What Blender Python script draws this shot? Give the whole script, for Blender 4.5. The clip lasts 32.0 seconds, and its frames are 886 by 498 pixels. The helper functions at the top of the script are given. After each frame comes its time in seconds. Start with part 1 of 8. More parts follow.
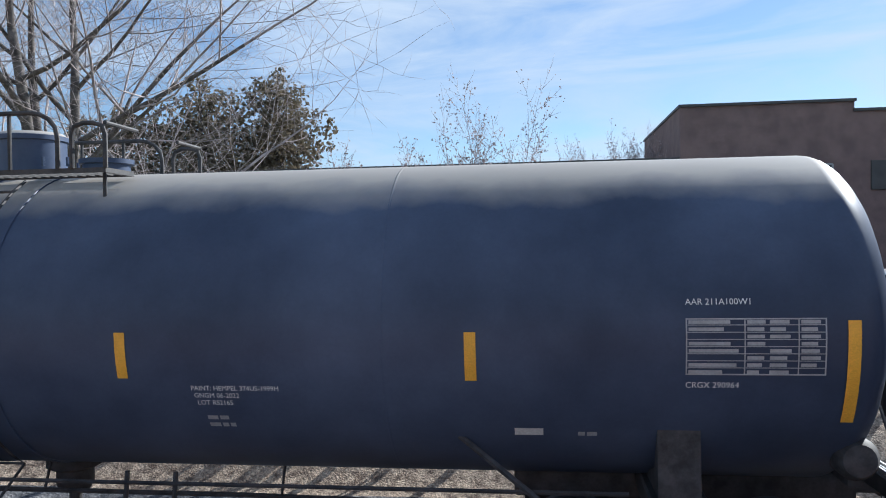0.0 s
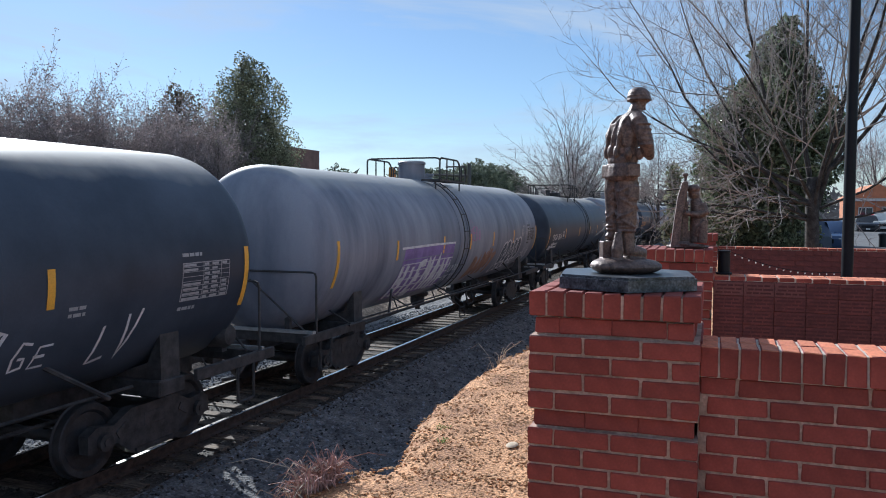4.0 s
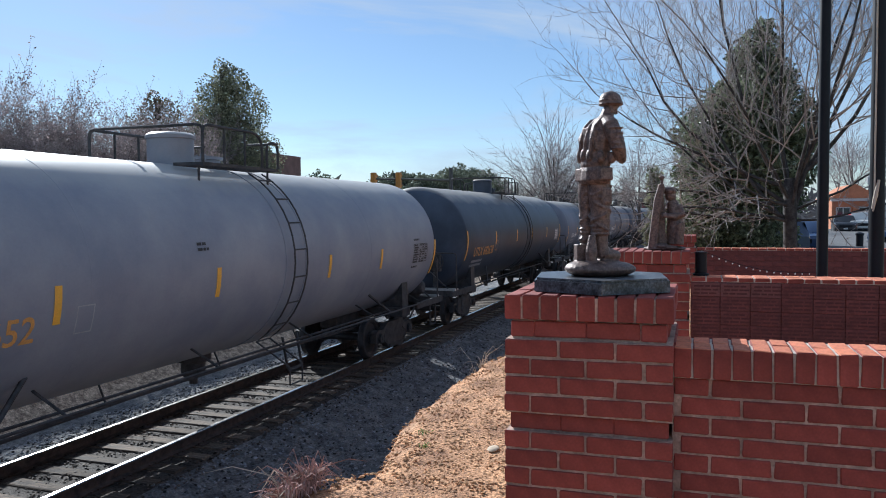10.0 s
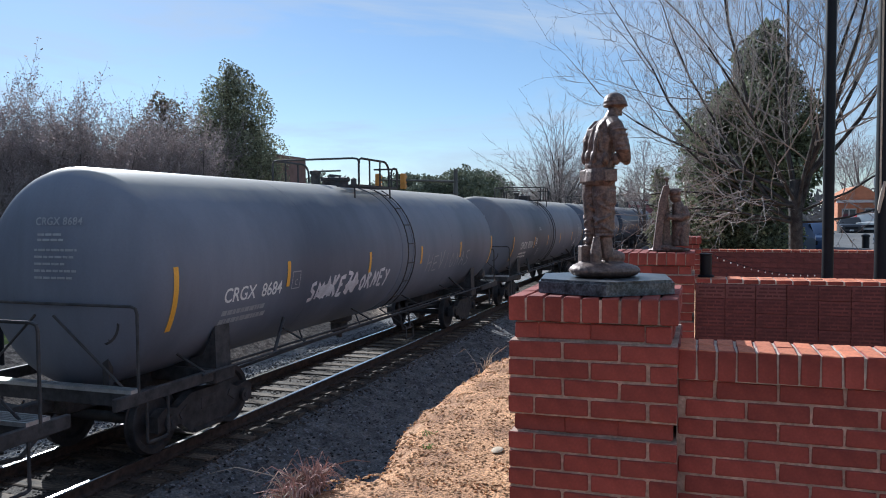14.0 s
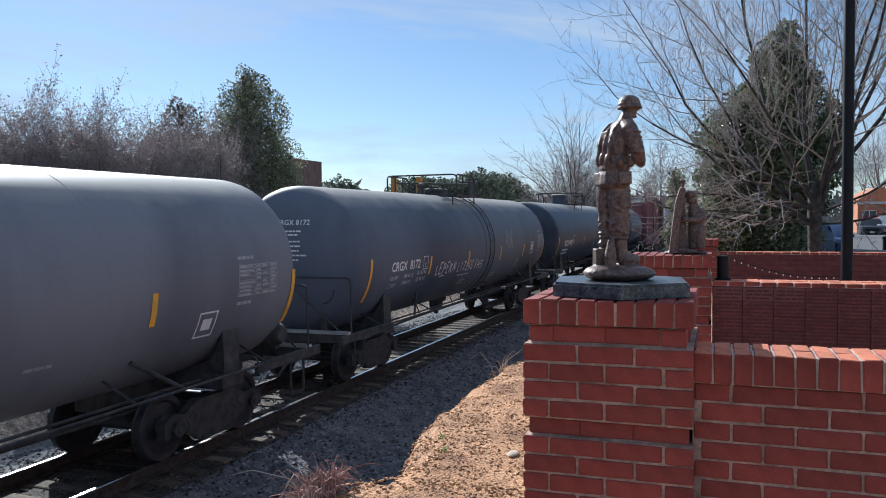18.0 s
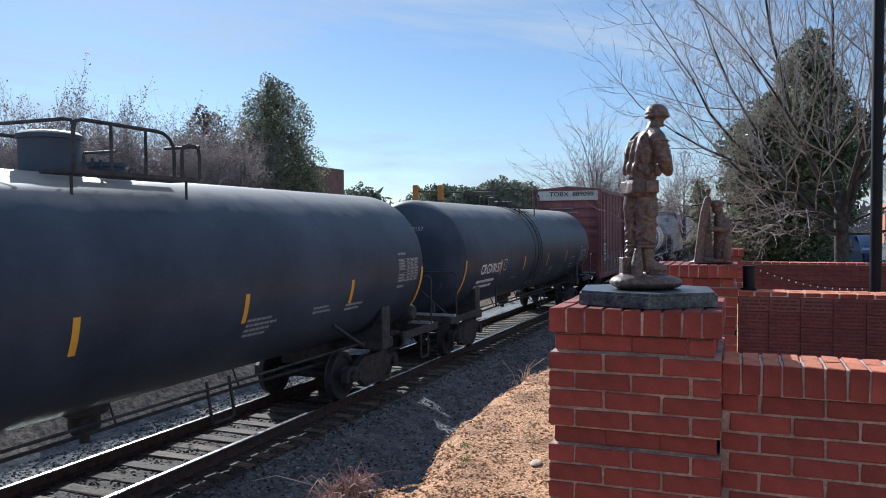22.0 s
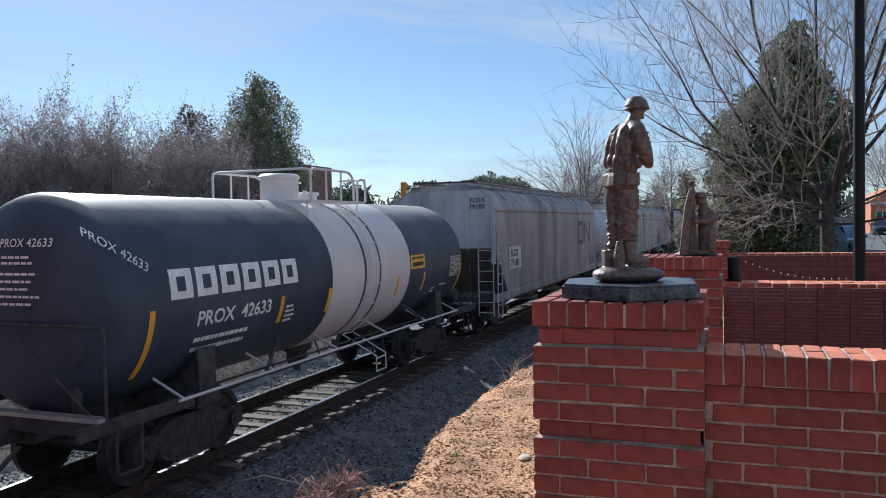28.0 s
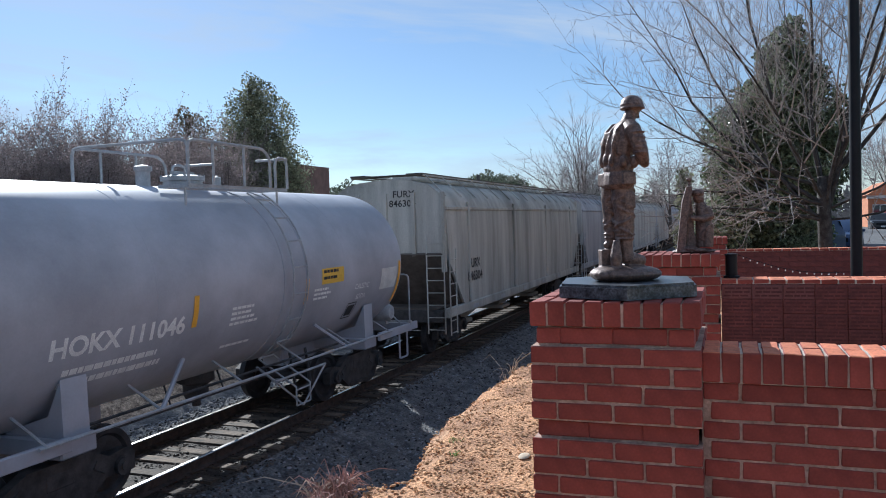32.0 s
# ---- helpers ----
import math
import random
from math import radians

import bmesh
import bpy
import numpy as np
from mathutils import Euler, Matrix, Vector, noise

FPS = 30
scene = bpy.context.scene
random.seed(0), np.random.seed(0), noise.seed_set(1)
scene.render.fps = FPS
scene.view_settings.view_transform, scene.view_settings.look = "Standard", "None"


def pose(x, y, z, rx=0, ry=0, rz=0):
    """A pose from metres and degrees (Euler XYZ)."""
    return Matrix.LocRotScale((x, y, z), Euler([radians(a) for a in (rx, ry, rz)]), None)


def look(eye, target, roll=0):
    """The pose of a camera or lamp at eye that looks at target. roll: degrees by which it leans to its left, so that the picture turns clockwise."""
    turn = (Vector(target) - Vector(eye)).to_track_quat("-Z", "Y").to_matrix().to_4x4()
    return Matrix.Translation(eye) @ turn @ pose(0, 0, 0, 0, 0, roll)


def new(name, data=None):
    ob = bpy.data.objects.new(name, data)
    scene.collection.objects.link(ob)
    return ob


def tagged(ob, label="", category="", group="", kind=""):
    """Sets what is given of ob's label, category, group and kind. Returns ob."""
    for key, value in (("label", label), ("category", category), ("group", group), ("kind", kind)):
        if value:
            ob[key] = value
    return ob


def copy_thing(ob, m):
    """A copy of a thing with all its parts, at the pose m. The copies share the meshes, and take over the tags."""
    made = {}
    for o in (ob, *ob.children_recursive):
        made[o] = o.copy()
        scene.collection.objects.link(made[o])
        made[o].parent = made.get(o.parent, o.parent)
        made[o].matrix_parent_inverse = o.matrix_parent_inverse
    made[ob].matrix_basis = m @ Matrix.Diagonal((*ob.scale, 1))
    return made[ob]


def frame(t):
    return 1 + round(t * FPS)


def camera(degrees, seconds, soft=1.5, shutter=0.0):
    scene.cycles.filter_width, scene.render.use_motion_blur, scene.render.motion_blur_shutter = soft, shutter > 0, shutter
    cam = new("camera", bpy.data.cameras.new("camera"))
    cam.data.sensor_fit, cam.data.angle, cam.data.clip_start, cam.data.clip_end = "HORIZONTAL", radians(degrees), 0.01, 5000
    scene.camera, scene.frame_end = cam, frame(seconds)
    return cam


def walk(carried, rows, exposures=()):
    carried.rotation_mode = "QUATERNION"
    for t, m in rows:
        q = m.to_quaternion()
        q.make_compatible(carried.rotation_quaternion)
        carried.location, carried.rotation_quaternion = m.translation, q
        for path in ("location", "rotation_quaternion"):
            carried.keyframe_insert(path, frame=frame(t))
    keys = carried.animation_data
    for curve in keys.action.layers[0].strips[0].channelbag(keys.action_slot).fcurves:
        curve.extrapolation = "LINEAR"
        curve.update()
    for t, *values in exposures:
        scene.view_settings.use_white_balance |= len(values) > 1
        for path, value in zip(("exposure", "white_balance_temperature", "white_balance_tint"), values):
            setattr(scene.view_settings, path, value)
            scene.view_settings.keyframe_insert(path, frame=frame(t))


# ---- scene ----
cam = camera(60.0, 32.0, soft=1.0)
PATH = [
    (0, 0.049, 0.043, 3.311, 89.63, 0.93, 7.23),
    (0.3, 0.022, 0.037, 3.302, 89.45, 0.99, -5.85),
    (0.6, 0.007, 0.033, 3.300, 89.19, 0.81, -19.31),
    (1, 0.013, 0.041, 3.300, 88.65, 1.23, -35.14),
    (1.2, 0.014, 0.039, 3.299, 88.43, 0.14, -43.35),
    (1.5, 0.015, 0.037, 3.297, 87.53, -0.77, -54.46),
    (1.8, 0.020, 0.042, 3.297, 86.85, 0.14, -61.92),
    (2, 0.024, 0.046, 3.297, 86.50, -0.39, -64.59),
    (2.5, 0.015, 0.029, 3.299, 86.40, -0.09, -68.17),
    (3, 0.007, 0.032, 3.298, 86.79, -0.39, -69.09),
    (3.5, -0.003, 0.027, 3.298, 87.08, -0.32, -69.58),
    (5.5, 0.020, 0.031, 3.299, 86.48, -0.26, -71.33),
    (6, 0.016, 0.038, 3.300, 86.46, -0.21, -72.13),
    (6.5, 0.017, 0.034, 3.298, 86.55, -0.29, -72.66),
    (7, 0.014, 0.037, 3.296, 86.73, -0.31, -72.85),
    (7.5, 0.012, 0.026, 3.297, 86.91, -0.11, -72.80),
    (8, 0.005, 0.026, 3.298, 87.07, 0.05, -72.67),
    (8.5, 0.005, 0.013, 3.300, 87.21, 0.21, -72.50),
    (9, 0.000, 0.000, 3.300, 87.35, 0.38, -72.10),
    (9.5, 0.006, -0.006, 3.299, 87.42, 0.34, -71.70),
    (10, -0.000, -0.005, 3.300, 87.43, 0.43, -71.22),
    (10.5, 0.006, -0.001, 3.301, 87.37, 0.37, -70.88),
    (11, 0.008, 0.004, 3.299, 87.33, 0.23, -70.69),
    (11.5, 0.010, 0.014, 3.297, 87.26, 0.10, -70.69),
    (12, 0.003, 0.022, 3.298, 87.16, -0.23, -70.72),
    (12.5, 0.011, 0.025, 3.297, 87.12, -0.27, -70.78),
    (13, 0.003, 0.013, 3.298, 87.19, -0.15, -70.77),
    (13.5, 0.006, 0.002, 3.299, 87.32, 0.15, -70.82),
    (14, -0.001, -0.007, 3.300, 87.52, 0.37, -70.87),
    (14.5, -0.004, -0.015, 3.301, 87.68, 0.57, -70.84),
    (16.5, 0.001, -0.023, 3.303, 87.66, 0.62, -70.67),
    (17, 0.003, -0.017, 3.302, 87.66, 0.65, -70.64),
    (17.5, 0.005, -0.009, 3.300, 87.71, 0.62, -70.36),
    (18, 0.001, -0.014, 3.301, 87.76, 0.57, -69.69),
    (18.5, -0.006, -0.016, 3.300, 87.90, 0.61, -68.70),
    (19, -0.009, -0.018, 3.303, 88.03, 0.64, -67.67),
    (19.5, -0.017, -0.011, 3.300, 88.17, 0.53, -67.09),
    (20, -0.011, -0.006, 3.299, 88.26, 0.42, -67.07),
    (20.5, -0.008, -0.003, 3.301, 88.29, 0.38, -67.40),
    (21, -0.015, -0.007, 3.300, 88.36, 0.30, -67.72),
    (21.5, -0.018, -0.002, 3.298, 88.41, 0.19, -68.00),
    (22, -0.017, 0.001, 3.300, 88.38, 0.26, -68.12),
    (22.5, -0.008, 0.002, 3.299, 88.31, 0.34, -68.32),
    (23, 0.007, -0.012, 3.303, 88.18, 0.78, -68.38),
    (23.5, -0.005, -0.015, 3.302, 88.18, 0.91, -68.66),
    (24, -0.002, -0.025, 3.301, 88.16, 1.09, -68.73),
    (24.5, -0.001, -0.028, 3.304, 88.10, 1.30, -68.79),
    (25, -0.002, -0.024, 3.303, 88.08, 1.36, -68.79),
    (25.5, -0.002, -0.024, 3.302, 88.09, 1.34, -68.80),
    (27.5, 0.004, -0.028, 3.300, 88.08, 1.43, -68.89),
    (28, 0.003, -0.022, 3.295, 88.12, 1.14, -68.93),
    (28.5, 0.002, -0.022, 3.303, 87.99, 1.26, -68.94),
    (29, 0.004, -0.020, 3.302, 87.96, 1.34, -68.85),
    (29.5, 0.007, -0.030, 3.300, 88.02, 1.45, -68.88),
    (30, -0.000, -0.036, 3.303, 88.04, 1.58, -68.90),
    (30.5, 0.000, -0.035, 3.305, 88.06, 1.71, -68.95),
    (31, 0.002, -0.040, 3.306, 88.05, 1.77, -68.92),
    (31.5, 0.004, -0.026, 3.303, 88.04, 1.64, -69.03),
    (32, 0.001, -0.028, 3.305, 88.01, 1.77, -69.07),
]
walk(cam, [(r[0], pose(*r[1:])) for r in PATH], exposures=[(0, 0.8, 5600, 8), (0.6, 0.5, 5500, 8), (32, 0.5, 5500, 8)])

# ---- light ----
SUN = Vector((0.7, 0.76, 0.57)).normalized()          # towards the sun
sun_el = math.asin(SUN.z)
sun_az = math.atan2(SUN.x, SUN.y)

world = bpy.data.worlds.new("world")
scene.world = world
world.use_nodes = True
wn, wl = world.node_tree.nodes, world.node_tree.links
wn.clear()
w_out = wn.new("ShaderNodeOutputWorld")
w_bg = wn.new("ShaderNodeBackground")
w_sky = wn.new("ShaderNodeTexSky")
w_sky.sky_type, w_sky.sun_disc = "NISHITA", False
w_sky.sun_elevation, w_sky.sun_rotation = sun_el, sun_az
w_sky.air_density, w_sky.dust_density, w_sky.ozone_density, w_sky.altitude = 1.0, 0.15, 2.5, 200
w_bg.inputs["Strength"].default_value = 0.07
# thin high cirrus streaks
w_tc = wn.new("ShaderNodeTexCoord")
w_map = wn.new("ShaderNodeMapping")
w_map.inputs["Scale"].default_value = (2.4, 2.4, 12.0)
w_map.inputs["Rotation"].default_value = (0.25, 0.2, 0.5)
w_noise = wn.new("ShaderNodeTexNoise")
w_noise.inputs["Scale"].default_value, w_noise.inputs["Detail"].default_value = 1.0, 7.0
w_noise.inputs["Roughness"].default_value, w_noise.inputs["Distortion"].default_value = 0.58, 0.7
w_ramp = wn.new("ShaderNodeValToRGB")
w_ramp.color_ramp.elements[0].position, w_ramp.color_ramp.elements[1].position = 0.42, 0.66
w_ramp.color_ramp.elements[0].color = (0.12, 0.12, 0.12, 1)          # thin even haze under the streaks
w_ramp.color_ramp.elements[1].color = (0.92, 0.92, 0.92, 1)
w_mix = wn.new("ShaderNodeMix")
w_mix.data_type = "RGBA"
w_mix.inputs["B"].default_value = (5.7, 6.3, 7.0, 1)
wl.new(w_tc.outputs["Generated"], w_map.inputs["Vector"])
wl.new(w_map.outputs["Vector"], w_noise.inputs["Vector"])
wl.new(w_noise.outputs["Fac"], w_ramp.inputs["Fac"])
wl.new(w_ramp.outputs["Color"], w_mix.inputs["Factor"])
wl.new(w_sky.outputs["Color"], w_mix.inputs["A"])
wl.new(w_mix.outputs["Result"], w_bg.inputs["Color"])
wl.new(w_bg.outputs["Background"], w_out.inputs["Surface"])

sun = new("sun", bpy.data.lights.new("sun", "SUN"))
sun.data.energy, sun.data.angle, sun.data.color = 5.0, radians(0.53), (1.0, 0.93, 0.82)
sun.matrix_world = look(SUN * 50, (0, 0, 0))

# ---- mesh helpers ----
rnd = random.Random(7)


class Shape:
    """Vertices and faces of one mesh, with simple builders."""

    def __init__(self):
        self.v, self.f, self.m, self.mi = [], [], [], 0

    def add(self, vs, fs):
        n = len(self.v)
        self.v += [tuple(p) for p in vs]
        self.f += [tuple(n + i for i in q) for q in fs]
        self.m += [self.mi] * len(fs)
        return self

    def box(self, c, s, rz=0.0, ry=0.0, rx=0.0):
        x, y, z = s[0] / 2, s[1] / 2, s[2] / 2
        vs = [Vector(p) for p in ((-x, -y, -z), (x, -y, -z), (x, y, -z), (-x, y, -z), (-x, -y, z), (x, -y, z), (x, y, z), (-x, y, z))]
        if rz or ry or rx:
            e = Euler((rx, ry, rz)).to_matrix()
            vs = [e @ p for p in vs]
        return self.add([p + Vector(c) for p in vs], [(3, 2, 1, 0), (4, 5, 6, 7), (0, 1, 5, 4), (1, 2, 6, 5), (2, 3, 7, 6), (3, 0, 4, 7)])

    def cbox(self, c, s, k=0.004):
        """A box with chamfered edges."""
        hx, hy, hz = s[0] / 2, s[1] / 2, s[2] / 2
        vs, idx = [], {}
        for sx in (-1, 1):
            for sy in (-1, 1):
                for sz in (-1, 1):
                    for ax in range(3):
                        p = [sx * (hx - k), sy * (hy - k), sz * (hz - k)]
                        p[ax] += (sx, sy, sz)[ax] * k
                        idx[sx, sy, sz, ax] = len(vs)
                        vs.append((c[0] + p[0], c[1] + p[1], c[2] + p[2]))
        fs = []
        for ax in range(3):
            a, b = (ax + 1) % 3, (ax + 2) % 3
            for s0 in (-1, 1):
                q = []
                for sa, sb in ((-1, -1), (1, -1), (1, 1), (-1, 1)):
                    k3 = [0, 0, 0]
                    k3[ax], k3[a], k3[b] = s0, sa, sb
                    q.append(idx[k3[0], k3[1], k3[2], ax])
                fs.append(q if s0 > 0 else q[::-1])
            for sa in (-1, 1):
                for sb in (-1, 1):
                    k3, k4 = [0, 0, 0], [0, 0, 0]
                    k3[ax], k3[a], k3[b] = -1, sa, sb
                    k4[ax], k4[a], k4[b] = 1, sa, sb
                    q = [idx[(*k3, a)], idx[(*k4, a)], idx[(*k4, b)], idx[(*k3, b)]]
                    fs.append(q if sa * sb > 0 else q[::-1])
        for sx in (-1, 1):
            for sy in (-1, 1):
                for sz in (-1, 1):
                    q = [idx[sx, sy, sz, i] for i in range(3)]
                    fs.append(q if sx * sy * sz > 0 else q[::-1])
        return self.add(vs, fs)

    def tube(self, pts, r, n=8, caps=True):
        """A round bar along a line of points; r may be a list."""
        pts = [Vector(p) for p in pts]
        rs = r if isinstance(r, (list, tuple)) else [r] * len(pts)
        vs, fs, up = [], [], None
        for i, p in enumerate(pts):
            d = (pts[min(i + 1, len(pts) - 1)] - pts[max(i - 1, 0)]).normalized()
            if up is None:
                up = d.orthogonal().normalized()
            up = (up - d * up.dot(d)).normalized()
            w = d.cross(up)
            for j in range(n):
                a = 2 * math.pi * j / n
                vs.append(p + (up * math.cos(a) + w * math.sin(a)) * rs[i])
        for i in range(len(pts) - 1):
            for j in range(n):
                k = (j + 1) % n
                fs.append((i * n + j, i * n + k, i * n + n + k, i * n + n + j))
        if caps:
            fs.append(tuple(range(n))[::-1])
            fs.append(tuple(range((len(pts) - 1) * n, len(pts) * n)))
        return self.add(vs, fs)

    def lathe(self, prof, axis="z", n=24, at=(0, 0, 0), closed=False):
        """Turns (radius, height) pairs round an axis."""
        vs, fs, m = [], [], len(prof)
        for j in range(n):
            a = 2 * math.pi * j / n
            for r, h in prof:
                p = (r * math.cos(a), r * math.sin(a), h)
                if axis == "x":
                    p = (p[2], p[0], p[1])
                elif axis == "y":
                    p = (p[1], p[2], p[0])
                vs.append((p[0] + at[0], p[1] + at[1], p[2] + at[2]))
        for j in range(n):
            k = (j + 1) % n
            for i in range(m - 1 + closed):
                i2 = (i + 1) % m
                fs.append((j * m + i, k * m + i, k * m + i2, j * m + i2))
        if not closed:
            if prof[0][0] > 1e-6:
                fs.append(tuple(j * m for j in range(n))[::-1])
            if prof[-1][0] > 1e-6:
                fs.append(tuple(j * m + m - 1 for j in range(n)))
        return self.add(vs, fs)

    def ball(self, c, r, n=12, m=8, e=None):
        """An ellipsoid; e turns it."""
        r = r if isinstance(r, (list, tuple)) else (r, r, r)
        vs, fs = [], []
        for i in range(m + 1):
            t = math.pi * i / m
            for j in range(n):
                a = 2 * math.pi * j / n
                p = Vector((r[0] * math.sin(t) * math.cos(a), r[1] * math.sin(t) * math.sin(a), r[2] * math.cos(t)))
                vs.append((e @ p if e else p) + Vector(c))
        for i in range(m):
            for j in range(n):
                k = (j + 1) % n
                fs.append((i * n + j, i * n + n + j, i * n + n + k, i * n + k))
        return self.add(vs, fs)

    def prism(self, poly, a, b, axis="x"):
        """A flat outline drawn out from a to b along an axis; the outline is in the two other axes, in order."""
        put = {"x": lambda p, h: (h, p[0], p[1]), "y": lambda p, h: (p[0], h, p[1]), "z": lambda p, h: (p[0], p[1], h)}[axis]
        n = len(poly)
        vs = [put(p, a) for p in poly] + [put(p, b) for p in poly]
        fs = [(i, (i + 1) % n, n + (i + 1) % n, n + i) for i in range(n)] + [tuple(range(n))[::-1], tuple(range(n, 2 * n))]
        return self.add(vs, fs)

    def mesh(self, name, mats=(), smooth=35.0):
        me = bpy.data.meshes.new(name)
        me.from_pydata(self.v, [], self.f)
        for mt in mats:
            me.materials.append(mt)
        if len(mats) > 1:
            me.polygons.foreach_set("material_index", self.m)
        bm = bmesh.new()
        bm.from_mesh(me)
        bmesh.ops.recalc_face_normals(bm, faces=bm.faces)
        bm.to_mesh(me)
        bm.free()
        if smooth:
            me.polygons.foreach_set("use_smooth", [True] * len(me.polygons))
            me.set_sharp_from_angle(angle=radians(smooth))
        me.update()
        return me


def part(name, shape, material, parent=None, label="", at=None, smooth=35.0):
    """One mesh object, under a thing or a part."""
    me = shape if isinstance(shape, bpy.types.Mesh) else shape.mesh(name, (material,) if not isinstance(material, (list, tuple)) else material, smooth)
    ob = new(name, me)
    if parent is not None:
        ob.parent = parent
    if at is not None:
        ob.matrix_basis = at if isinstance(at, Matrix) else Matrix.Translation(at)
    if label:
        ob["label"] = label
    return ob


def thing(name, label, category, at=(0, 0, 0), rz=0.0, group="", kind=""):
    """An Empty at the base of a thing."""
    ob = new(name)
    ob.empty_display_size = 0.2
    ob.matrix_basis = pose(*at, 0, 0, rz)
    return tagged(ob, label, category, group, kind)


# ---- materials ----
def mat(name, col, rough=0.6, metal=0.0, var=0.25, scale=3.0, bump=0.2, bscale=60.0, dist=0.004, fine=0.12, col2=None, spec=0.5, isle=0.0, objr=0.0, coat=0.0, streak=None):
    """A painted, earthy or metal surface: colour varied at two scales, with fine relief. col2: a second colour in large blotches."""
    m = bpy.data.materials.new(name)
    m.use_nodes = True
    nt = m.node_tree
    N, L = nt.nodes, nt.links
    b = N["Principled BSDF"]
    tc = N.new("ShaderNodeTexCoord")
    n1 = N.new("ShaderNodeTexNoise")
    n1.inputs["Scale"].default_value, n1.inputs["Detail"].default_value, n1.inputs["Roughness"].default_value = scale, 6.0, 0.6
    n2 = N.new("ShaderNodeTexNoise")
    n2.inputs["Scale"].default_value, n2.inputs["Detail"].default_value = bscale, 5.0
    src = tc.outputs["Object"]
    if streak:
        mp = N.new("ShaderNodeMapping")
        mp.inputs["Scale"].default_value = streak
        L.new(src, mp.inputs["Vector"])
        L.new(mp.outputs["Vector"], n1.inputs["Vector"])
    else:
        L.new(src, n1.inputs["Vector"])
    L.new(src, n2.inputs["Vector"])
    c1 = tuple(max(0, c * (1 - var)) for c in col)
    c2 = tuple(min(1, c * (1 + var)) for c in (col2 or col))
    rp = N.new("ShaderNodeValToRGB")
    rp.color_ramp.elements[0].position, rp.color_ramp.elements[1].position = 0.36, 0.64
    rp.color_ramp.elements[0].color, rp.color_ramp.elements[1].color = (*c1, 1), (*c2, 1)
    L.new(n1.outputs["Fac"], rp.inputs["Fac"])
    out = rp.outputs["Color"]
    mr = N.new("ShaderNodeMapRange")
    mr.inputs["From Min"].default_value, mr.inputs["From Max"].default_value = 0.3, 0.7
    mr.inputs["To Min"].default_value, mr.inputs["To Max"].default_value = 1 - fine, 1 + fine
    L.new(n2.outputs["Fac"], mr.inputs["Value"])
    hs = N.new("ShaderNodeHueSaturation")
    L.new(out, hs.inputs["Color"])
    val = mr.outputs["Result"]
    for amount, node, sock in ((isle, "ShaderNodeNewGeometry", "Random Per Island"), (objr, "ShaderNodeObjectInfo", "Random")):
        if amount:
            g = N.new(node)
            r2 = N.new("ShaderNodeMapRange")
            r2.inputs["To Min"].default_value, r2.inputs["To Max"].default_value = 1 - amount, 1 + amount
            L.new(g.outputs[sock], r2.inputs["Value"])
            mu = N.new("ShaderNodeMath")
            mu.operation = "MULTIPLY"
            L.new(val, mu.inputs[0])
            L.new(r2.outputs["Result"], mu.inputs[1])
            val = mu.outputs["Value"]
    L.new(val, hs.inputs["Value"])
    L.new(hs.outputs["Color"], b.inputs["Base Color"])
    rr = N.new("ShaderNodeMapRange")
    rr.inputs["To Min"].default_value, rr.inputs["To Max"].default_value = max(0.02, rough - 0.1), min(1, rough + 0.1)
    L.new(n1.outputs["Fac"], rr.inputs["Value"])
    L.new(rr.outputs["Result"], b.inputs["Roughness"])
    b.inputs["Metallic"].default_value = metal
    b.inputs["Specular IOR Level"].default_value = spec
    b.inputs["Coat Weight"].default_value = coat
    if bump:
        bp = N.new("ShaderNodeBump")
        bp.inputs["Strength"].default_value, bp.inputs["Distance"].default_value = bump, dist
        L.new(n2.outputs["Fac"], bp.inputs["Height"])
        L.new(bp.outputs["Normal"], b.inputs["Normal"])
    return m


M_STEEL_DARK = mat("grimy_steel", (0.032, 0.033, 0.037), 0.7, 0.0, 0.3, 6, 0.3, 40, col2=(0.056, 0.053, 0.054))
M_STEEL_GREY = mat("grey_painted_steel", (0.36, 0.37, 0.39), 0.55, 0.0, 0.2, 5, 0.15, 50)
M_RAILTOP = mat("worn_rail_steel", (0.55, 0.54, 0.52), 0.22, 1.0, 0.1, 8, 0.1, 30)
M_RUST = mat("rusty_rail_steel", (0.034, 0.026, 0.024), 0.85, 0.0, 0.35, 9, 0.5, 70, col2=(0.058, 0.04, 0.034))
M_TIE = mat("weathered_tie_wood", (0.05, 0.04, 0.033), 0.9, 0.0, 0.35, 2.2, 0.6, 25, 0.01, 0.35, col2=(0.12, 0.09, 0.066), objr=0.45, streak=(14, 1.2, 14))
M_GRATE = mat("galvanised_grating", (0.52, 0.53, 0.54), 0.42, 0.7, 0.15, 6, 0.2, 60)
M_WHEEL = mat("wheel_steel", (0.046, 0.047, 0.052), 0.6, 0.3, 0.3, 8, 0.3, 40)
M_STRIP = mat("yellow_reflective_tape", (0.83, 0.43, 0.045), 0.4, 0.0, 0.08, 5, 0.05, 80)
M_WHITE = mat("white_stencil_paint", (0.80, 0.80, 0.79), 0.6, 0.0, 0.08, 6, 0.1, 60)
M_DULLWHITE = mat("faded_stencil_paint", (0.36, 0.37, 0.39), 0.65, 0.0, 0.12, 6, 0.1, 60)
M_ORANGE = mat("orange_stencil_paint", (0.66, 0.33, 0.09), 0.6, 0.0, 0.1, 6, 0.1, 60)
M_BLACKPAINT = mat("black_stencil_paint", (0.03, 0.03, 0.033), 0.6, 0.0, 0.1, 6, 0.1, 60)
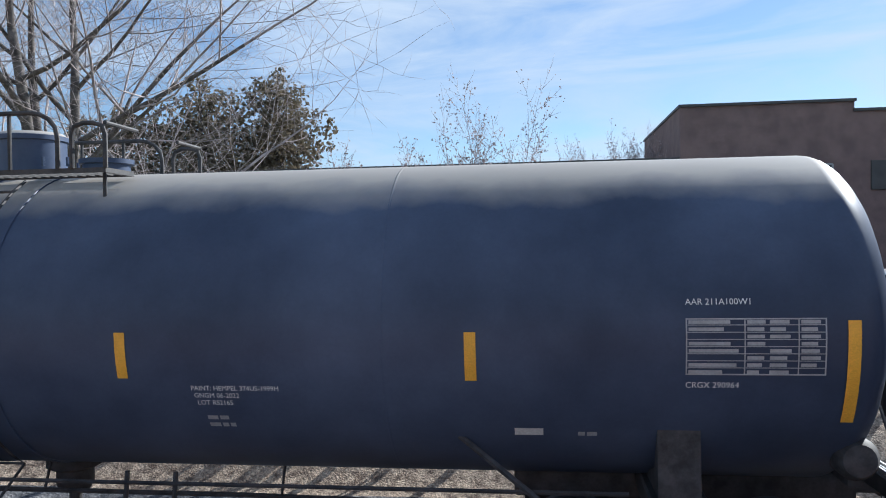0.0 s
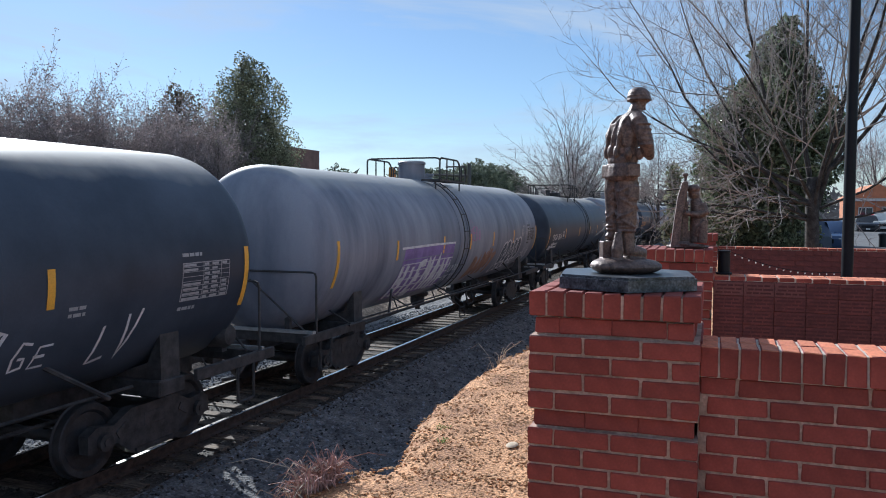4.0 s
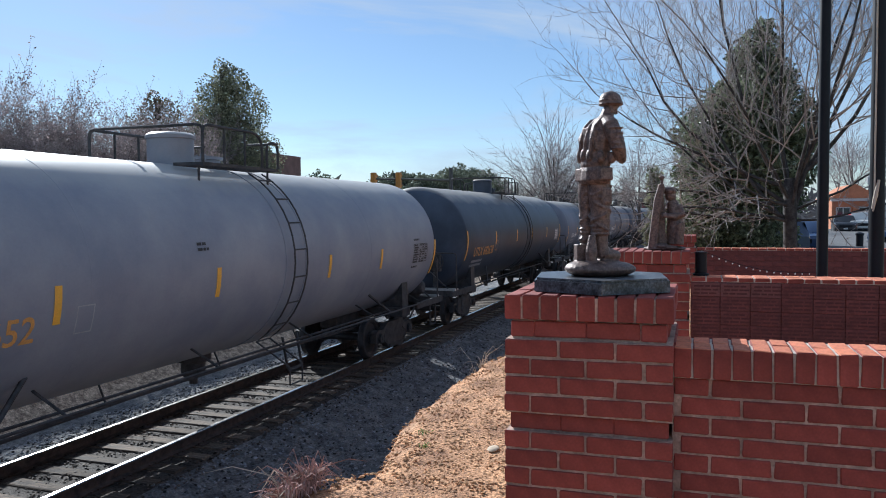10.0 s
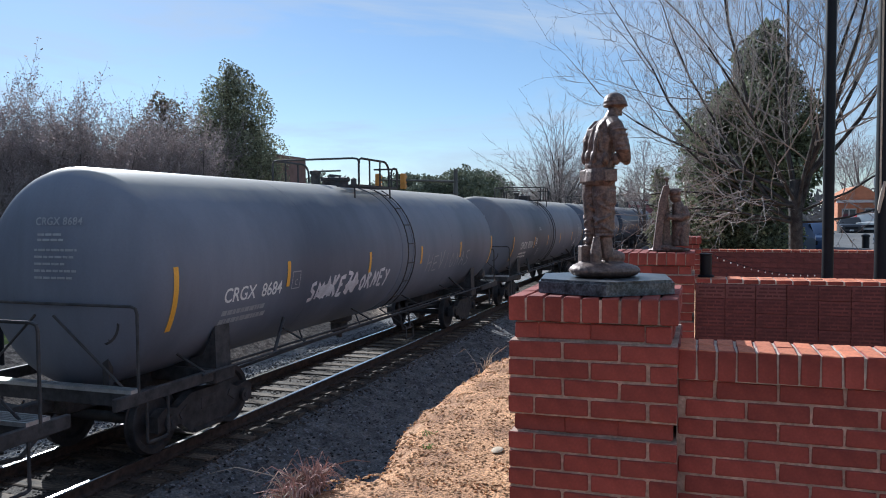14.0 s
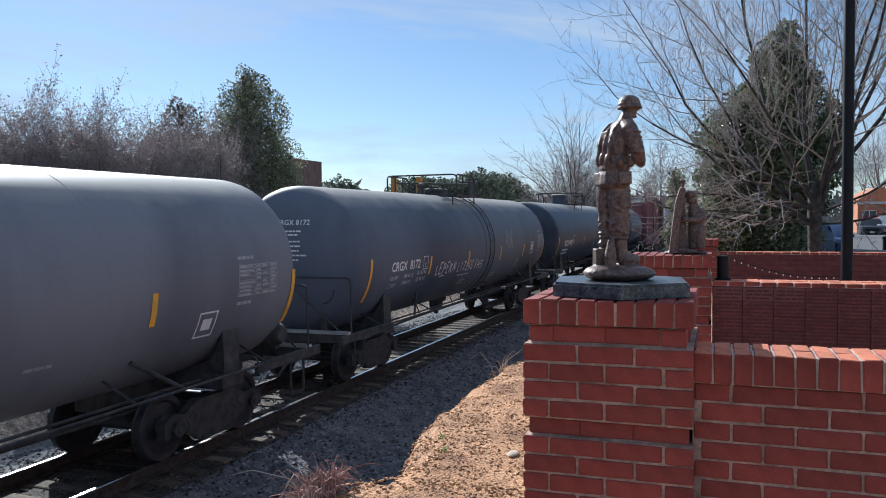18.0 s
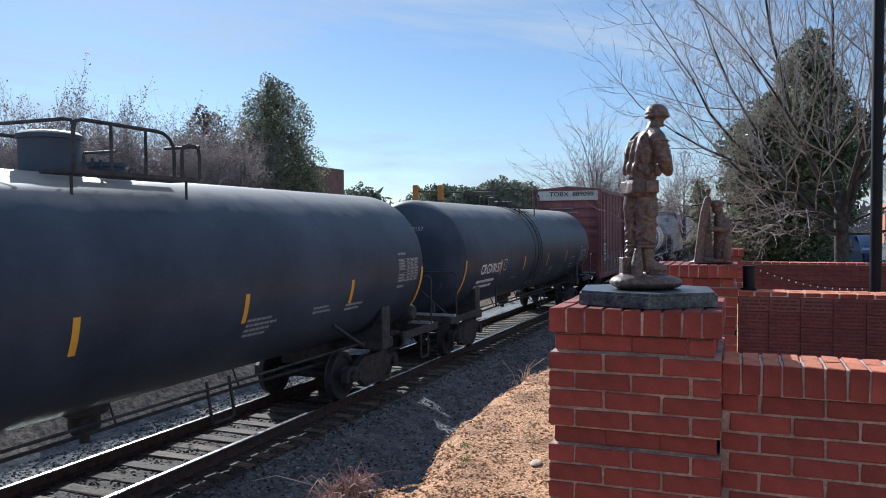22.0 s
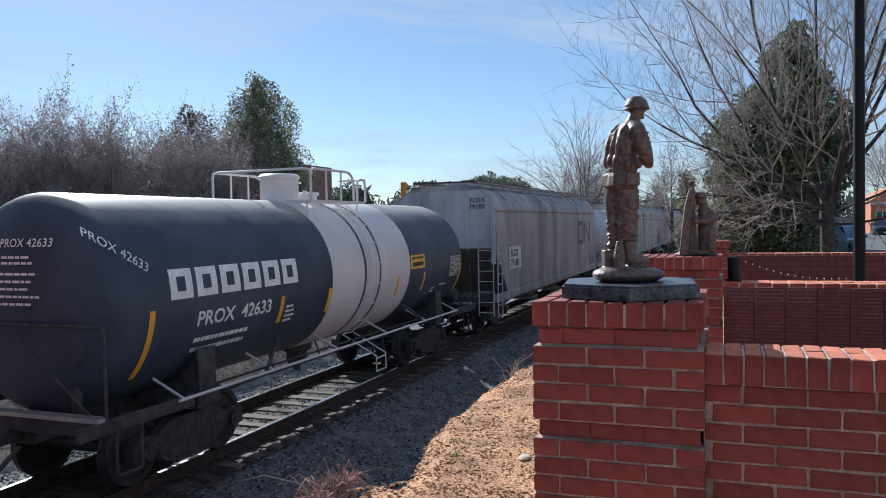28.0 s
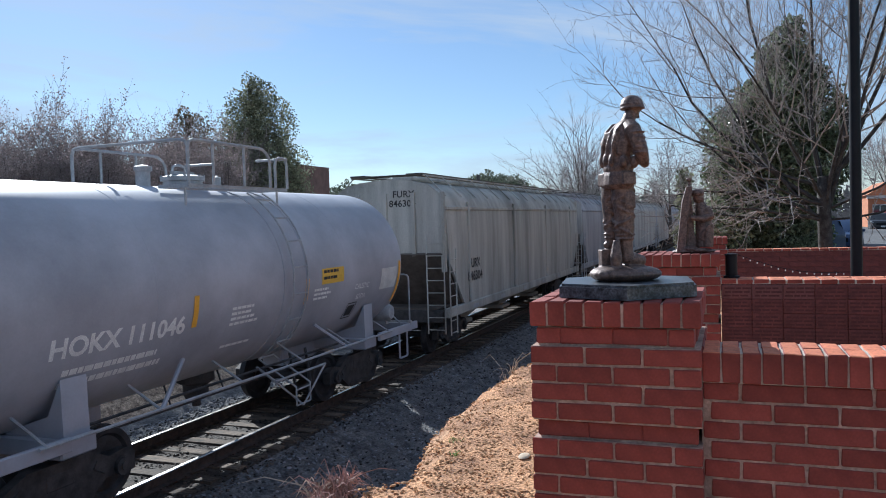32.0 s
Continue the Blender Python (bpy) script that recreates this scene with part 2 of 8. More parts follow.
M_PLATE = mat("white_placard", (0.62, 0.62, 0.61), 0.6, 0.0, 0.1, 5, 0.1, 60)
M_YPLATE = mat("yellow_placard", (0.75, 0.47, 0.06), 0.55, 0.0, 0.1, 5, 0.1, 60)
M_GRAF_W = mat("white_spray_paint", (0.68, 0.67, 0.70), 0.6, 0.0, 0.15, 5, 0.1, 60)
M_GRAF_O = mat("orange_spray_paint", (0.30, 0.165, 0.11), 0.65, 0.0, 0.3, 2.5, 0.1, 60)
M_GRAF_P = mat("purple_spray_paint", (0.25, 0.17, 0.40), 0.65, 0.0, 0.2, 3, 0.1, 60)
M_GRAF_PINK = mat("pink_spray_paint", (0.42, 0.20, 0.36), 0.65, 0.0, 0.2, 3, 0.1, 60)
M_GRAF_FADED = mat("faded_buff_spray_paint", (0.25, 0.17, 0.165), 0.7, 0.0, 0.35, 2, 0.1, 60, col2=(0.36, 0.30, 0.28))
M_GRAF_T = mat("teal_spray_paint", (0.14, 0.36, 0.28), 0.65, 0.0, 0.35, 2, 0.1, 60, col2=(0.10, 0.33, 0.36))


def leafy(m, share=0.35):
    """Lets light through a leaf material."""
    N, L = m.node_tree.nodes, m.node_tree.links
    b = N["Principled BSDF"]
    tr, mx = N.new("ShaderNodeBsdfTranslucent"), N.new("ShaderNodeMixShader")
    mx.inputs["Fac"].default_value = share
    col = b.inputs["Base Color"]
    L.new(col.links[0].from_socket, tr.inputs["Color"])
    L.new(b.outputs["BSDF"], mx.inputs[1])
    L.new(tr.outputs["BSDF"], mx.inputs[2])
    L.new(mx.outputs["Shader"], N["Material Output"].inputs["Surface"])
    return m

# ---- ground ----
TRACK_Y = 8.1


def crest(x):
    """Where the edge of the dirt bank runs."""
    pts = ((-60, 2.0), (0, 2.05), (3.5, 2.2), (3.85, 2.32), (4.1, 2.28), (4.35, 2.0), (4.6, 2.0), (5.0, 2.1), (5.5, 2.22), (6.0, 2.27), (6.85, 2.3), (7.5, 2.32), (8.9, 2.2), (12, 2.25), (30, 2.4), (300, 2.4))
    y = float(np.interp(x, [p[0] for p in pts], [p[1] for p in pts]))
    return y + 0.03 * noise.noise((x * 2.3, 3.1, 0)) + 0.05 * noise.noise((x * 5.1, 7.7, 0))


def ground_z(x, y):
    """Height of the ground, from the top of the rail."""
    c = crest(x)
    prof = ((-400, 1.62), (c - 0.35, 1.68), (c - 0.05, 1.655), (c + 0.06, 1.50), (c + 0.22, 1.05), (c + 0.6, 0.5), (c + 1.5, -0.15), (4.75, -0.52), (5.3, -0.55), (6.55, -0.24), (6.85, -0.2),
            (9.35, -0.2), (9.7, -0.25), (10.9, -0.5), (11.5, -0.35), (12.6, 0.42), (13.8, 0.74), (15.0, 0.84), (400, 0.84))
    z = float(np.interp(y, [p[0] for p in prof], [p[1] for p in prof]))
    rough = 0.02
    if c - 0.25 < y < 4.8:
        rough = 0.05
    elif 10.5 < y < 14:
        rough = 0.06
    z += rough * noise.noise((x * 1.7, y * 1.7, 0)) + rough * 0.5 * noise.noise((x * 5, y * 5, 4))
    far = max(0.0, min(1.0, (x - 60) / 80))
    return z * (1 - far) + far * (0.9 if y > 11 else (-0.25 if y > 4.5 else 1.3))


M_DIRT = mat("dry_mulch_dirt", (0.42, 0.20, 0.095), 0.95, 0, 0.3, 2.5, 1.0, 55, 0.03, 0.55, col2=(0.54, 0.29, 0.145))
M_CLAY = mat("red_clay_bank", (0.40, 0.17, 0.07), 0.95, 0, 0.3, 3.0, 0.9, 35, 0.03, 0.3, col2=(0.42, 0.24, 0.13))
M_BALLAST = mat("grey_ballast", (0.085, 0.089, 0.102), 0.9, 0, 0.25, 4.0, 1.0, 26, 0.04, 0.5, col2=(0.15, 0.148, 0.15))
M_MULCH = mat("leaf_litter", (0.27, 0.19, 0.14), 0.95, 0, 0.4, 7.0, 1.0, 30, 0.03, 0.5, col2=(0.42, 0.33, 0.24))
M_LAWN = mat("winter_lawn", (0.17, 0.22, 0.05), 0.95, 0, 0.3, 1.2, 0.9, 60, 0.03, 0.4, col2=(0.26, 0.28, 0.08))
M_ASPHALT = mat("asphalt", (0.11, 0.11, 0.112), 0.9, 0, 0.2, 0.6, 0.5, 50, 0.01, 0.25)
M_OILY = mat("oily_track_bed", (0.034, 0.028, 0.025), 0.9, 0, 0.3, 3.0, 1.0, 26, 0.04, 0.5, col2=(0.062, 0.05, 0.042))


def build_ground():
    xs = [-2500, -900, -350, -150, -80, -45] + list(np.arange(-30, 2, 2.0)) + list(np.arange(2, 16, 0.22)) + list(np.arange(16, 34, 1.0)) + list(np.arange(34, 140, 6.0)) + [150, 220, 400, 900, 2500]
    ys = [-2500, -900, -350, -150, -70, -35, -18, -9, -5, -2.5, -1.0] + list(np.arange(0, 7.0, 0.16)) + list(np.arange(7.0, 16.4, 0.35)) + [17, 20, 25, 30, 40, 60, 100, 200, 450, 1000, 2500]
    vs = [(x, y, ground_z(x, y) if -200 < x < 400 else ground_z(200, y)) for x in xs for y in ys]
    fs, mi, ny = [], [], len(ys)
    for i in range(len(xs) - 1):
        for j in range(ny - 1):
            fs.append((i * ny + j, (i + 1) * ny + j, (i + 1) * ny + j + 1, i * ny + j + 1))
            x, y = (xs[i] + xs[i + 1]) / 2, (ys[j] + ys[j + 1]) / 2
            c = crest(x)
            if x > 27 and -60 < y < 0.6:
                k = 5
            elif y < -9:
                k = 4
            elif y < c - 0.1:
                k = 0
            elif y < c + 0.5 + 0.2 * noise.noise((x * 2, y, 1)):
                k = 1
            elif abs(y - TRACK_Y) < 1.45:
                k = 6
            elif y < 11.3:
                k = 2
            elif y < 13.6:
                k = 3
            elif y < 16.2 or y > 60 or x < -60 or x > 90:
                k = 4
            else:
                k = 5
            mi.append(k)
    me = bpy.data.meshes.new("ground")
    me.from_pydata(vs, [], fs)
    for m in (M_DIRT, M_CLAY, M_BALLAST, M_MULCH, M_LAWN, M_ASPHALT, M_OILY):
        me.materials.append(m)
    me.polygons.foreach_set("material_index", mi)
    me.polygons.foreach_set("use_smooth", [True] * len(fs))
    me.update()
    tagged(new("ground", me), "dry dirt bank, ballast bed, verge and parking lot", "ground", kind="structure")


build_ground()


# ---- railway track ----
def build_track():
    track = thing("railway_track", "single railway track with worn steel rails on weathered wooden ties", "railway track", (0, TRACK_Y, 0), kind="structure")
    prof = [(-0.07, -0.175), (0.07, -0.175), (0.07, -0.16), (0.012, -0.14), (0.012, -0.045), (0.036, -0.036), (0.036, -0.008), (0.028, 0.0), (-0.028, 0.0), (-0.036, -0.008), (-0.036, -0.036), (-0.012, -0.045), (-0.012, -0.14), (-0.07, -0.16)]
    for s in (-1, 1):
        r = Shape()
        y = s * 0.7525
        pr = [(p[0] + y, p[1]) for p in prof]
        n = len(pr)
        vs = [(-60, *p) for p in pr] + [(320, *p) for p in pr]
        for i in range(n):
            r.mi = 1 if i in (6, 7, 8) else 0
            r.add([vs[i], vs[(i + 1) % n], vs[n + (i + 1) % n], vs[n + i]], [(0, 1, 2, 3)])
        part("rail", r, (M_RUST, M_RAILTOP), track, "rusty steel rail with a polished top", smooth=0)
    tie, plate = [], Shape()
    for k in range(4):
        s = Shape().cbox((0, 0, -0.265), (0.225 + 0.012 * k, 2.6, 0.175), 0.012)
        s.v = [(x + rnd.uniform(-0.008, 0.008), y + rnd.uniform(-0.01, 0.01), z + rnd.uniform(-0.006, 0.006)) for x, y, z in s.v]
        tie.append(s.mesh("tie", (M_TIE,), 25))
    for s in (-1, 1):
        plate.cbox((0, s * 0.7525, -0.178), (0.19, 0.36, 0.018), 0.004)
        for a in (-1, 1):
            for b in (-1, 1):
                plate.box((b * 0.06, s * 0.7525 + a * 0.085, -0.16), (0.025, 0.03, 0.03))
    pm = plate.mesh("tie_plate", (M_RUST,), 30)
    x, i = -14.0, 0
    while x < 120:
        t = part("tie", tie[i % 4], M_TIE, track, at=pose(x, rnd.uniform(-0.05, 0.05), 0, 0, 0, rnd.uniform(-1.2, 1.2)))
        if x < 40:
            part("tie_plate", pm, M_RUST, t)
        x += 0.53 + rnd.uniform(-0.03, 0.03)
        i += 1


build_track()


def scatter_stones(name, label, n, place, size, mats, flat=0.7, seed=3, cat="gravel"):
    """Loose stones as one mesh: place(rng) gives x, y, z or None."""
    g = random.Random(seed)
    base = np.array([(1, 0, 0), (-1, 0, 0), (0, 1, 0), (0, -1, 0), (0, 0, 1), (0, 0, -1), (.62, .62, .5), (-.62, -.62, .5)], float)
    tris = [(0, 2, 6), (2, 4, 6), (4, 0, 6), (1, 3, 7), (3, 4, 7), (4, 1, 7), (2, 1, 4), (3, 0, 4), (0, 3, 5), (2, 0, 5), (1, 2, 5), (3, 1, 5)]
    V, F, k = [], [], 0
    ng = np.random.default_rng(seed)
    for _ in range(n):
        p = place(g)
        if p is None:
            continue
        s = g.uniform(*size)
        q = base * ng.uniform(0.65, 1.15, (8, 1)) * s * np.array((1, g.uniform(0.6, 1), flat * g.uniform(0.6, 1)))
        e = np.array(Euler((g.uniform(-.5, .5), g.uniform(-.5, .5), g.uniform(0, 6.28))).to_matrix())
        V.append(q @ e.T + np.array(p))
        F.append(np.array(tris) + 8 * k)
        k += 1
    me = bpy.data.meshes.new(name)
    me.from_pydata(np.concatenate(V).tolist(), [], np.concatenate(F).tolist())
    me.materials.append(mats)
    me.update()
    return tagged(new(name, me), label, cat, kind="stuff")


M_OILYSTONE = mat("oily_ballast_stone", (0.07, 0.057, 0.048), 0.8, 0, 0.3, 8, 0.4, 60, 0.004, 0.3, isle=1.0)
M_STONE = mat("ballast_stone", (0.14, 0.145, 0.162), 0.85, 0, 0.25, 8, 0.4, 60, 0.004, 0.3, isle=0.95)
M_CHIP = mat("mulch_chip", (0.42, 0.225, 0.10), 0.9, 0, 0.2, 8, 0.4, 60, 0.004, 0.2, isle=0.4)


def on_ballast(g):
    x = 2 + 26 * g.random() ** 1.6
    y = g.uniform(4.1, 10.8)
    if abs(y - TRACK_Y) < 1.3 + 0.3 * g.random():
        return None
    z = ground_z(x, y)
    return (x, y, z + 0.005)


def between_rails(g):
    x, y = 2 + 26 * g.random() ** 1.6, TRACK_Y + g.uniform(-1.6, 1.6)
    if abs(abs(y - TRACK_Y) - 0.7525) < 0.09:
        return None
    return (x, y, ground_z(x, y) + 0.005)


def on_bank(g):
    x = 2.8 + 9 * g.random() ** 1.3
    y = g.uniform(0.6, crest(x) + 0.8)
    return (x, y, ground_z(x, y) + 0.002)


scatter_stones("ballast_stones", "loose crushed grey ballast stones beside the track", 20000, on_ballast, (0.02, 0.045), M_STONE, 0.75, 3)
scatter_stones("track_bed_stones", "oil-stained brown ballast between the ties", 9000, between_rails, (0.018, 0.04), M_OILYSTONE, 0.75, 4)
scatter_stones("mulch_chips", "dry tan bark and clay crumbs on the bank", 15000, on_bank, (0.006, 0.02), M_CHIP, 0.5, 5, "mulch")

# ---- lettering ----


def text_mesh(words, size, spacing=1.0, bold=0.0):
    """Flat letters as a mesh in the x-y plane, starting at 0, and their width."""
    cu = bpy.data.curves.new("letters", "FONT")
    cu.body, cu.size, cu.resolution_u, cu.space_character, cu.offset = words, size / 0.70, 3, spacing, bold
    ob = bpy.data.objects.new("letters", cu)
    scene.collection.objects.link(ob)
    dg = bpy.context.evaluated_depsgraph_get()
    me = bpy.data.meshes.new_from_object(ob.evaluated_get(dg))
    bpy.data.objects.remove(ob)
    bpy.data.curves.remove(cu)
    vs = [tuple(v.co) for v in me.vertices]
    fs = [tuple(p.vertices) for p in me.polygons]
    bpy.data.meshes.remove(me)
    return vs, fs, max((v[0] for v in vs), default=0)


STROKES = {"L": (((0, 1), (0.05, 0), (0.7, 0.05)),), "E": (((0.7, 1), (0, 0.95), (0, 0), (0.7, 0.02)), ((0, 0.5), (0.5, 0.55))), "P": (((0, -0.1), (0, 1), (0.6, 0.85), (0.55, 0.5), (0, 0.45)),),
           "R": (((0, 0), (0, 1), (0.6, 0.8), (0.1, 0.5), (0.7, -0.1)),), "N": (((0, 0), (0.05, 1), (0.6, 0.05), (0.65, 1)),), "I": (((0.3, 1), (0.35, 0)),), "T": (((0, 0.95), (0.8, 1)), ((0.4, 1), (0.35, 0))),
           "Z": (((0, 1), (0.7, 0.95), (0.05, 0.05), (0.75, 0.0)),), "G": (((0.7, 0.9), (0.2, 1), (0, 0.5), (0.2, 0), (0.65, 0.1), (0.65, 0.45), (0.35, 0.45)),), "O": (((0.35, 1), (0, 0.6), (0.1, 0.1), (0.5, 0), (0.7, 0.5), (0.35, 1)),),
           "V": (((0, 1), (0.3, 0), (0.65, 1.1)),), "H": (((0, 1), (0, 0)), ((0.6, 1), (0.6, 0)), ((0, 0.5), (0.6, 0.55))), "S": (((0.7, 0.95), (0.1, 0.85), (0.15, 0.55), (0.6, 0.4), (0.55, 0.05), (0, 0.0)),),
           "A": (((0, 0), (0.35, 1), (0.7, 0)), ((0.15, 0.4), (0.6, 0.42))), "D": (((0, 0), (0, 1), (0.6, 0.75), (0.6, 0.2), (0, 0)),), "K": (((0, 1), (0, 0)), ((0.65, 1), (0.05, 0.5), (0.7, 0))), "Y": (((0, 1), (0.35, 0.5), (0.7, 1)), ((0.35, 0.5), (0.25, -0.15))), "M": (((0, 0), (0.1, 1), (0.35, 0.4), (0.6, 1), (0.75, 0)),)}


class Skin:
    """Flat drawing laid on the side of a car: u runs along the car, w up. A tank bends it round its shell."""

    def __init__(self, radius=None, zc=0.0, y=-1.6, lift=0.006):
        self.r, self.zc, self.y, self.lift, self.s = radius, zc, y, lift, Shape()

    def place(self, u, w, lift=0.0):
        if self.r:
            a = math.asin(max(-0.97, min(0.97, (w - self.zc) / self.r)))
            r = self.r + self.lift + lift
            return (u, -r * math.cos(a), self.zc + r * math.sin(a))
        return (u, self.y - self.lift - lift, w)

    def rect(self, u, w, du, dw, lift=0.0, shear=0.0):
        n = max(1, int(abs(dw) / 0.12)) if self.r else 1
        vs = []
        for i in range(n + 1):
            t = i / n
            vs += [self.place(u + shear * t, w + dw * t, lift), self.place(u + du + shear * t, w + dw * t, lift)]
        self.s.add(vs, [(2 * i, 2 * i + 1, 2 * i + 3, 2 * i + 2) for i in range(n)])
        return self

    def outline(self, u, w, du, dw, t=0.012, lift=0.0):
        return self.rect(u, w, du, t, lift).rect(u, w + dw - t, du, t, lift).rect(u, w + t, t, dw - 2 * t, lift).rect(u + du - t, w + t, t, dw - 2 * t, lift)

    def text(self, words, u, w, size, spacing=1.0, bold=0.0, turn=0.0):
        vs, fs, wd = text_mesh(words, size, spacing, bold)
        c, s = math.cos(turn), math.sin(turn)
        self.s.add([self.place(u + x * c - y * s, w + x * s + y * c) for x, y, z in vs], fs)
        return self

    def fit(self, words, u, w, size, width, bold=0.004, slant=0.0):
        """Letters drawn to a given length."""
        vs, fs, wd = text_mesh(words, size, 1.0, bold)
        self.s.add([self.place(u + x * width / wd + slant * y, w + y) for x, y, z in vs], fs)
        return self

    def glyphs(self, words, u, w, du, dw, width=0.03, seed=0, lift=0.0, slope=0.0, slant=0.12):
        """Sprayed letters: each a few jittered strokes."""
        g = random.Random(seed)
        step = du / len(words)
        for i, c in enumerate(words):
            k = dw * g.uniform(0.8, 1.15)
            for line in STROKES.get(c, ()):
                p = [(u + step * (i + 0.92 * x) + slant * k * y + g.uniform(-0.02, 0.02), w + slope * i * step + k * y + g.uniform(-0.03, 0.03) * dw) for x, y in line]
                fine = [p[0]]
                for a, b in zip(p, p[1:]):
                    fine += [((a[0] * (3 - j) + b[0] * j) / 3, (a[1] * (3 - j) + b[1] * j) / 3) for j in (1, 2, 3)]
                self.stroke(fine, width * g.uniform(0.8, 1.2), lift)
        return self

    def bars(self, u, w, du, rows, pitch=0.05, h=0.018, seed=1, lift=0.0):
        """Lines of writing too small to read."""
        g = random.Random(seed)
        for i in range(rows):
            x = u
            end = u + du * g.uniform(0.72, 1.0)
            while x < end - 0.03:
                k = min(g.uniform(0.05, 0.14), end - x)
                self.rect(x, w - i * pitch, k, h, lift)
                x += k + 0.018
        return self

    def stroke(self, pts, width, lift=0.0):
        """A painted line through points (u, w)."""
        p = [Vector(q) for q in pts]
        vs = []
        for i, q in enumerate(p):
            d = (p[min(i + 1, len(p) - 1)] - p[max(i - 1, 0)]).normalized()
            nrm = Vector((-d.y, d.x)) * width / 2
            vs += [self.place(*(q + nrm), lift), self.place(*(q - nrm), lift)]
        self.s.add(vs, [(2 * i, 2 * i + 1, 2 * i + 3, 2 * i + 2) for i in range(len(p) - 1)])
        return self

    def blob(self, u, w, du, dw, lift=0.0, n=18, seed=0, wob=0.12):
        """A filled patch with an uneven edge."""
        g = random.Random(seed)
        rim = []
        for i in range(n):
            a = 2 * math.pi * i / n
            k = 1 + g.uniform(-wob, wob)
            rim.append((u + du * 0.5 * math.cos(a) * k, w + dw * 0.5 * math.sin(a) * k))
        rings = [self.place(u, w, lift)]
        for t in (0.5, 1.0):
            rings += [self.place(u + (q[0] - u) * t, w + (q[1] - w) * t, lift) for q in rim]
        fs = [(0, 1 + i, 1 + (i + 1) % n) for i in range(n)] + [(1 + i, 1 + n + i, 1 + n + (i + 1) % n, 1 + (i + 1) % n) for i in range(n)]
        self.s.add(rings, fs)
        return self

    def done(self, name, material, parent, label=""):
        ob = part(name, self.s, material, parent, label, smooth=0)
        if "letter" in name or "lines" in name or "graffiti" in name:
            ob["kind"] = "stuff"
        return ob


# ---- rolling stock ----
WHEEL_R = 0.457


def wheelset_mesh():
    s = Shape()
    prof = [(0.09, -0.07), (0.13, -0.07), (0.15, -0.03), (0.34, -0.02), (0.375, -0.062), (WHEEL_R - 0.012, -0.068), (WHEEL_R, -0.055), (WHEEL_R + 0.004, 0.045), (WHEEL_R + 0.026, 0.058), (WHEEL_R + 0.026, 0.07), (0.38, 0.072), (0.34, 0.02), (0.15, 0.03), (0.13, 0.07), (0.09, 0.07)]
    for side in (-1, 1):
        pr = [(r, side * (0.7525 - h)) for r, h in prof]
        s.lathe(pr, "y", 40)
        for j in range(8):
            a = j * math.pi / 4
            s.box((0.25 * math.cos(a), side * 0.772, 0.25 * math.sin(a)), (0.035, 0.012, 0.035), 0, -a)
    s.lathe([(0.08, -1.02), (0.08, 1.02)], "y", 16)
    return s.mesh("wheelset", (M_WHEEL,), 30)


def truck_meshes():
    side = Shape()
    poly = [(-1.13, 0.36), (-1.13, 0.58), (-0.98, 0.66), (-0.72, 0.62), (-0.42, 0.76), (0.42, 0.76), (0.72, 0.62), (0.98, 0.66), (1.13, 0.58), (1.13, 0.36), (0.93, 0.34), (0.66, 0.38), (0.38, 0.17), (-0.38, 0.17), (-0.66, 0.38), (-0.93, 0.34)]
    side.prism(poly, -1.04, -0.9, "y")
    for s in (-1, 1):
        side.box((s * 0.58, -0.975, 0.53), (0.2, 0.16, 0.1), 0, s * 0.55)
        side.lathe([(0.11, -1.1), (0.11, -0.95)], "y", 14, (s * 0.89, 0, WHEEL_R))
        side.lathe([(0.05, -1.115), (0.05, -1.095)], "y", 10, (s * 0.89, 0, WHEEL_R))
    side.box((0, -0.97, 0.2), (0.72, 0.2, 0.06))
    spring = Shape()
    for k in (-0.2, 0.0, 0.2):
        spring.lathe([(0.06, 0.23), (0.075, 0.25), (0.06, 0.27), (0.075, 0.29), (0.06, 0.31), (0.075, 0.33), (0.06, 0.35), (0.075, 0.37), (0.06, 0.39), (0.075, 0.41), (0.06, 0.43)], "z", 12, (k, -0.97, 0))
    bol = Shape().cbox((0, 0, 0.56), (0.42, 2.1, 0.22), 0.03)
    bol.lathe([(0.2, 0.66), (0.2, 0.78)], "z", 16)
    rig = Shape()
    for s in (-1, 1):
        rig.box((s * 0.36, 0, 0.42), (0.05, 1.5, 0.07))
        for q in (-1, 1):
            rig.box((s * 0.4, q * 0.7525, 0.45), (0.06, 0.1, 0.28))
    return side.mesh("side_frame", (M_STEEL_DARK,), 30), spring.mesh("spring", (M_STEEL_DARK,), 30), bol.mesh("bolster", (M_STEEL_DARK,), 30), rig.mesh("brake_beam", (M_STEEL_DARK,), 30)


WHEELSET = wheelset_mesh()
SIDE, SPRING, BOLSTER, RIG = truck_meshes()
WHEELS = []


def add_truck(car, x):
    t = part("truck", BOLSTER, None, car, at=(x, 0, 0))
    for s in (0, 180):
        part("side_frame", SIDE, None, t, at=pose(0, 0, 0, 0, 0, s))
        part("spring", SPRING, None, t, at=pose(0, 0, 0, 0, 0, s))
    part("brake_beam", RIG, None, t)
    for s in (-1, 1):
        WHEELS.append(part("wheelset", WHEELSET, None, t, at=(s * 0.89, 0, WHEEL_R)))


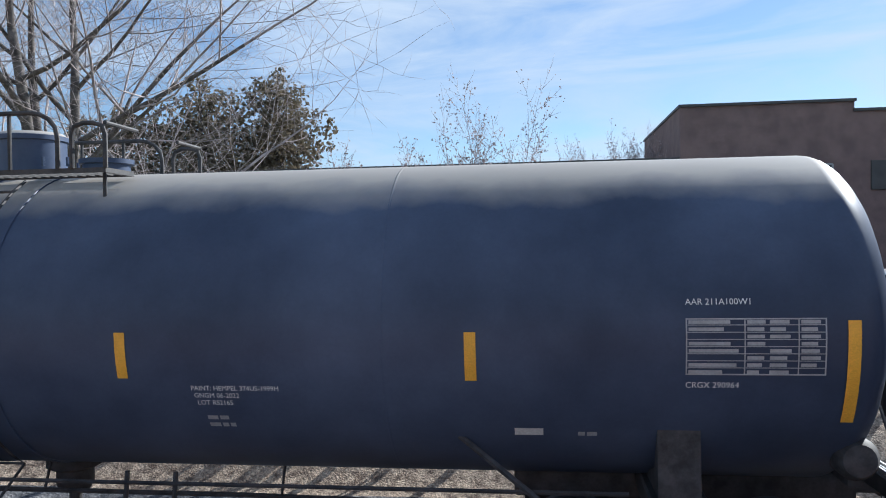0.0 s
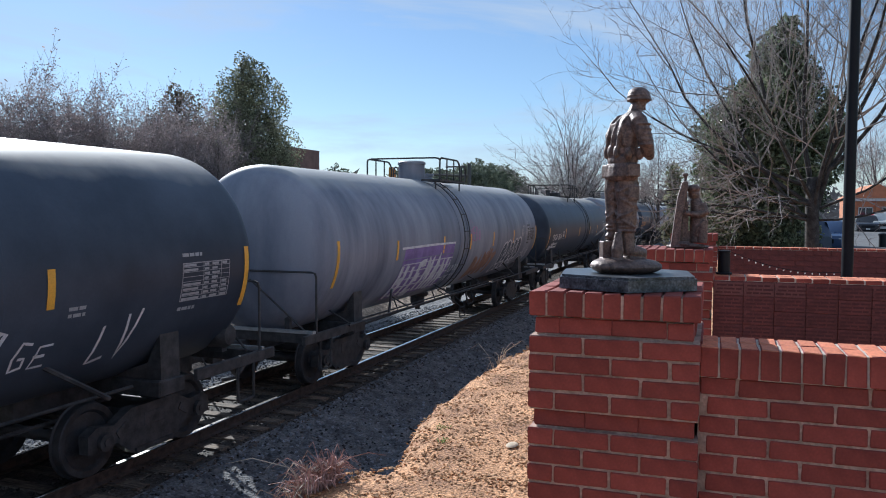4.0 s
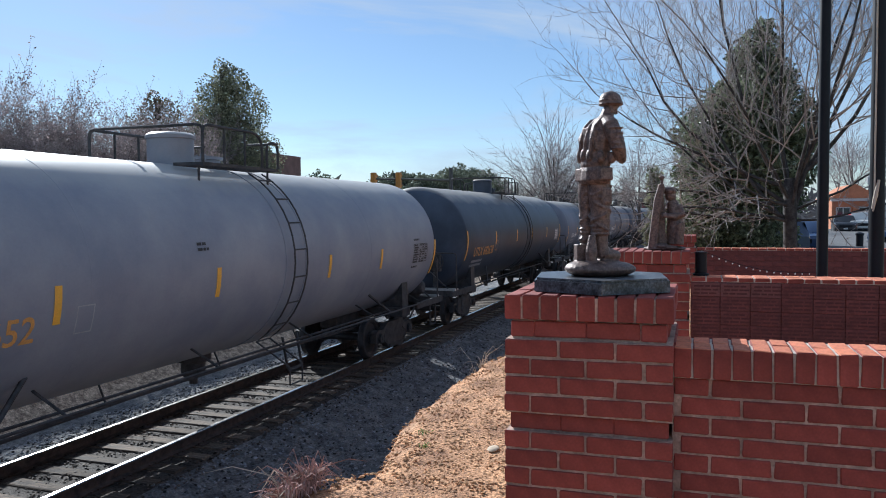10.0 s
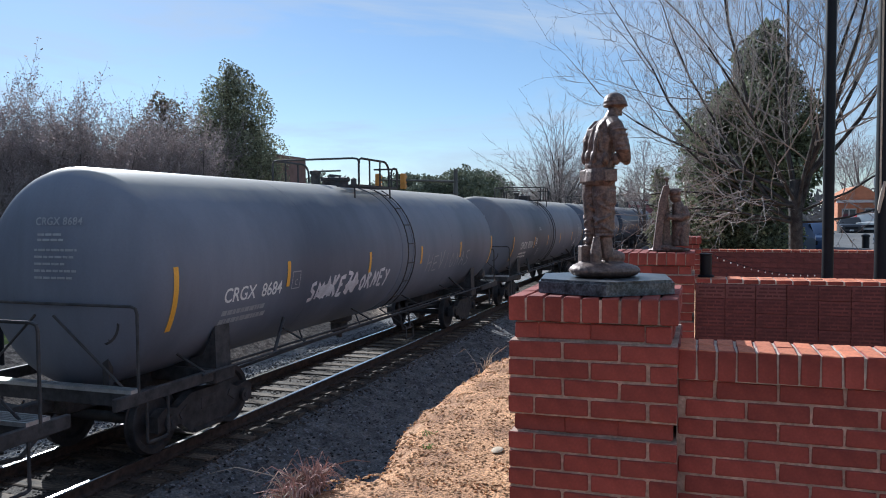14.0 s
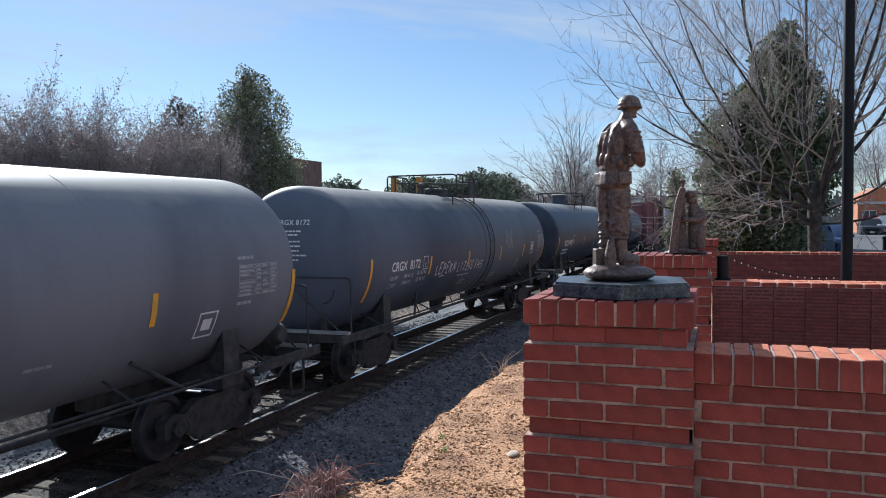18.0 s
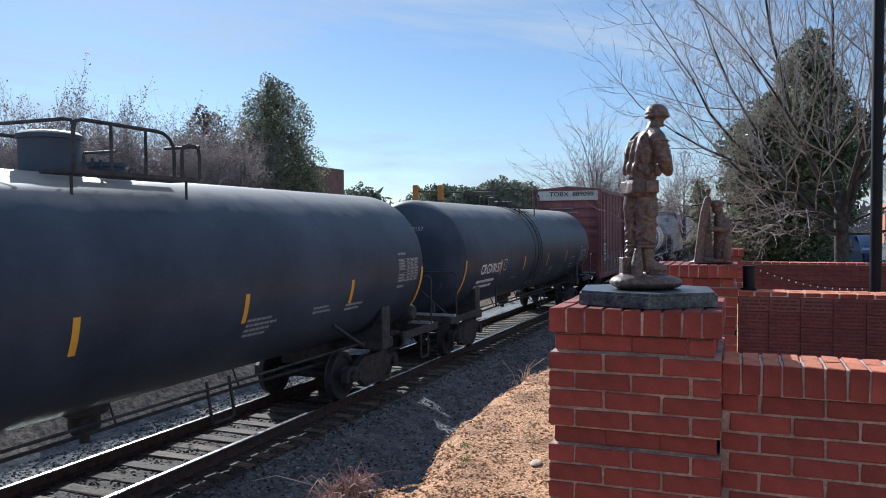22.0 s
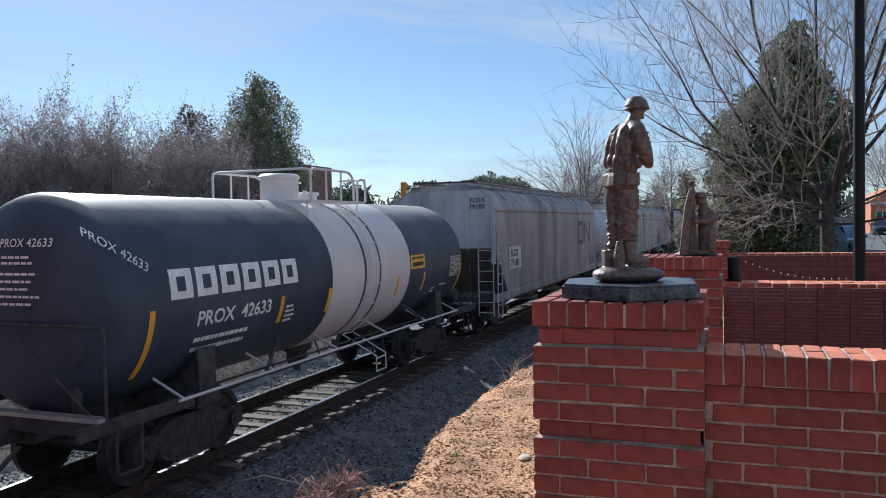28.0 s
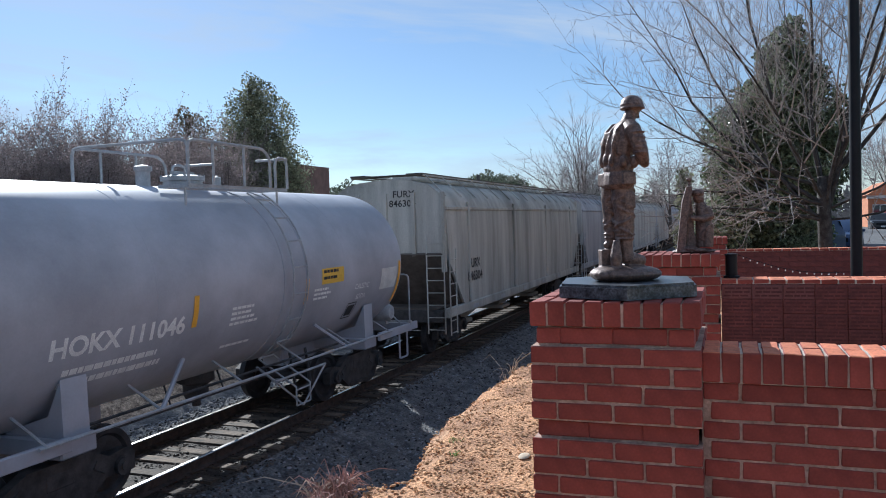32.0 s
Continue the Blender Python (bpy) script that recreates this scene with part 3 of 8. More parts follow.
def coupler_mesh():
    s = Shape().cbox((0.33, 0, 0.88), (0.66, 0.16, 0.17), 0.02)
    s.prism([(0.55, -0.2), (0.78, -0.22), (0.88, -0.1), (0.8, -0.02), (0.86, 0.1), (0.82, 0.2), (0.62, 0.2)], 0.74, 1.02, "z")
    s.tube([(0.2, 0.3, 0.8), (0.5, 0.32, 0.62), (0.75, 0.3, 0.42), (0.95, 0.15, 0.4)], 0.03, 8)
    s.tube([(0.1, -0.95, 0.86), (0.12, -0.4, 0.8), (0.3, -0.12, 0.98)], 0.015, 6)
    return s.mesh("coupler", (M_STEEL_DARK,), 30)


COUPLER = coupler_mesh()


def shell_profile(R, half, head, n=12):
    """Radius and height of a tank with dished heads."""
    pr = []
    for i in range(n + 1):
        a = math.pi / 2 * i / n
        pr.append((max(1e-7, R * math.sin(a) ** 0.72), -(half + head * math.cos(a) ** 1.0)))
    return pr + [(r, -h) for r, h in pr[::-1]]


SLAT = {}


def grated(car, name, x0, x1, y0, y1, z, material=None, pitch=0.05):
    """A walkway: a bent frame that carries its own cross bars."""
    material = material or M_GRATE
    fr = Shape().prism([(x0, y0), (x1, y0), (x1, y0 + 0.02), (x0 + 0.02, y0 + 0.02), (x0 + 0.02, y1 - 0.02), (x1 - 0.02, y1 - 0.02), (x1 - 0.02, y0 + 0.02), (x1, y0 + 0.02), (x1, y1), (x0, y1)], z - 0.024, z + 0.024, "z")
    ob = part(name, fr, material, car, "galvanised grating walkway")
    key = (round(y1 - y0, 3), material.name)
    if key not in SLAT:
        w = y1 - y0 - 0.03
        SLAT[key] = Shape().box((0, 0, 0), (0.013, w, 0.03)).mesh("slat", (material,), 0)
    n = max(2, int((x1 - x0) / pitch))
    for i in range(1, n):
        part("slat", SLAT[key], None, ob, at=(x0 + (x1 - x0) * i / n, (y0 + y1) / 2, z))
    return ob


def bent(pts, k=0.09):
    """A line with its corners rounded."""
    p = [Vector(q) for q in pts]
    out = [p[0]]
    for i in range(1, len(p) - 1):
        a, b = (p[i - 1] - p[i]), (p[i + 1] - p[i])
        ka, kb = min(k, a.length * 0.45), min(k, b.length * 0.45)
        A, B = p[i] + a.normalized() * ka, p[i] + b.normalized() * kb
        out += [A, A * 0.25 + p[i] * 0.5 + B * 0.25, B]
    return out + [p[-1]]


def tank_car(name, label, x0, R, zc, half, head, paint, strips, top="dome", rails=None, ladder=0.95, band=None, truck=None, ends=9.05, handrail=None, side_rail=False, white_ladder=False, strip_z=2.4):
    """A tank car; x0 is where its middle stands at the start. Its side towards the camera is -y."""
    car = thing(name, label, "tank car", (x0, TRACK_Y, 0), group="train")
    rails = rails or M_STEEL_DARK
    handrail = handrail or M_STEEL_DARK
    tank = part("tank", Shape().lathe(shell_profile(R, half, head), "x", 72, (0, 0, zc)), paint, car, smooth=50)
    # weld seams round the shell
    for k in (-half * 0.5, half * 0.5):
        seam = Shape().lathe([(R - 0.001, k - 0.014), (R + 0.003, k - 0.005), (R + 0.003, k + 0.005), (R - 0.001, k + 0.014)], "x", 72, (0, 0, zc))
        part("weld_seam", seam, paint, tank, smooth=50)
    if band:
        part("painted_band", Shape().lathe([(R + 0.004, band[0]), (R + 0.005, band[1])], "x", 72, (0, 0, zc)), band[2], tank, "broad band of white paint", smooth=50)
    ztop = zc + R
    # sill, bolsters, saddles
    tc = truck if truck else half - 1.35
    for s in (-1, 1):
        sill = Shape().cbox((s * (tc + 0.2), 0, 0.9), (3.3, 0.42, 0.34), 0.02)
        sill.cbox((s * tc, 0, 0.98), (0.5, 2.7, 0.22), 0.02)
        for q in (-1, 1):
            sill.prism([(q * 0.25, 0.95), (q * 1.32, 0.95), (q * 1.3, zc - R * 0.52), (q * 1.1, zc - R * 0.8), (q * 0.25, zc - R + 0.02)], s * tc - 0.18, s * tc + 0.18, "x")
        part("bolster_saddle", sill, M_STEEL_DARK if not white_ladder else paint, car)
        grated(car, "end_platform", *sorted((s * (half + head + 0.02), s * (ends - 0.62))), -1.45, 1.45, 1.16)
        steel = M_STEEL_DARK if not white_ladder else paint
        part("end_sill", Shape().cbox((s * (ends - 0.7), 0, 1.05), (0.12, 2.9, 0.18), 0.01), steel, car)
        for q in (-1, 1):
            part("side_sill", Shape().cbox((s * (ends - 1.3), q * 1.43, 1.06), (1.9, 0.07, 0.16), 0.01), steel, car)
            x0s, x1s = s * (ends - 0.9), s * (ends - 1.3)
            part("sill_step", Shape().tube(bent([(x0s, q * 1.44, 1.0), (x0s, q * 1.44, 0.46), (x1s, q * 1.44, 0.46), (x1s, q * 1.44, 1.0)], 0.05), 0.022, 6), steel, car)
        hr = Shape().tube(bent([(s * (ends - 0.75), -1.45, 1.1), (s * (ends - 0.75), -1.45, 2.2), (s * (ends - 0.75), 1.45, 2.2), (s * (ends - 0.75), 1.45, 1.1)]), 0.02, 8)
        part("handrail", hr, handrail, car)
        for q in (-1, 1):
            part("end_brace", Shape().tube([(s * (half + head + 0.08), q * 0.15, 2.05), (s * (ends - 0.78), q * 1.25, 1.12)], 0.017, 6), handrail, car)
        part("coupler", COUPLER, None, car, at=pose(s * (ends - 0.78), 0, 0, 0, 0, 0 if s > 0 else 180))
        add_truck(car, s * tc)
        # curved brackets between sill and shell
        for q in (-1, 1):
            part("brace", Shape().tube([(s * (tc - 1.9), q * 1.2, zc - R * 0.62), (s * (tc - 1.2), q * 1.44, 1.1)], 0.03, 6), steel, car)
    br = Shape()
    sgn = 1
    br.lathe([(0.0001, -0.38), (0.14, -0.36), (0.19, -0.28), (0.19, 0.28), (0.14, 0.36), (0.0001, 0.38)], "y", 18, (sgn * (ends - 1.15), -0.85, 1.42))
    br.box((sgn * (ends - 1.15), -0.85, 1.22), (0.12, 0.5, 0.1))
    part("air_reservoir", br, M_STEEL_GREY if white_ladder else M_STEEL_DARK, car)
    hb = Shape().lathe([(0.27, -0.015), (0.3, 0.0), (0.27, 0.015)], "x", 24, (-(ends - 0.95), -0.7, 1.95), closed=True)
    for j in range(3):
        a = j * math.pi / 3
        hb.tube([(-(ends - 0.95), -0.7 - 0.27 * math.cos(a), 1.95 - 0.27 * math.sin(a)), (-(ends - 0.95), -0.7 + 0.27 * math.cos(a), 1.95 + 0.27 * math.sin(a))], 0.012, 6)
    hb.cbox((-(ends - 1.05), -0.7, 1.9), (0.16, 0.36, 0.5), 0.02)
    hb.box((-(ends - 1.05), -0.7, 1.4), (0.08, 0.1, 0.6))
    part("hand_brake", hb, M_STEEL_DARK, car)
    # train line and outlet gear under the belly
    pipe = Shape()
    zb = zc - R
    pipe.tube([(-tc + 0.4, -0.55, 0.72), (-2.2, -0.55, 0.78), (2.2, -0.55, 0.78), (tc - 0.4, -0.55, 0.72)], 0.028, 6)
    pipe.tube([(-tc + 0.4, -1.05, zb + 0.05), (tc - 0.4, -1.05, zb + 0.05)], 0.022, 6)
    for i in range(9):
        u = -tc + 1.2 + i * (2 * tc - 2.4) / 8
        if i in (2, 4, 6):
            pipe.tube([(u, -0.55, 0.76), (u, -0.4, zb + 0.12)], 0.016, 6)
    pipe.lathe([(0.16, 0.62), (0.2, 0.7), (0.2, 0.85), (0.3, 0.9), (0.3, zb + 0.08)], "z", 16)
    pipe.tube([(0, 0, 0.62), (0, 0, 0.5)], 0.07, 10)
    pipe.tube(bent([(1.2, -1.0, zb + 0.15), (1.2, -1.1, 0.55), (1.7, -1.1, 0.55), (1.7, -1.0, zb + 0.15)]), 0.025, 6)
    part("underbody_piping", pipe, M_STEEL_DARK, car)
    # top platform and railing
    L, Wd, zp = (1.25 if white_ladder else 1.06), 1.05, ztop - 0.02
    for q in (-1, 1):
        y0, y1 = sorted((q * 0.52, q * Wd))
        pl = grated(car, "top_platform", -L, L, y0, y1, zp - 0.02, rails, 0.1)
        zs = zc + math.sqrt(R * R - 0.81) - 0.01
        for u in (-L + 0.1, L - 0.1):
            part("bracket", Shape().tube([(u, q * 0.9, zp - 0.03), (u, q * 0.9, zs)], 0.02, 6), rails, pl)
    rh = zp + (0.62 if white_ladder else 0.56)

    def bar(pts, r=0.024):
        part("rail", Shape().tube(pts, r, 8), rails, rl)

    rl = part("railing", Shape().tube(bent([(-L, -Wd, zp + 0.4), (-L, -Wd, rh), (-L, Wd, rh), (-L, Wd, zp + 0.4)], 0.14), 0.022, 8), rails, car)
    for q in (-1, 1):
        bar(bent([(-L, q * Wd, zp), (-L, q * Wd, rh), (L - 0.68, q * Wd, rh), (L - 0.5, q * Wd, rh - 0.14), (L - 0.5, q * Wd, zp)], 0.12))
        bar(bent([(L - 0.35, q * Wd, zp), (L - 0.35, q * Wd, rh - 0.12), (L, q * Wd, rh - 0.12), (L, q * Wd, zp)], 0.12))
        for u in (-L + 0.55, 0.05):
            bar([(u, q * Wd, zp), (u, q * Wd, rh)], 0.02)
        bar([(L, q * Wd, rh - 0.12), (L, q * 0.45, rh - 0.12)], 0.022)
    dm = Shape()
    if top == "dome":
        dm.lathe([(0.36, ztop - 0.12), (0.36, ztop + 0.40), (0.385, ztop + 0.41), (0.385, ztop + 0.46), (0.33, ztop + 0.5), (0.0001, ztop + 0.52)], "z", 28, (-0.45, 0, 0))
        dm.lathe([(0.25, ztop - 0.1), (0.25, ztop + 0.12), (0.29, ztop + 0.13), (0.29, ztop + 0.18), (0.0001, ztop + 0.2)], "z", 20, (0.45, 0, 0))
    else:
        dm.lathe([(0.3, ztop - 0.1), (0.3, ztop + 0.1), (0.34, ztop + 0.11), (0.34, ztop + 0.17), (0.22, ztop + 0.2), (0.0001, ztop + 0.21)], "z", 24, (-0.1, 0, 0))
        dm.box((-0.1, 0, ztop + 0.23), (0.5, 0.06, 0.05))
        dm.lathe([(0.1, ztop - 0.1), (0.1, ztop + 0.22), (0.13, ztop + 0.24), (0.13, ztop + 0.3), (0.0001, ztop + 0.33)], "z", 14, (-0.85, 0.1, 0))
        dm.lathe([(0.07, ztop - 0.1), (0.07, ztop + 0.18), (0.0001, ztop + 0.22)], "z", 12, (0.55, -0.15, 0))
    for j in range(8):
        a = j * math.pi / 4
        dm.lathe([(0.02, ztop + 0.1), (0.02, ztop + 0.2)], "z", 6, (-0.1 + 0.32 * math.cos(a), 0.32 * math.sin(a), 0))
    part("manway", dm, rails if white_ladder or band else (paint if top == "dome" else M_STEEL_DARK), car)
    # side ladder, following the shell
    if ladder is not None:
        ld = Shape()
        angs = [math.radians(a) for a in range(62, -60, -8)]
        low = [(-1.52, 0.75), (-1.52, 0.45)]
        for u in (ladder, ladder + 0.42):
            ld.tube([(u, -(R + 0.09) * math.cos(a), zc + (R + 0.09) * math.sin(a)) for a in angs] + [(u, *p) for p in low], 0.015, 6)
        for a in angs[1:-1:2] + angs[-1:]:
            ld.tube([(ladder, -(R + 0.09) * math.cos(a), zc + (R + 0.09) * math.sin(a)), (ladder + 0.42, -(R + 0.09) * math.cos(a), zc + (R + 0.09) * math.sin(a))], 0.014, 6)
        for z in (0.7, 0.45):
            ld.tube([(ladder, -1.52, z), (ladder + 0.42, -1.52, z)], 0.014, 6)
        if white_ladder:
            for u in (ladder - 0.55, ladder + 0.97):
                ld.tube([(u, -1.5, 0.95), (ladder + 0.2, -1.52, 0.42)], 0.016, 6)
            ld.tube([(ladder - 0.55, -1.5, 0.95), (ladder + 0.97, -1.5, 0.95)], 0.02, 6)
            ld.tube([(ladder - 0.55, -1.5, 0.95), (ladder - 0.3, -1.0, 1.1)], 0.02, 6)
        part("ladder", ld, rails if white_ladder or band else M_STEEL_DARK, car)
        for u in (ladder - 0.12, ladder + 0.54):
            strap = Shape().lathe([(R + 0.002, u - 0.035), (R + 0.014, u - 0.03), (R + 0.014, u + 0.03), (R + 0.002, u + 0.035)], "x", 72, (0, 0, zc))
            part("shell_strap", strap, paint, tank, smooth=50)
    if side_rail:
        sr = Shape().tube([(-half + 0.6, -1.5, 1.12), (half - 0.6, -1.5, 1.12)], 0.022, 6)
        for u in np.linspace(-half + 0.7, half - 0.7, 6):
            sr.tube([(u, -1.5, 1.12), (u, -1.0, zc - R * 0.75)], 0.018, 6)
        part("side_rod", sr, rails, car)
    # reflective tape
    for i, u in enumerate(strips):
        endm = abs(u) > half - 0.55
        sk = Skin(R, zc, lift=0.008)
        zs = strip_z
        if endm:
            sk.rect(u - 0.05, zs - 0.55, 0.1, 0.86)
        else:
            sk.rect(u - 0.05, zs - 0.2, 0.1, 0.42)
        part("reflective_strip", sk.s, M_STRIP, tank, "yellow reflective tape", smooth=0)
    return car, tank


def marks(tank, R, zc, words, u, size, material=None, small=True, box=None, w=None, seed=1, dull=False, spacing=1.0):
    """Reporting marks with the small lines of data under them."""
    w = zc - 0.55 if w is None else w
    sk = Skin(R, zc)
    sk.text(words, u, w, size, spacing, 0.004)
    sk.done("lettering", material or M_WHITE, tank, "stencilled reporting marks")
    if small:
        s2 = Skin(R, zc)
        s2.bars(u + 0.05, w - 0.2, 1.5, 2, 0.13, 0.075, seed)
        s2.done("data_lines", M_DULLWHITE if dull else M_WHITE, tank, "small stencilled data lines")
    if box:
        Skin(R, zc).outline(box[0], box[1], 0.26, 0.32, 0.02).rect(box[0] + 0.07, box[1] + 0.07, 0.12, 0.11).rect(box[0] + 0.05, box[1] + 0.22, 0.16, 0.04).done("clearance_plate", M_WHITE, tank)


def head_marks(tank, R, zc, half, head, words, seed=1, material=None):
    """Stencilling on the dished end that comes first."""
    sk = Skin(None, 0, 0, 0)
    sk.text(words, 0, 0, 0.1, 1.05, 0.002).bars(0.05, -0.14, 0.55, 2, 0.07, 0.03, seed).bars(0.0, -0.34, 0.7, 5, 0.09, 0.03, seed + 1)
    out = []
    for u, y, w in sk.s.v:
        yy, zz = 0.22 - u, 0.72 + w
        a = math.asin(min(1.0, (math.hypot(yy, zz) / R) ** (1 / 0.72)))
        out.append((-(half + head * math.cos(a)) - 0.012, yy, zc + zz))
    sk.s.v = out
    sk.done("end_lettering", material or M_DULLWHITE, tank, "small stencilled marks on the end")


def table_panel(tank, R, zc, u, w, seed=2, du=1.05, dw=0.46, material=None, over=True):
    """The framed test-data table near the end of a tank."""
    sk = Skin(R, zc)
    sk.outline(u, w, du, dw, 0.012)
    for q in (0.42, 0.8):
        sk.rect(u + du * q, w + 0.012, 0.01, dw - 0.024)
    for i in range(1, 8):
        sk.rect(u + 0.012, w + dw * i / 8, du - 0.024, 0.007, 0.001)
    g = random.Random(seed)
    for i in range(8):
        for a, b in ((0.02, 0.4), (0.44, 0.57), (0.6, 0.78), (0.82, 0.98)):
            if g.random() < 0.85:
                sk.rect(u + du * a, w + dw * (i + 0.22) / 8, du * (b - a) * g.uniform(0.6, 1), dw / 8 * 0.5, 0.002)
    if over:
        sk.bars(u, w + dw + 0.08, 0.45, 1, 0.05, 0.045, seed).bars(u, w - 0.12, 0.42, 1, 0.05, 0.045, seed + 1)
    sk.done("test_table", material or M_DULLWHITE, tank, "framed table of test dates")


def small_notices(tank, R, zc, spots, material=None):
    sk = Skin(R, zc)
    for i, (u, w, du, rows) in enumerate(spots):
        sk.bars(u, w, du, rows, 0.075, 0.04, i + 3)
    sk.done("notice_lines", material or M_DULLWHITE, tank, "small stencilled notices")


BLACK = dict(rough=0.46, var=0.25, scale=0.5, bump=0.05, bscale=30, fine=0.04, spec=0.2)
M_T_BLUEBLACK = mat("dark_slate_tank_paint", (0.054, 0.075, 0.130), **BLACK, col2=(0.068, 0.09, 0.145))
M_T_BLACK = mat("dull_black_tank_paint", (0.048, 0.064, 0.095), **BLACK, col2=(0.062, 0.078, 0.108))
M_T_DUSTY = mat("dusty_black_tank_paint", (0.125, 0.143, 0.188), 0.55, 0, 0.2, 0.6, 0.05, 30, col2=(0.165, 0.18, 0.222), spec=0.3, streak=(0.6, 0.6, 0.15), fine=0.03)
M_T_SLATE = mat("dusty_slate_tank_paint", (0.078, 0.093, 0.13), 0.55, 0, 0.2, 0.6, 0.05, 30, col2=(0.105, 0.12, 0.155), spec=0.3, streak=(0.6, 0.6, 0.15), fine=0.03)
M_T_BROWN = mat("dusty_brown_black_tank_paint", (0.13, 0.142, 0.178), 0.55, 0, 0.2, 0.6, 0.05, 30, col2=(0.175, 0.182, 0.21), spec=0.3, streak=(0.6, 0.6, 0.15), fine=0.03)
M_T_GREY = mat("grey_tank_paint", (0.23, 0.25, 0.31), 0.55, 0, 0.12, 0.7, 0.03, 30, col2=(0.27, 0.28, 0.31), fine=0.03)
M_T_DIRTY = mat("grimy_white_tank_paint", (0.15, 0.172, 0.235), 0.55, 0, 0.25, 0.8, 0.05, 30, col2=(0.24, 0.252, 0.30), streak=(1.6, 0.8, 0.25), fine=0.03)
M_T_LIGHT = mat("pale_grey_tank_paint", (0.34, 0.35, 0.40), 0.5, 0, 0.1, 0.7, 0.04, 30, col2=(0.41, 0.42, 0.47), fine=0.03)
M_T_WHITE = mat("off_white_tank_paint", (0.66, 0.62, 0.61), 0.45, 0, 0.08, 0.9, 0.04, 30, fine=0.03)


def sunlit_dusty_top(m, sunlit_dust, most=0.8):
    """Pale dusty upper side of a tank, the sunlit stripe put into its colour."""
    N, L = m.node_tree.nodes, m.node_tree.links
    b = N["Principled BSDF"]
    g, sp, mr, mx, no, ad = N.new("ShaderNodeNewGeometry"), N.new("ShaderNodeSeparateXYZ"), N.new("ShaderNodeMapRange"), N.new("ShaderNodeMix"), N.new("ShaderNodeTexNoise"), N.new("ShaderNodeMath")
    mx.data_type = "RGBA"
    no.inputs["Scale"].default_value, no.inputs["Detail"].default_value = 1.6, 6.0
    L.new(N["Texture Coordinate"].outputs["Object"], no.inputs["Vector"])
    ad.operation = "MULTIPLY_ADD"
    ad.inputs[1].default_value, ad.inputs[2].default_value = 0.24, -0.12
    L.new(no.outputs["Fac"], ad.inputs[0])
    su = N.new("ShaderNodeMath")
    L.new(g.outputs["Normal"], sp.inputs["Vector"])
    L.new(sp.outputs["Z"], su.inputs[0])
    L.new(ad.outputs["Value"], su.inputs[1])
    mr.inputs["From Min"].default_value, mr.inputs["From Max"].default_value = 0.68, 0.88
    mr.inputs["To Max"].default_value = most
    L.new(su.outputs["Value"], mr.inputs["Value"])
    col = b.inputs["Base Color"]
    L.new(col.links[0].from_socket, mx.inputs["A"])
    mx.inputs["B"].default_value = (*sunlit_dust, 1)
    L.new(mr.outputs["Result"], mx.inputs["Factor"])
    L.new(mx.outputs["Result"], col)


# tan stripe along the tank tops: sunlight put into the colour over settled dirt
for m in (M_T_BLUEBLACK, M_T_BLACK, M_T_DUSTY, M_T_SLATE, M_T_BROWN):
    sunlit_dusty_top(m, (0.44, 0.40, 0.35), 0.9)
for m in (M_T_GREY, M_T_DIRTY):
    sunlit_dusty_top(m, (0.46, 0.44, 0.41), 0.8)

TRAIN = []
RZ = (1.57, 2.56)


def put(car, x0):
    TRAIN.append((car, x0))


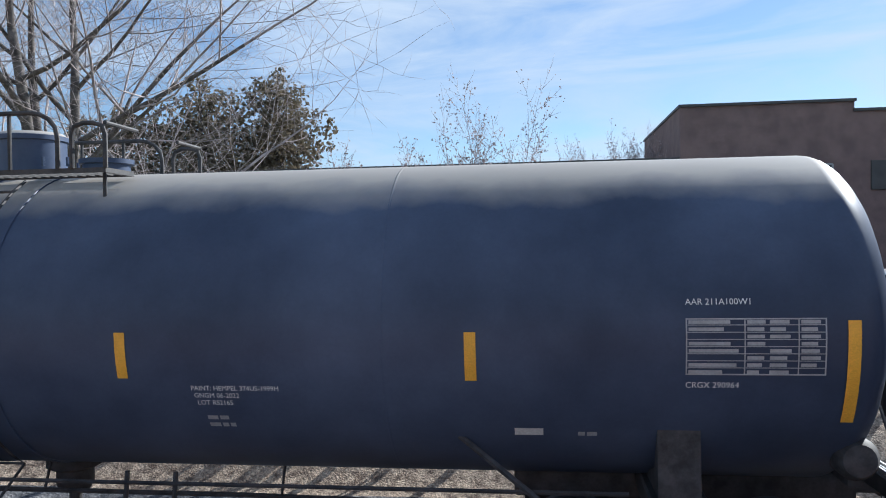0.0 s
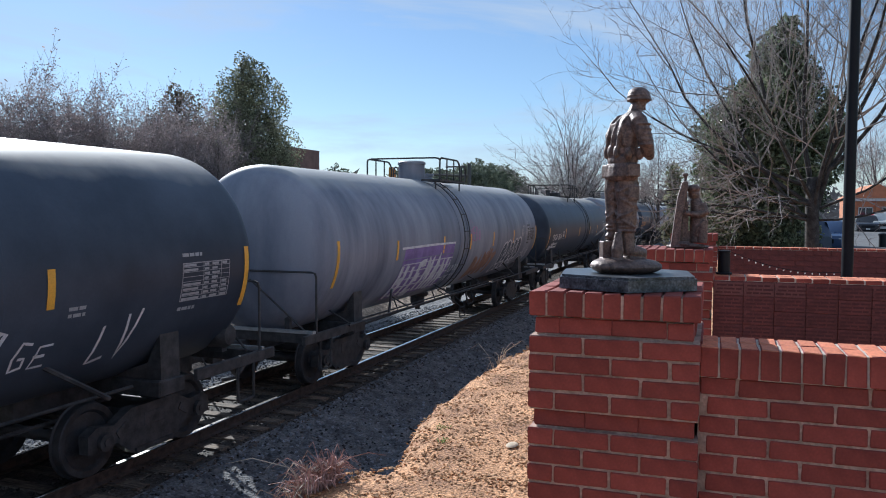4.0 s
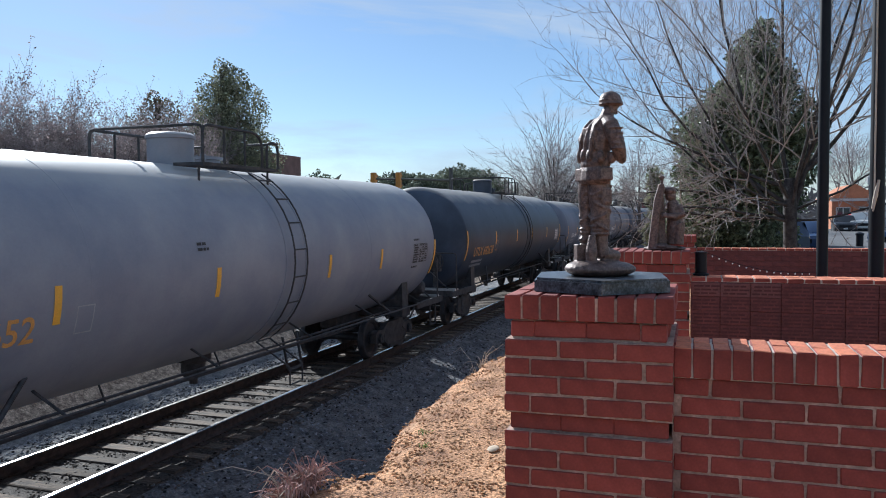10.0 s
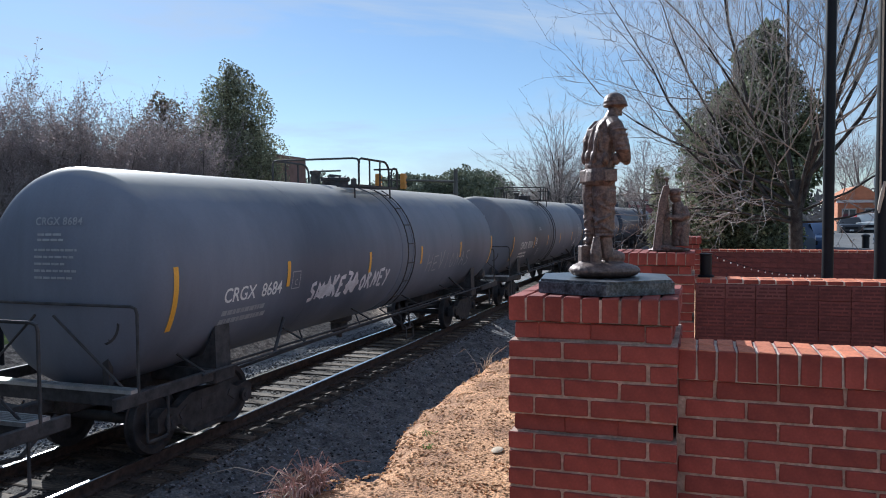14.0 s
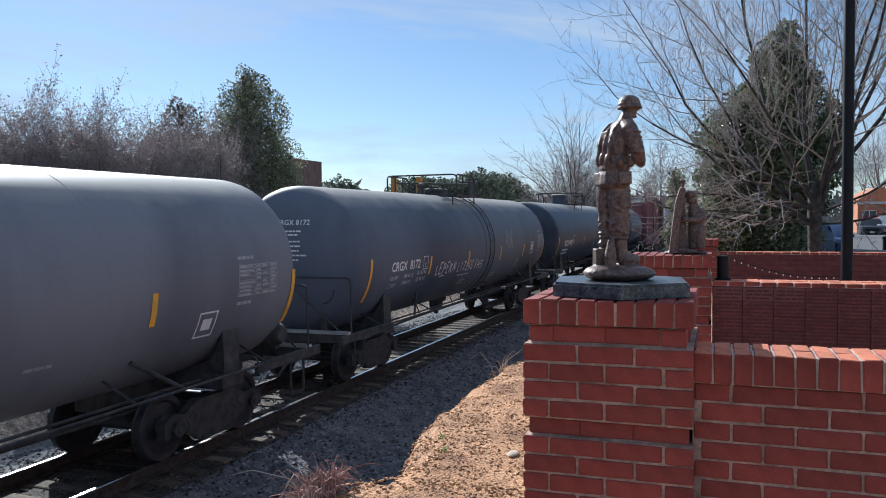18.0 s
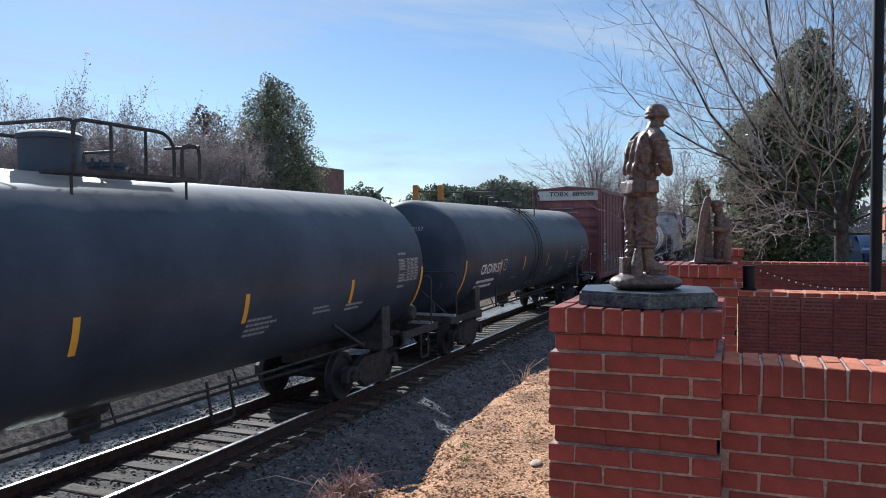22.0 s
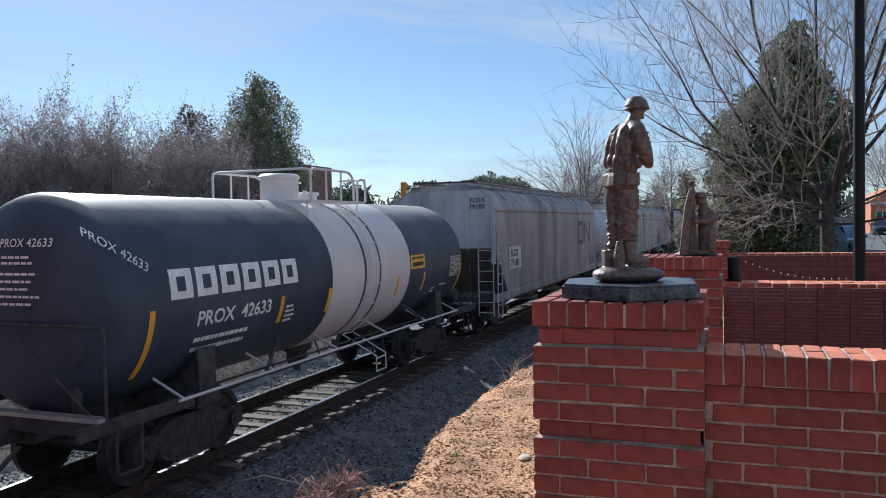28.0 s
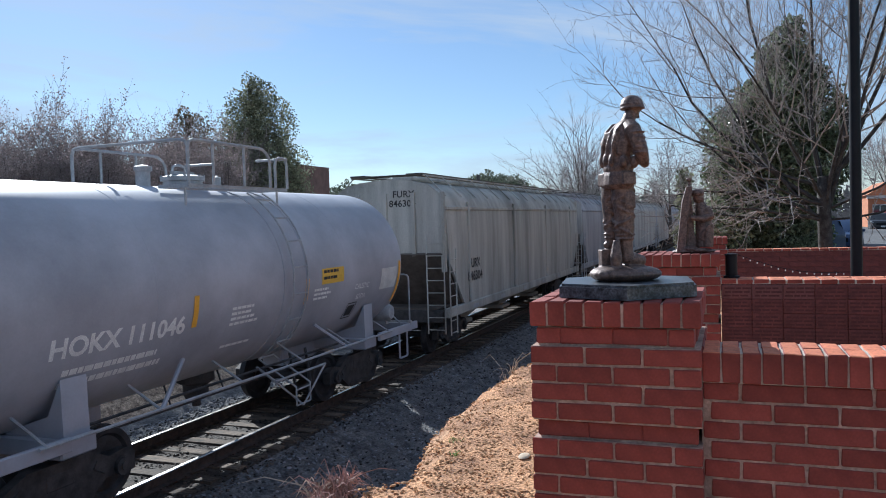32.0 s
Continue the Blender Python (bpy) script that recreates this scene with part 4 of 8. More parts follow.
def build_tanks():
    R, zc = RZ
    H, HD = 7.75, 0.55
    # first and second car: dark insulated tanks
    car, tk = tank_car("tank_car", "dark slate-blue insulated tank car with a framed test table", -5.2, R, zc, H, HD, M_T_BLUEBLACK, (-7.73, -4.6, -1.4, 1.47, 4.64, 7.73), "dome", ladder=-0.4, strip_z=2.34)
    put(car, -5.2)
    sk = Skin(R, zc).text("AAR 211A100W1", 6.42, 2.78, 0.05).text("CRGX 290964", 6.42, 2.09, 0.05)
    sk.text("PAINT: HEMPEL 374US-1999H", 2.1, 2.03, 0.045).text("GNGM 06-2022", 2.12, 1.96, 0.045).text("LOT RS2165", 2.14, 1.89, 0.045)
    sk.done("lettering", M_WHITE, tk, "small white stencilled lettering")
    table_panel(tk, R, zc, 6.42, 2.2, 4, 1.1, 0.47, over=False)
    Skin(R, zc).rect(5.0, 1.62, 0.25, 0.07).done("notice_plate", M_PLATE, tk)
    small_notices(tk, R, zc, ((2.2, 1.74, 0.28, 2), (5.55, 1.62, 0.22, 1)))
    car, tk = tank_car("tank_car", "dark slate-blue insulated tank car with large white reporting marks", 13.27, R, zc, H, HD, M_T_BLUEBLACK, (-7.72, -4.57, -1.38, 1.43, 4.66, 7.71), "dome", ladder=0.45)
    put(car, 13.27)
    sk = Skin(R, zc).text("CRGX", -7.4, 2.06, 0.255, 1.0, 0.004).text("290946", -6.2, 2.06, 0.255, 1.0, 0.004)
    sk.text("LD LMT  205700", -6.75, 1.92, 0.085, 1.1).text("LT  WT    80300", -6.75, 1.79, 0.085, 1.1).text("93300KG", -5.5, 1.94, 0.085, 1.1).text("36400KG", -5.5, 1.81, 0.085, 1.1)
    sk.text("4 INCH FIBERGLASS", -4.0, 2.1, 0.045).text("INSULATION", -4.0, 2.02, 0.045).text("VENT TANK", -1.2, 2.85, 0.045).text("WHEN UNLOADING", -1.2, 2.77, 0.045)
    sk.text("JACK", -6.95, 1.17, 0.06).text("HERE", -6.95, 1.09, 0.06)
    sk.done("lettering", M_WHITE, tk, "large white stencilled reporting marks")
    sk = Skin(R, zc)
    for i, q in enumerate(("EXTERIOR HEATER PIPES MAXIMUM", "OPERATING PRESSURE 200 PSI", "DO NOT EXCEED 200 DEG F", "TESTED 09-2012", "NO INLET OR OUTLET", "PIPE CAPS REQUIRED")):
        sk.text(q, -2.95, 2.12 - 0.08 * i, 0.045)
    sk.done("notice_lettering", M_DULLWHITE, tk)
    table_panel(tk, R, zc, 6.35, 2.2, 5, 1.1, 0.47)
    small_notices(tk, R, zc, ((-5.9, 1.56, 0.4, 3), (-1.45, 1.7, 0.32, 2), (3.0, 1.95, 0.45, 3), (5.4, 1.75, 0.2, 1)))
    head_marks(tk, R, zc, H, HD, "CRGX 290946", 3, M_WHITE)
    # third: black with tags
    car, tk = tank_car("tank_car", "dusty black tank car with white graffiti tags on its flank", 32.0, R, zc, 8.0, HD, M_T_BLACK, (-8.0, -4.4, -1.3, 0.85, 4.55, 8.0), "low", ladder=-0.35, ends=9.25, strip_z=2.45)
    put(car, 32.0)
    marks(tk, R, zc, "CRGX  29114", -6.75, 0.25, box=(-4.7, 2.22), w=2.15, dull=True)
    head_marks(tk, R, zc, 8.0, HD, "CRGX 29114", 15)
    table_panel(tk, R, zc, 6.6, 2.1, 6, 1.0, 0.5)
    small_notices(tk, R, zc, ((-6.5, 1.55, 1.0, 3), (-2.6, 2.0, 0.75, 4), (0.75, 1.99, 0.6, 4), (4.8, 2.2, 0.3, 2)))
    Skin(R, zc).bars(-2.5, 2.97, 0.62, 2, 0.09, 0.06, 9).done("caution_lines", M_ORANGE, tk)
    Skin(R, zc).glyphs("SKANZ", -5.1, 1.42, 2.1, 0.5, 0.035, 2, slope=0.02).stroke([(-3.0, 1.72), (-2.8, 1.7), (-2.65, 1.5)], 0.03).done("graffiti", M_GRAF_W, tk, "white sprayed tag")
    Skin(R, zc).glyphs("YEINOZ", 1.85, 1.5, 2.3, 0.52, 0.045, 3).glyphs("GE", 4.2, 1.62, 0.6, 0.3, 0.03, 5).glyphs("LV", 5.35, 1.52, 0.7, 0.5, 0.035, 4).done("graffiti", M_GRAF_W, tk, "white sprayed tag")
    # fourth: grimy white with large painted pieces
    car, tk = tank_car("tank_car", "grimy white tank car covered in orange, purple and white graffiti", 50.55, R, zc, 7.75, HD, M_T_DIRTY, (-7.7, -5.0, -2.1, 0.05, 2.28, 4.65, 7.78), "dome", ladder=-0.75, side_rail=True, strip_z=2.42)
    put(car, 50.55)
    sk = Skin(R, zc).rect(-4.75, 1.32, 3.3, 0.86, 0.001, 0.14).rect(-4.6, 2.2, 3.3, 0.24, 0.001, 0.02)
    sk.done("graffiti", M_GRAF_P, tk, "purple sprayed block behind white letters")
    sk = Skin(R, zc).glyphs("HIEMAN", -4.65, 1.36, 3.15, 0.82, 0.17, 8, 0.014)
    for k in range(5):
        sk.rect(-4.7 + 0.03 * k, 1.4 + k * 0.17, 3.25, 0.022, 0.02)
    sk.stroke([(-4.8, 2.46), (-2.9, 2.47), (-1.3, 2.46), (-1.42, 1.9), (-1.6, 1.3)], 0.05, 0.02)
    sk.done("graffiti", M_GRAF_W, tk, "white block letters and grid lines")
    Skin(R, zc).glyphs("LNDO", -1.2, 1.7, 0.7, 0.17, 0.025, 11).glyphs("METO", -1.25, 1.45, 0.75, 0.17, 0.025, 12).done("graffiti", M_GRAF_W, tk, "white sprayed tag")
    Skin(R, zc).glyphs("VEDO", 0.0, 2.45, 1.0, 0.36, 0.045, 13).stroke([(0.1, 2.9), (0.22, 3.05), (0.3, 2.95)], 0.025).done("graffiti", M_GRAF_PINK, tk, "pink sprayed tag")
    Skin(R, zc).glyphs("DAMNY", 0.75, 1.38, 2.1, 0.66, 0.19, 14, slope=0.06).done("graffiti", M_GRAF_O, tk, "faded orange sprayed letters")
    fill, sk = Skin(R, zc), Skin(R, zc)
    for i in range(5):
        cx, cz = 3.75 + i * 0.42, 1.92 + 0.02 * i + 0.04 * math.sin(i * 2.2)
        ring = [(cx + (0.29 + 0.03 * math.sin(3 * t + i)) * math.cos(t) + 0.1 * math.sin(t), cz + 0.36 * math.sin(t)) for t in [2 * math.pi * j / 22 for j in range(23)]]
        fill.blob(cx, cz, 0.54, 0.66, 0.001, 14, 60 + i, 0.05)
        sk.stroke(ring, 0.045, 0.003)
        sk.stroke([(cx - 0.05, cz + 0.2), (cx - 0.09, cz - 0.02), (cx + 0.04, cz - 0.2)], 0.04, 0.003)
        sk.stroke([(cx + 0.02, cz + 0.05), (cx + 0.1, cz + 0.12), (cx + 0.12, cz - 0.06)], 0.035, 0.003)
    for j in range(6):
        q = [(3.55 + 0.36 * j + 0.24 * math.cos(t), 1.48 + 0.04 * j + 0.16 * math.sin(t)) for t in [2.6 + 0.42 * k for k in range(10)]]
        sk.stroke(q, 0.04, 0.003)
    fill.done("graffiti", M_T_BLACK, tk, "dark fill of sprayed bubble letters")
    sk.done("graffiti", M_GRAF_W, tk, "white bubble outline tag")
    sk = Skin(R, zc).glyphs("ENSO", 6.1, 1.5, 1.0, 0.42, 0.035, 31)
    for i in range(7):
        sk.rect(5.75 + 0.17 * i, 2.35 + 0.07 * (i % 3), 0.03, 0.3 + 0.12 * (i % 2), 0.001)
    sk.done("graffiti", M_GRAF_W, tk, "white sprayed tag and runs")
    table_panel(tk, R, zc, 6.5, 2.25, 7, 0.95, 0.42, M_BLACKPAINT)
    R, zc = 1.505, 2.495          # the later cars are a little slimmer
    # fifth
    car, tk = tank_car("tank_car", "dull black tank car with white reporting marks", 68.85, R, zc, 7.8, HD, M_T_BLACK, (-7.7, -4.3, -0.85, 2.27, 4.65, 7.9), "low", ladder=1.0, side_rail=True, strip_z=2.27)
    put(car, 68.85)
    marks(tk, R, zc, "CRGX  8614", -6.98, 0.24, box=(-4.92, 2.07), w=2.05)
    head_marks(tk, R, zc, 7.8, HD, "CRGX 8614", 14)
    Skin(R, zc).blob(-7.1, 1.75, 0.6, 0.2, 0.001, 12, 3, 0.3).blob(-6.6, 1.85, 0.35, 0.3, 0.001, 12, 4, 0.3).done("graffiti", M_GRAF_W, tk, "blotted white spray paint")
    table_panel(tk, R, zc, 6.7, 2.05, 8, 0.95, 0.5, M_DULLWHITE)
    small_notices(tk, R, zc, ((2.9, 2.2, 0.5, 2), (5.3, 1.95, 0.3, 2)))
    R, zc = RZ
    # sixth: grey
    car, tk = tank_car("tank_car", "plain grey tank car with orange reporting marks", 87.5, R, zc, 7.7, HD, M_T_GREY, (-7.7, -4.33, -1.45, 2.0, 4.4, 7.8), "dome", ladder=0.55, side_rail=True, strip_z=2.35)
    put(car, 87.5)
    marks(tk, R, zc, "UTLX 672652", -6.9, 0.28, M_ORANGE, small=False, w=2.0)
    Skin(R, zc).bars(-6.7, 1.7, 1.4, 2, 0.12, 0.06, 5).done("data_lines", M_DULLWHITE, tk)
    Skin(R, zc).outline(-4.05, 2.0, 0.26, 0.32, 0.015).done("clearance_plate", M_DULLWHITE, tk)
    table_panel(tk, R, zc, 6.3, 2.15, 9, 0.95, 0.45, M_BLACKPAINT)
    small_notices(tk, R, zc, ((-1.9, 2.9, 0.3, 2),), M_BLACKPAINT)
    # seventh: black
    car, tk = tank_car("tank_car", "black tank car with amber reporting marks", 105.77, R, zc, 7.55, HD, M_T_BLACK, (-7.55, -4.3, -1.27, 1.33, 4.35, 7.55), "dome", ladder=0.6, strip_z=2.5)
    put(car, 105.77)
    marks(tk, R, zc, "UTLX 682658", -6.75, 0.27, M_ORANGE, small=True, w=2.02, dull=True)
    Skin(R, zc).outline(-4.3, 2.1, 0.26, 0.32, 0.015).done("clearance_plate", M_ORANGE, tk)
    Skin(R, zc).rect(6.3, 2.1, 0.75, 0.5).done("placard", M_STEEL_GREY, tk)
    Skin(R, zc, lift=0.01).bars(6.35, 2.5, 0.65, 5, 0.085, 0.04, 3).done("placard_lines", M_WHITE, tk)
    R, zc = 1.505, 2.495
    # eighth: dusty with tags
    car, tk = tank_car("tank_car", "dusty dark-grey tank car with pale graffiti tags", 123.85, R, zc, 7.7, HD, M_T_DUSTY, (-7.62, -4.75, -1.5, 1.5, 4.6, 7.8), "low", ladder=0.4, side_rail=True, strip_z=2.34)
    put(car, 123.85)
    marks(tk, R, zc, "CRGX  8684", -6.52, 0.21, w=2.05, dull=True)
    Skin(R, zc).outline(-4.62, 2.08, 0.27, 0.3, 0.016).text("C", -4.53, 2.14, 0.1).done("clearance_plate", M_DULLWHITE, tk)
    head_marks(tk, R, zc, 7.7, HD, "CRGX 8684", 14)
    Skin(R, zc).glyphs("SMAKEZO", -3.9, 1.8, 2.0, 0.36, 0.075, 41, slant=0.02).glyphs("ORNEY", -1.8, 1.82, 1.5, 0.34, 0.065, 43, slant=0.02).blob(-3.3, 1.92, 0.6, 0.22, -0.002, 14, 5, 0.35).blob(-2.2, 1.95, 0.5, 0.24, -0.002, 14, 6, 0.35).done("graffiti", M_GRAF_W, tk, "pale sprayed tag")
    Skin(R, zc).glyphs("HEVIONAS", 2.0, 1.9, 3.6, 0.42, 0.035, 42).done("graffiti", M_DULLWHITE, tk, "thin pale sprayed tag")
    # ninth
    car, tk = tank_car("tank_car", "dusty brownish-black tank car with white reporting marks", 142.5, R, zc, 7.7, HD, M_T_BROWN, (-7.8, -4.27, -1.6, 1.33, 4.57, 7.78), "low", ladder=-0.85, side_rail=True, strip_z=2.2)
    put(car, 142.5)
    marks(tk, R, zc, "CRGX  8310", -6.62, 0.265, w=2.02, box=(-4.05, 2.05))
    head_marks(tk, R, zc, 7.7, HD, "CRGX 8310", 10)
    table_panel(tk, R, zc, 6.3, 2.2, 10, 1.0, 0.46)
    Skin(R, zc).outline(5.5, 1.7, 0.4, 0.36, 0.025).rect(5.6, 1.8, 0.2, 0.16).done("placard", M_WHITE, tk)
    small_notices(tk, R, zc, ((-3.4, 2.75, 0.4, 2), (-3.5, 1.9, 0.4, 4), (2.8, 1.75, 0.4, 1)))
    # tenth
    car, tk = tank_car("tank_car", "dusty black tank car with white reporting marks and a sprayed tag", 160.7, R, zc, 7.7, HD, M_T_SLATE, (-7.48, -4.2, -1.3, 1.85, 4.72, 7.7), "low", ladder=0.4, side_rail=True, strip_z=2.2)
    put(car, 160.7)
    sk = Skin(R, zc).fit("CRGX  8172", -6.48, 2.19, 0.195, 1.6, 0.006).text("LD LMT", -6.47, 2.0, 0.08, 1.1).text("LT WT", -6.45, 1.84, 0.08, 1.1).text("188100 LB", -5.75, 2.01, 0.08, 1.1).text("74900 LB", -5.75, 1.86, 0.08, 1.1)
    sk.text("85 350 KG", -4.95, 2.03, 0.08, 1.1).text("33 950 KG", -4.95, 1.88, 0.08, 1.1).outline(-4.68, 2.13, 0.3, 0.31, 0.018).text("C", -4.58, 2.18, 0.1)
    head_marks(tk, R, zc, 7.7, HD, "CRGX 8172", 6, M_WHITE)
    sk.done("lettering", M_WHITE, tk, "white stencilled reporting marks")
    Skin(R, zc).glyphs("LEPERN", -3.75, 1.93, 1.5, 0.26, 0.035, 51).glyphs("LITZGO", -2.1, 1.9, 1.35, 0.24, 0.032, 53).glyphs("VHS", -0.65, 1.88, 0.8, 0.25, 0.032, 54).rect(-3.4, 1.86, 0.4, 0.025).rect(-1.9, 1.78, 0.9, 0.02).done("graffiti", M_GRAF_W, tk, "white sprayed tag")
    Skin(R, zc).glyphs("NOK", 2.4, 2.35, 0.9, 0.5, 0.025, 52).done("graffiti", M_DULLWHITE, tk, "thin scratched tag")
    sk = Skin(R, zc).outline(5.7, 2.05, 0.4, 0.4, 0.03).rect(5.78, 2.14, 0.1, 0.22).rect(5.92, 2.14, 0.1, 0.22)
    sk.done("placard", M_WHITE, tk)
    table_panel(tk, R, zc, 6.75, 2.2, 12, 0.85, 0.5)
    small_notices(tk, R, zc, ((-1.5, 1.6, 0.7, 2), (4.0, 1.9, 0.4, 4), (1.55, 1.6, 0.45, 2)))
    # eleventh
    car, tk = tank_car("tank_car", "dull black tank car with white slab-serif reporting marks", 179.0, R, zc, 7.65, HD, M_T_BLACK, (-7.6, -4.55, -1.47, 1.5, 4.6, 7.67), "dome", ladder=None, strip_z=2.15)
    put(car, 179.0)
    head_marks(tk, R, zc, 7.65, HD, "TILX 251497", 8)
    sk = Skin(R, zc).fit("TILX 251497", -6.42, 2.06, 0.24, 1.72, 0.008, 0.2).bars(-6.5, 1.85, 1.6, 2, 0.14, 0.075, 4).outline(-4.35, 2.15, 0.28, 0.34, 0.02).text("C", -4.25, 2.2, 0.11)
    sk.done("lettering", M_WHITE, tk, "white stencilled reporting marks")
    table_panel(tk, R, zc, 6.5, 2.2, 13, 0.95, 0.46)
    small_notices(tk, R, zc, ((1.6, 1.95, 0.8, 4), (3.4, 1.95, 0.6, 2), (4.5, 1.9, 0.7, 2)))
    # twelfth
    car, tk = tank_car("tank_car", "black tank car with bold white reporting marks", 197.2, R, zc, 7.7, HD, M_T_BLACK, (-7.72, -4.75, -2.3, 0.67, 3.55, 7.7), "low", ladder=-1.0, strip_z=2.15)
    put(car, 197.2)
    head_marks(tk, R, zc, 7.7, HD, "CRGX 8157", 9)
    sk = Skin(R, zc).text("CRGX8157", -6.5, 2.04, 0.255, 1.0, 0.008).bars(-6.6, 1.8, 1.6, 2, 0.14, 0.075, 6).outline(-4.5, 2.05, 0.26, 0.32, 0.02)
    sk.done("lettering", M_WHITE, tk, "bold white reporting marks")
    table_panel(tk, R, zc, 6.15, 1.86, 14, 1.15, 0.5)
    Skin(R, zc).outline(4.58, 1.70, 0.54, 0.40, 0.022).rect(4.82, 1.75, 0.02, 0.33, 0.001).rect(4.62, 1.82, 0.46, 0.018, 0.001).done("placard", M_WHITE, tk)
    Skin(R, zc).glyphs("SEOL", 3.0, 1.45, 0.9, 0.35, 0.03, 61).done("graffiti", M_DULLWHITE, tk, "thin pale tag")
    small_notices(tk, R, zc, ((-1.0, 1.45, 1.0, 2), (1.3, 1.85, 0.6, 4), (-3.3, 1.75, 0.5, 1)))
    # black tank with a white band
    R2, z2 = 1.39, 2.40
    car, tk = tank_car("tank_car", "glossy black tank car with a broad white band and white ladder", 234.35, R2, z2, 5.75, 0.5, M_T_BLACK, (-5.45, -2.53, -1.02, 1.9, 3.35, 5.75), "dome", rails=M_T_WHITE, ladder=0.45, band=(-0.95, 2.48, M_T_WHITE), ends=7.05, side_rail=True, truck=4.35, strip_z=1.98)
    put(car, 234.35)
    sk = Skin(R2, z2)
    for i in range(6):
        u = -5.12 + i * 0.515
        sk.rect(u, 2.39, 0.43, 0.10).rect(u, 2.49, 0.13, 0.19).rect(u + 0.30, 2.49, 0.13, 0.19).rect(u, 2.68, 0.43, 0.10)
    sk.done("company_emblem", M_WHITE, tk, "row of white block shapes")
    head_marks(tk, R2, z2, 5.75, 0.5, "PROX 42633", 10, M_WHITE)
    sk = Skin(R2, z2).fit("PROX  42633", -4.58, 1.99, 0.195, 1.74, 0.006).bars(-4.55, 1.76, 1.55, 2, 0.14, 0.06, 8).text("PROX 42633", -6.25, 3.25, 0.12, 1.0, 0.0, -0.55)
    sk.done("lettering", M_WHITE, tk, "white stencilled reporting marks")
    Skin(R2, z2).rect(2.53, 2.31, 0.8, 0.3).done("placard", M_YPLATE, tk, "yellow placard")
    Skin(R2, z2, lift=0.01).bars(2.6, 2.52, 0.66, 1, 0.1, 0.05, 2).rect(2.62, 2.36, 0.6, 0.09).done("placard_lines", M_BLACKPAINT, tk)
    Skin(R2, z2).rect(5.0, 1.98, 0.75, 0.5).done("test_plate", M_PLATE, tk, "white data plate")
    table_panel(tk, R2 + 0.006, z2, 5.02, 2.0, 15, 0.7, 0.46, M_BLACKPAINT, False)
    small_notices(tk, R2, z2, ((-2.4, 2.0, 0.3, 4), (4.0, 1.75, 0.3, 2), (4.5, 1.8, 0.5, 1)), M_WHITE)
    # pale grey chemical tank
    R3, z3 = 1.47, 2.5
    car, tk = tank_car("tank_car", "pale grey chemical tank car with white lettering and grey railings", 266.1, R3, z3, 4.85, 0.5, M_T_LIGHT, (-4.75, -1.7, 1.1, 4.8), "low", rails=M_STEEL_GREY, ladder=0.55, ends=6.05, side_rail=True, white_ladder=True, handrail=M_STEEL_GREY, truck=3.6, strip_z=2.22)
    put(car, 266.1)
    sk = Skin(R3, z3).fit("HOKX 111046", -4.0, 1.98, 0.215, 2.12, 0.009).bars(-3.75, 1.76, 1.65, 2, 0.14, 0.07, 10).text("CAUSTIC", 2.85, 2.1, 0.1).text("SODA", 2.98, 1.9, 0.1)
    sk.done("lettering", M_WHITE, tk, "white stencilled reporting marks")
    Skin(R3, z3).rect(1.58, 2.3, 0.78, 0.27).done("placard", M_YPLATE, tk, "orange placard")
    Skin(R3, z3, lift=0.01).bars(1.63, 2.49, 0.66, 2, 0.11, 0.05, 3).done("placard_lines", M_BLACKPAINT, tk)
    Skin(R3, z3).rect(3.95, 2.0, 0.72, 0.42).done("test_plate", M_PLATE, tk, "white data plate")
    Skin(R3, z3).outline(2.75, 1.55, 0.36, 0.3, 0.02).rect(2.8, 1.6, 0.26, 0.2).done("placard", M_BLACKPAINT, tk)
    small_notices(tk, R3, z3, ((-0.9, 2.15, 0.7, 4), (1.35, 2.2, 0.6, 3), (-0.9, 1.6, 0.8, 1)), M_WHITE)


build_tanks()

# ---- boxcar and covered hoppers ----
M_BOX = mat("oxide_red_boxcar_paint", (0.20, 0.070, 0.078), 0.6, 0, 0.22, 0.8, 0.12, 40, col2=(0.245, 0.095, 0.10), streak=(1.5, 1.5, 0.3))
M_HOP_A = mat("weathered_brown_grey_hopper_paint", (0.245, 0.235, 0.25), 0.6, 0, 0.25, 0.7, 0.1, 35, col2=(0.33, 0.315, 0.325), streak=(1.6, 1.6, 0.22))
M_HOP_B = mat("weathered_grey_hopper_paint", (0.31, 0.30, 0.27), 0.65, 0, 0.25, 0.7, 0.1, 35, col2=(0.40, 0.39, 0.36), streak=(1.8, 1.8, 0.22))
M_HOP_END = mat("pale_grey_end_paint", (0.36, 0.375, 0.41), 0.65, 0, 0.15, 0.9, 0.1, 35, col2=(0.43, 0.445, 0.47), streak=(1.6, 1.6, 0.3))
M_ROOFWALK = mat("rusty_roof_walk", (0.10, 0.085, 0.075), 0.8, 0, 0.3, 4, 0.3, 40)


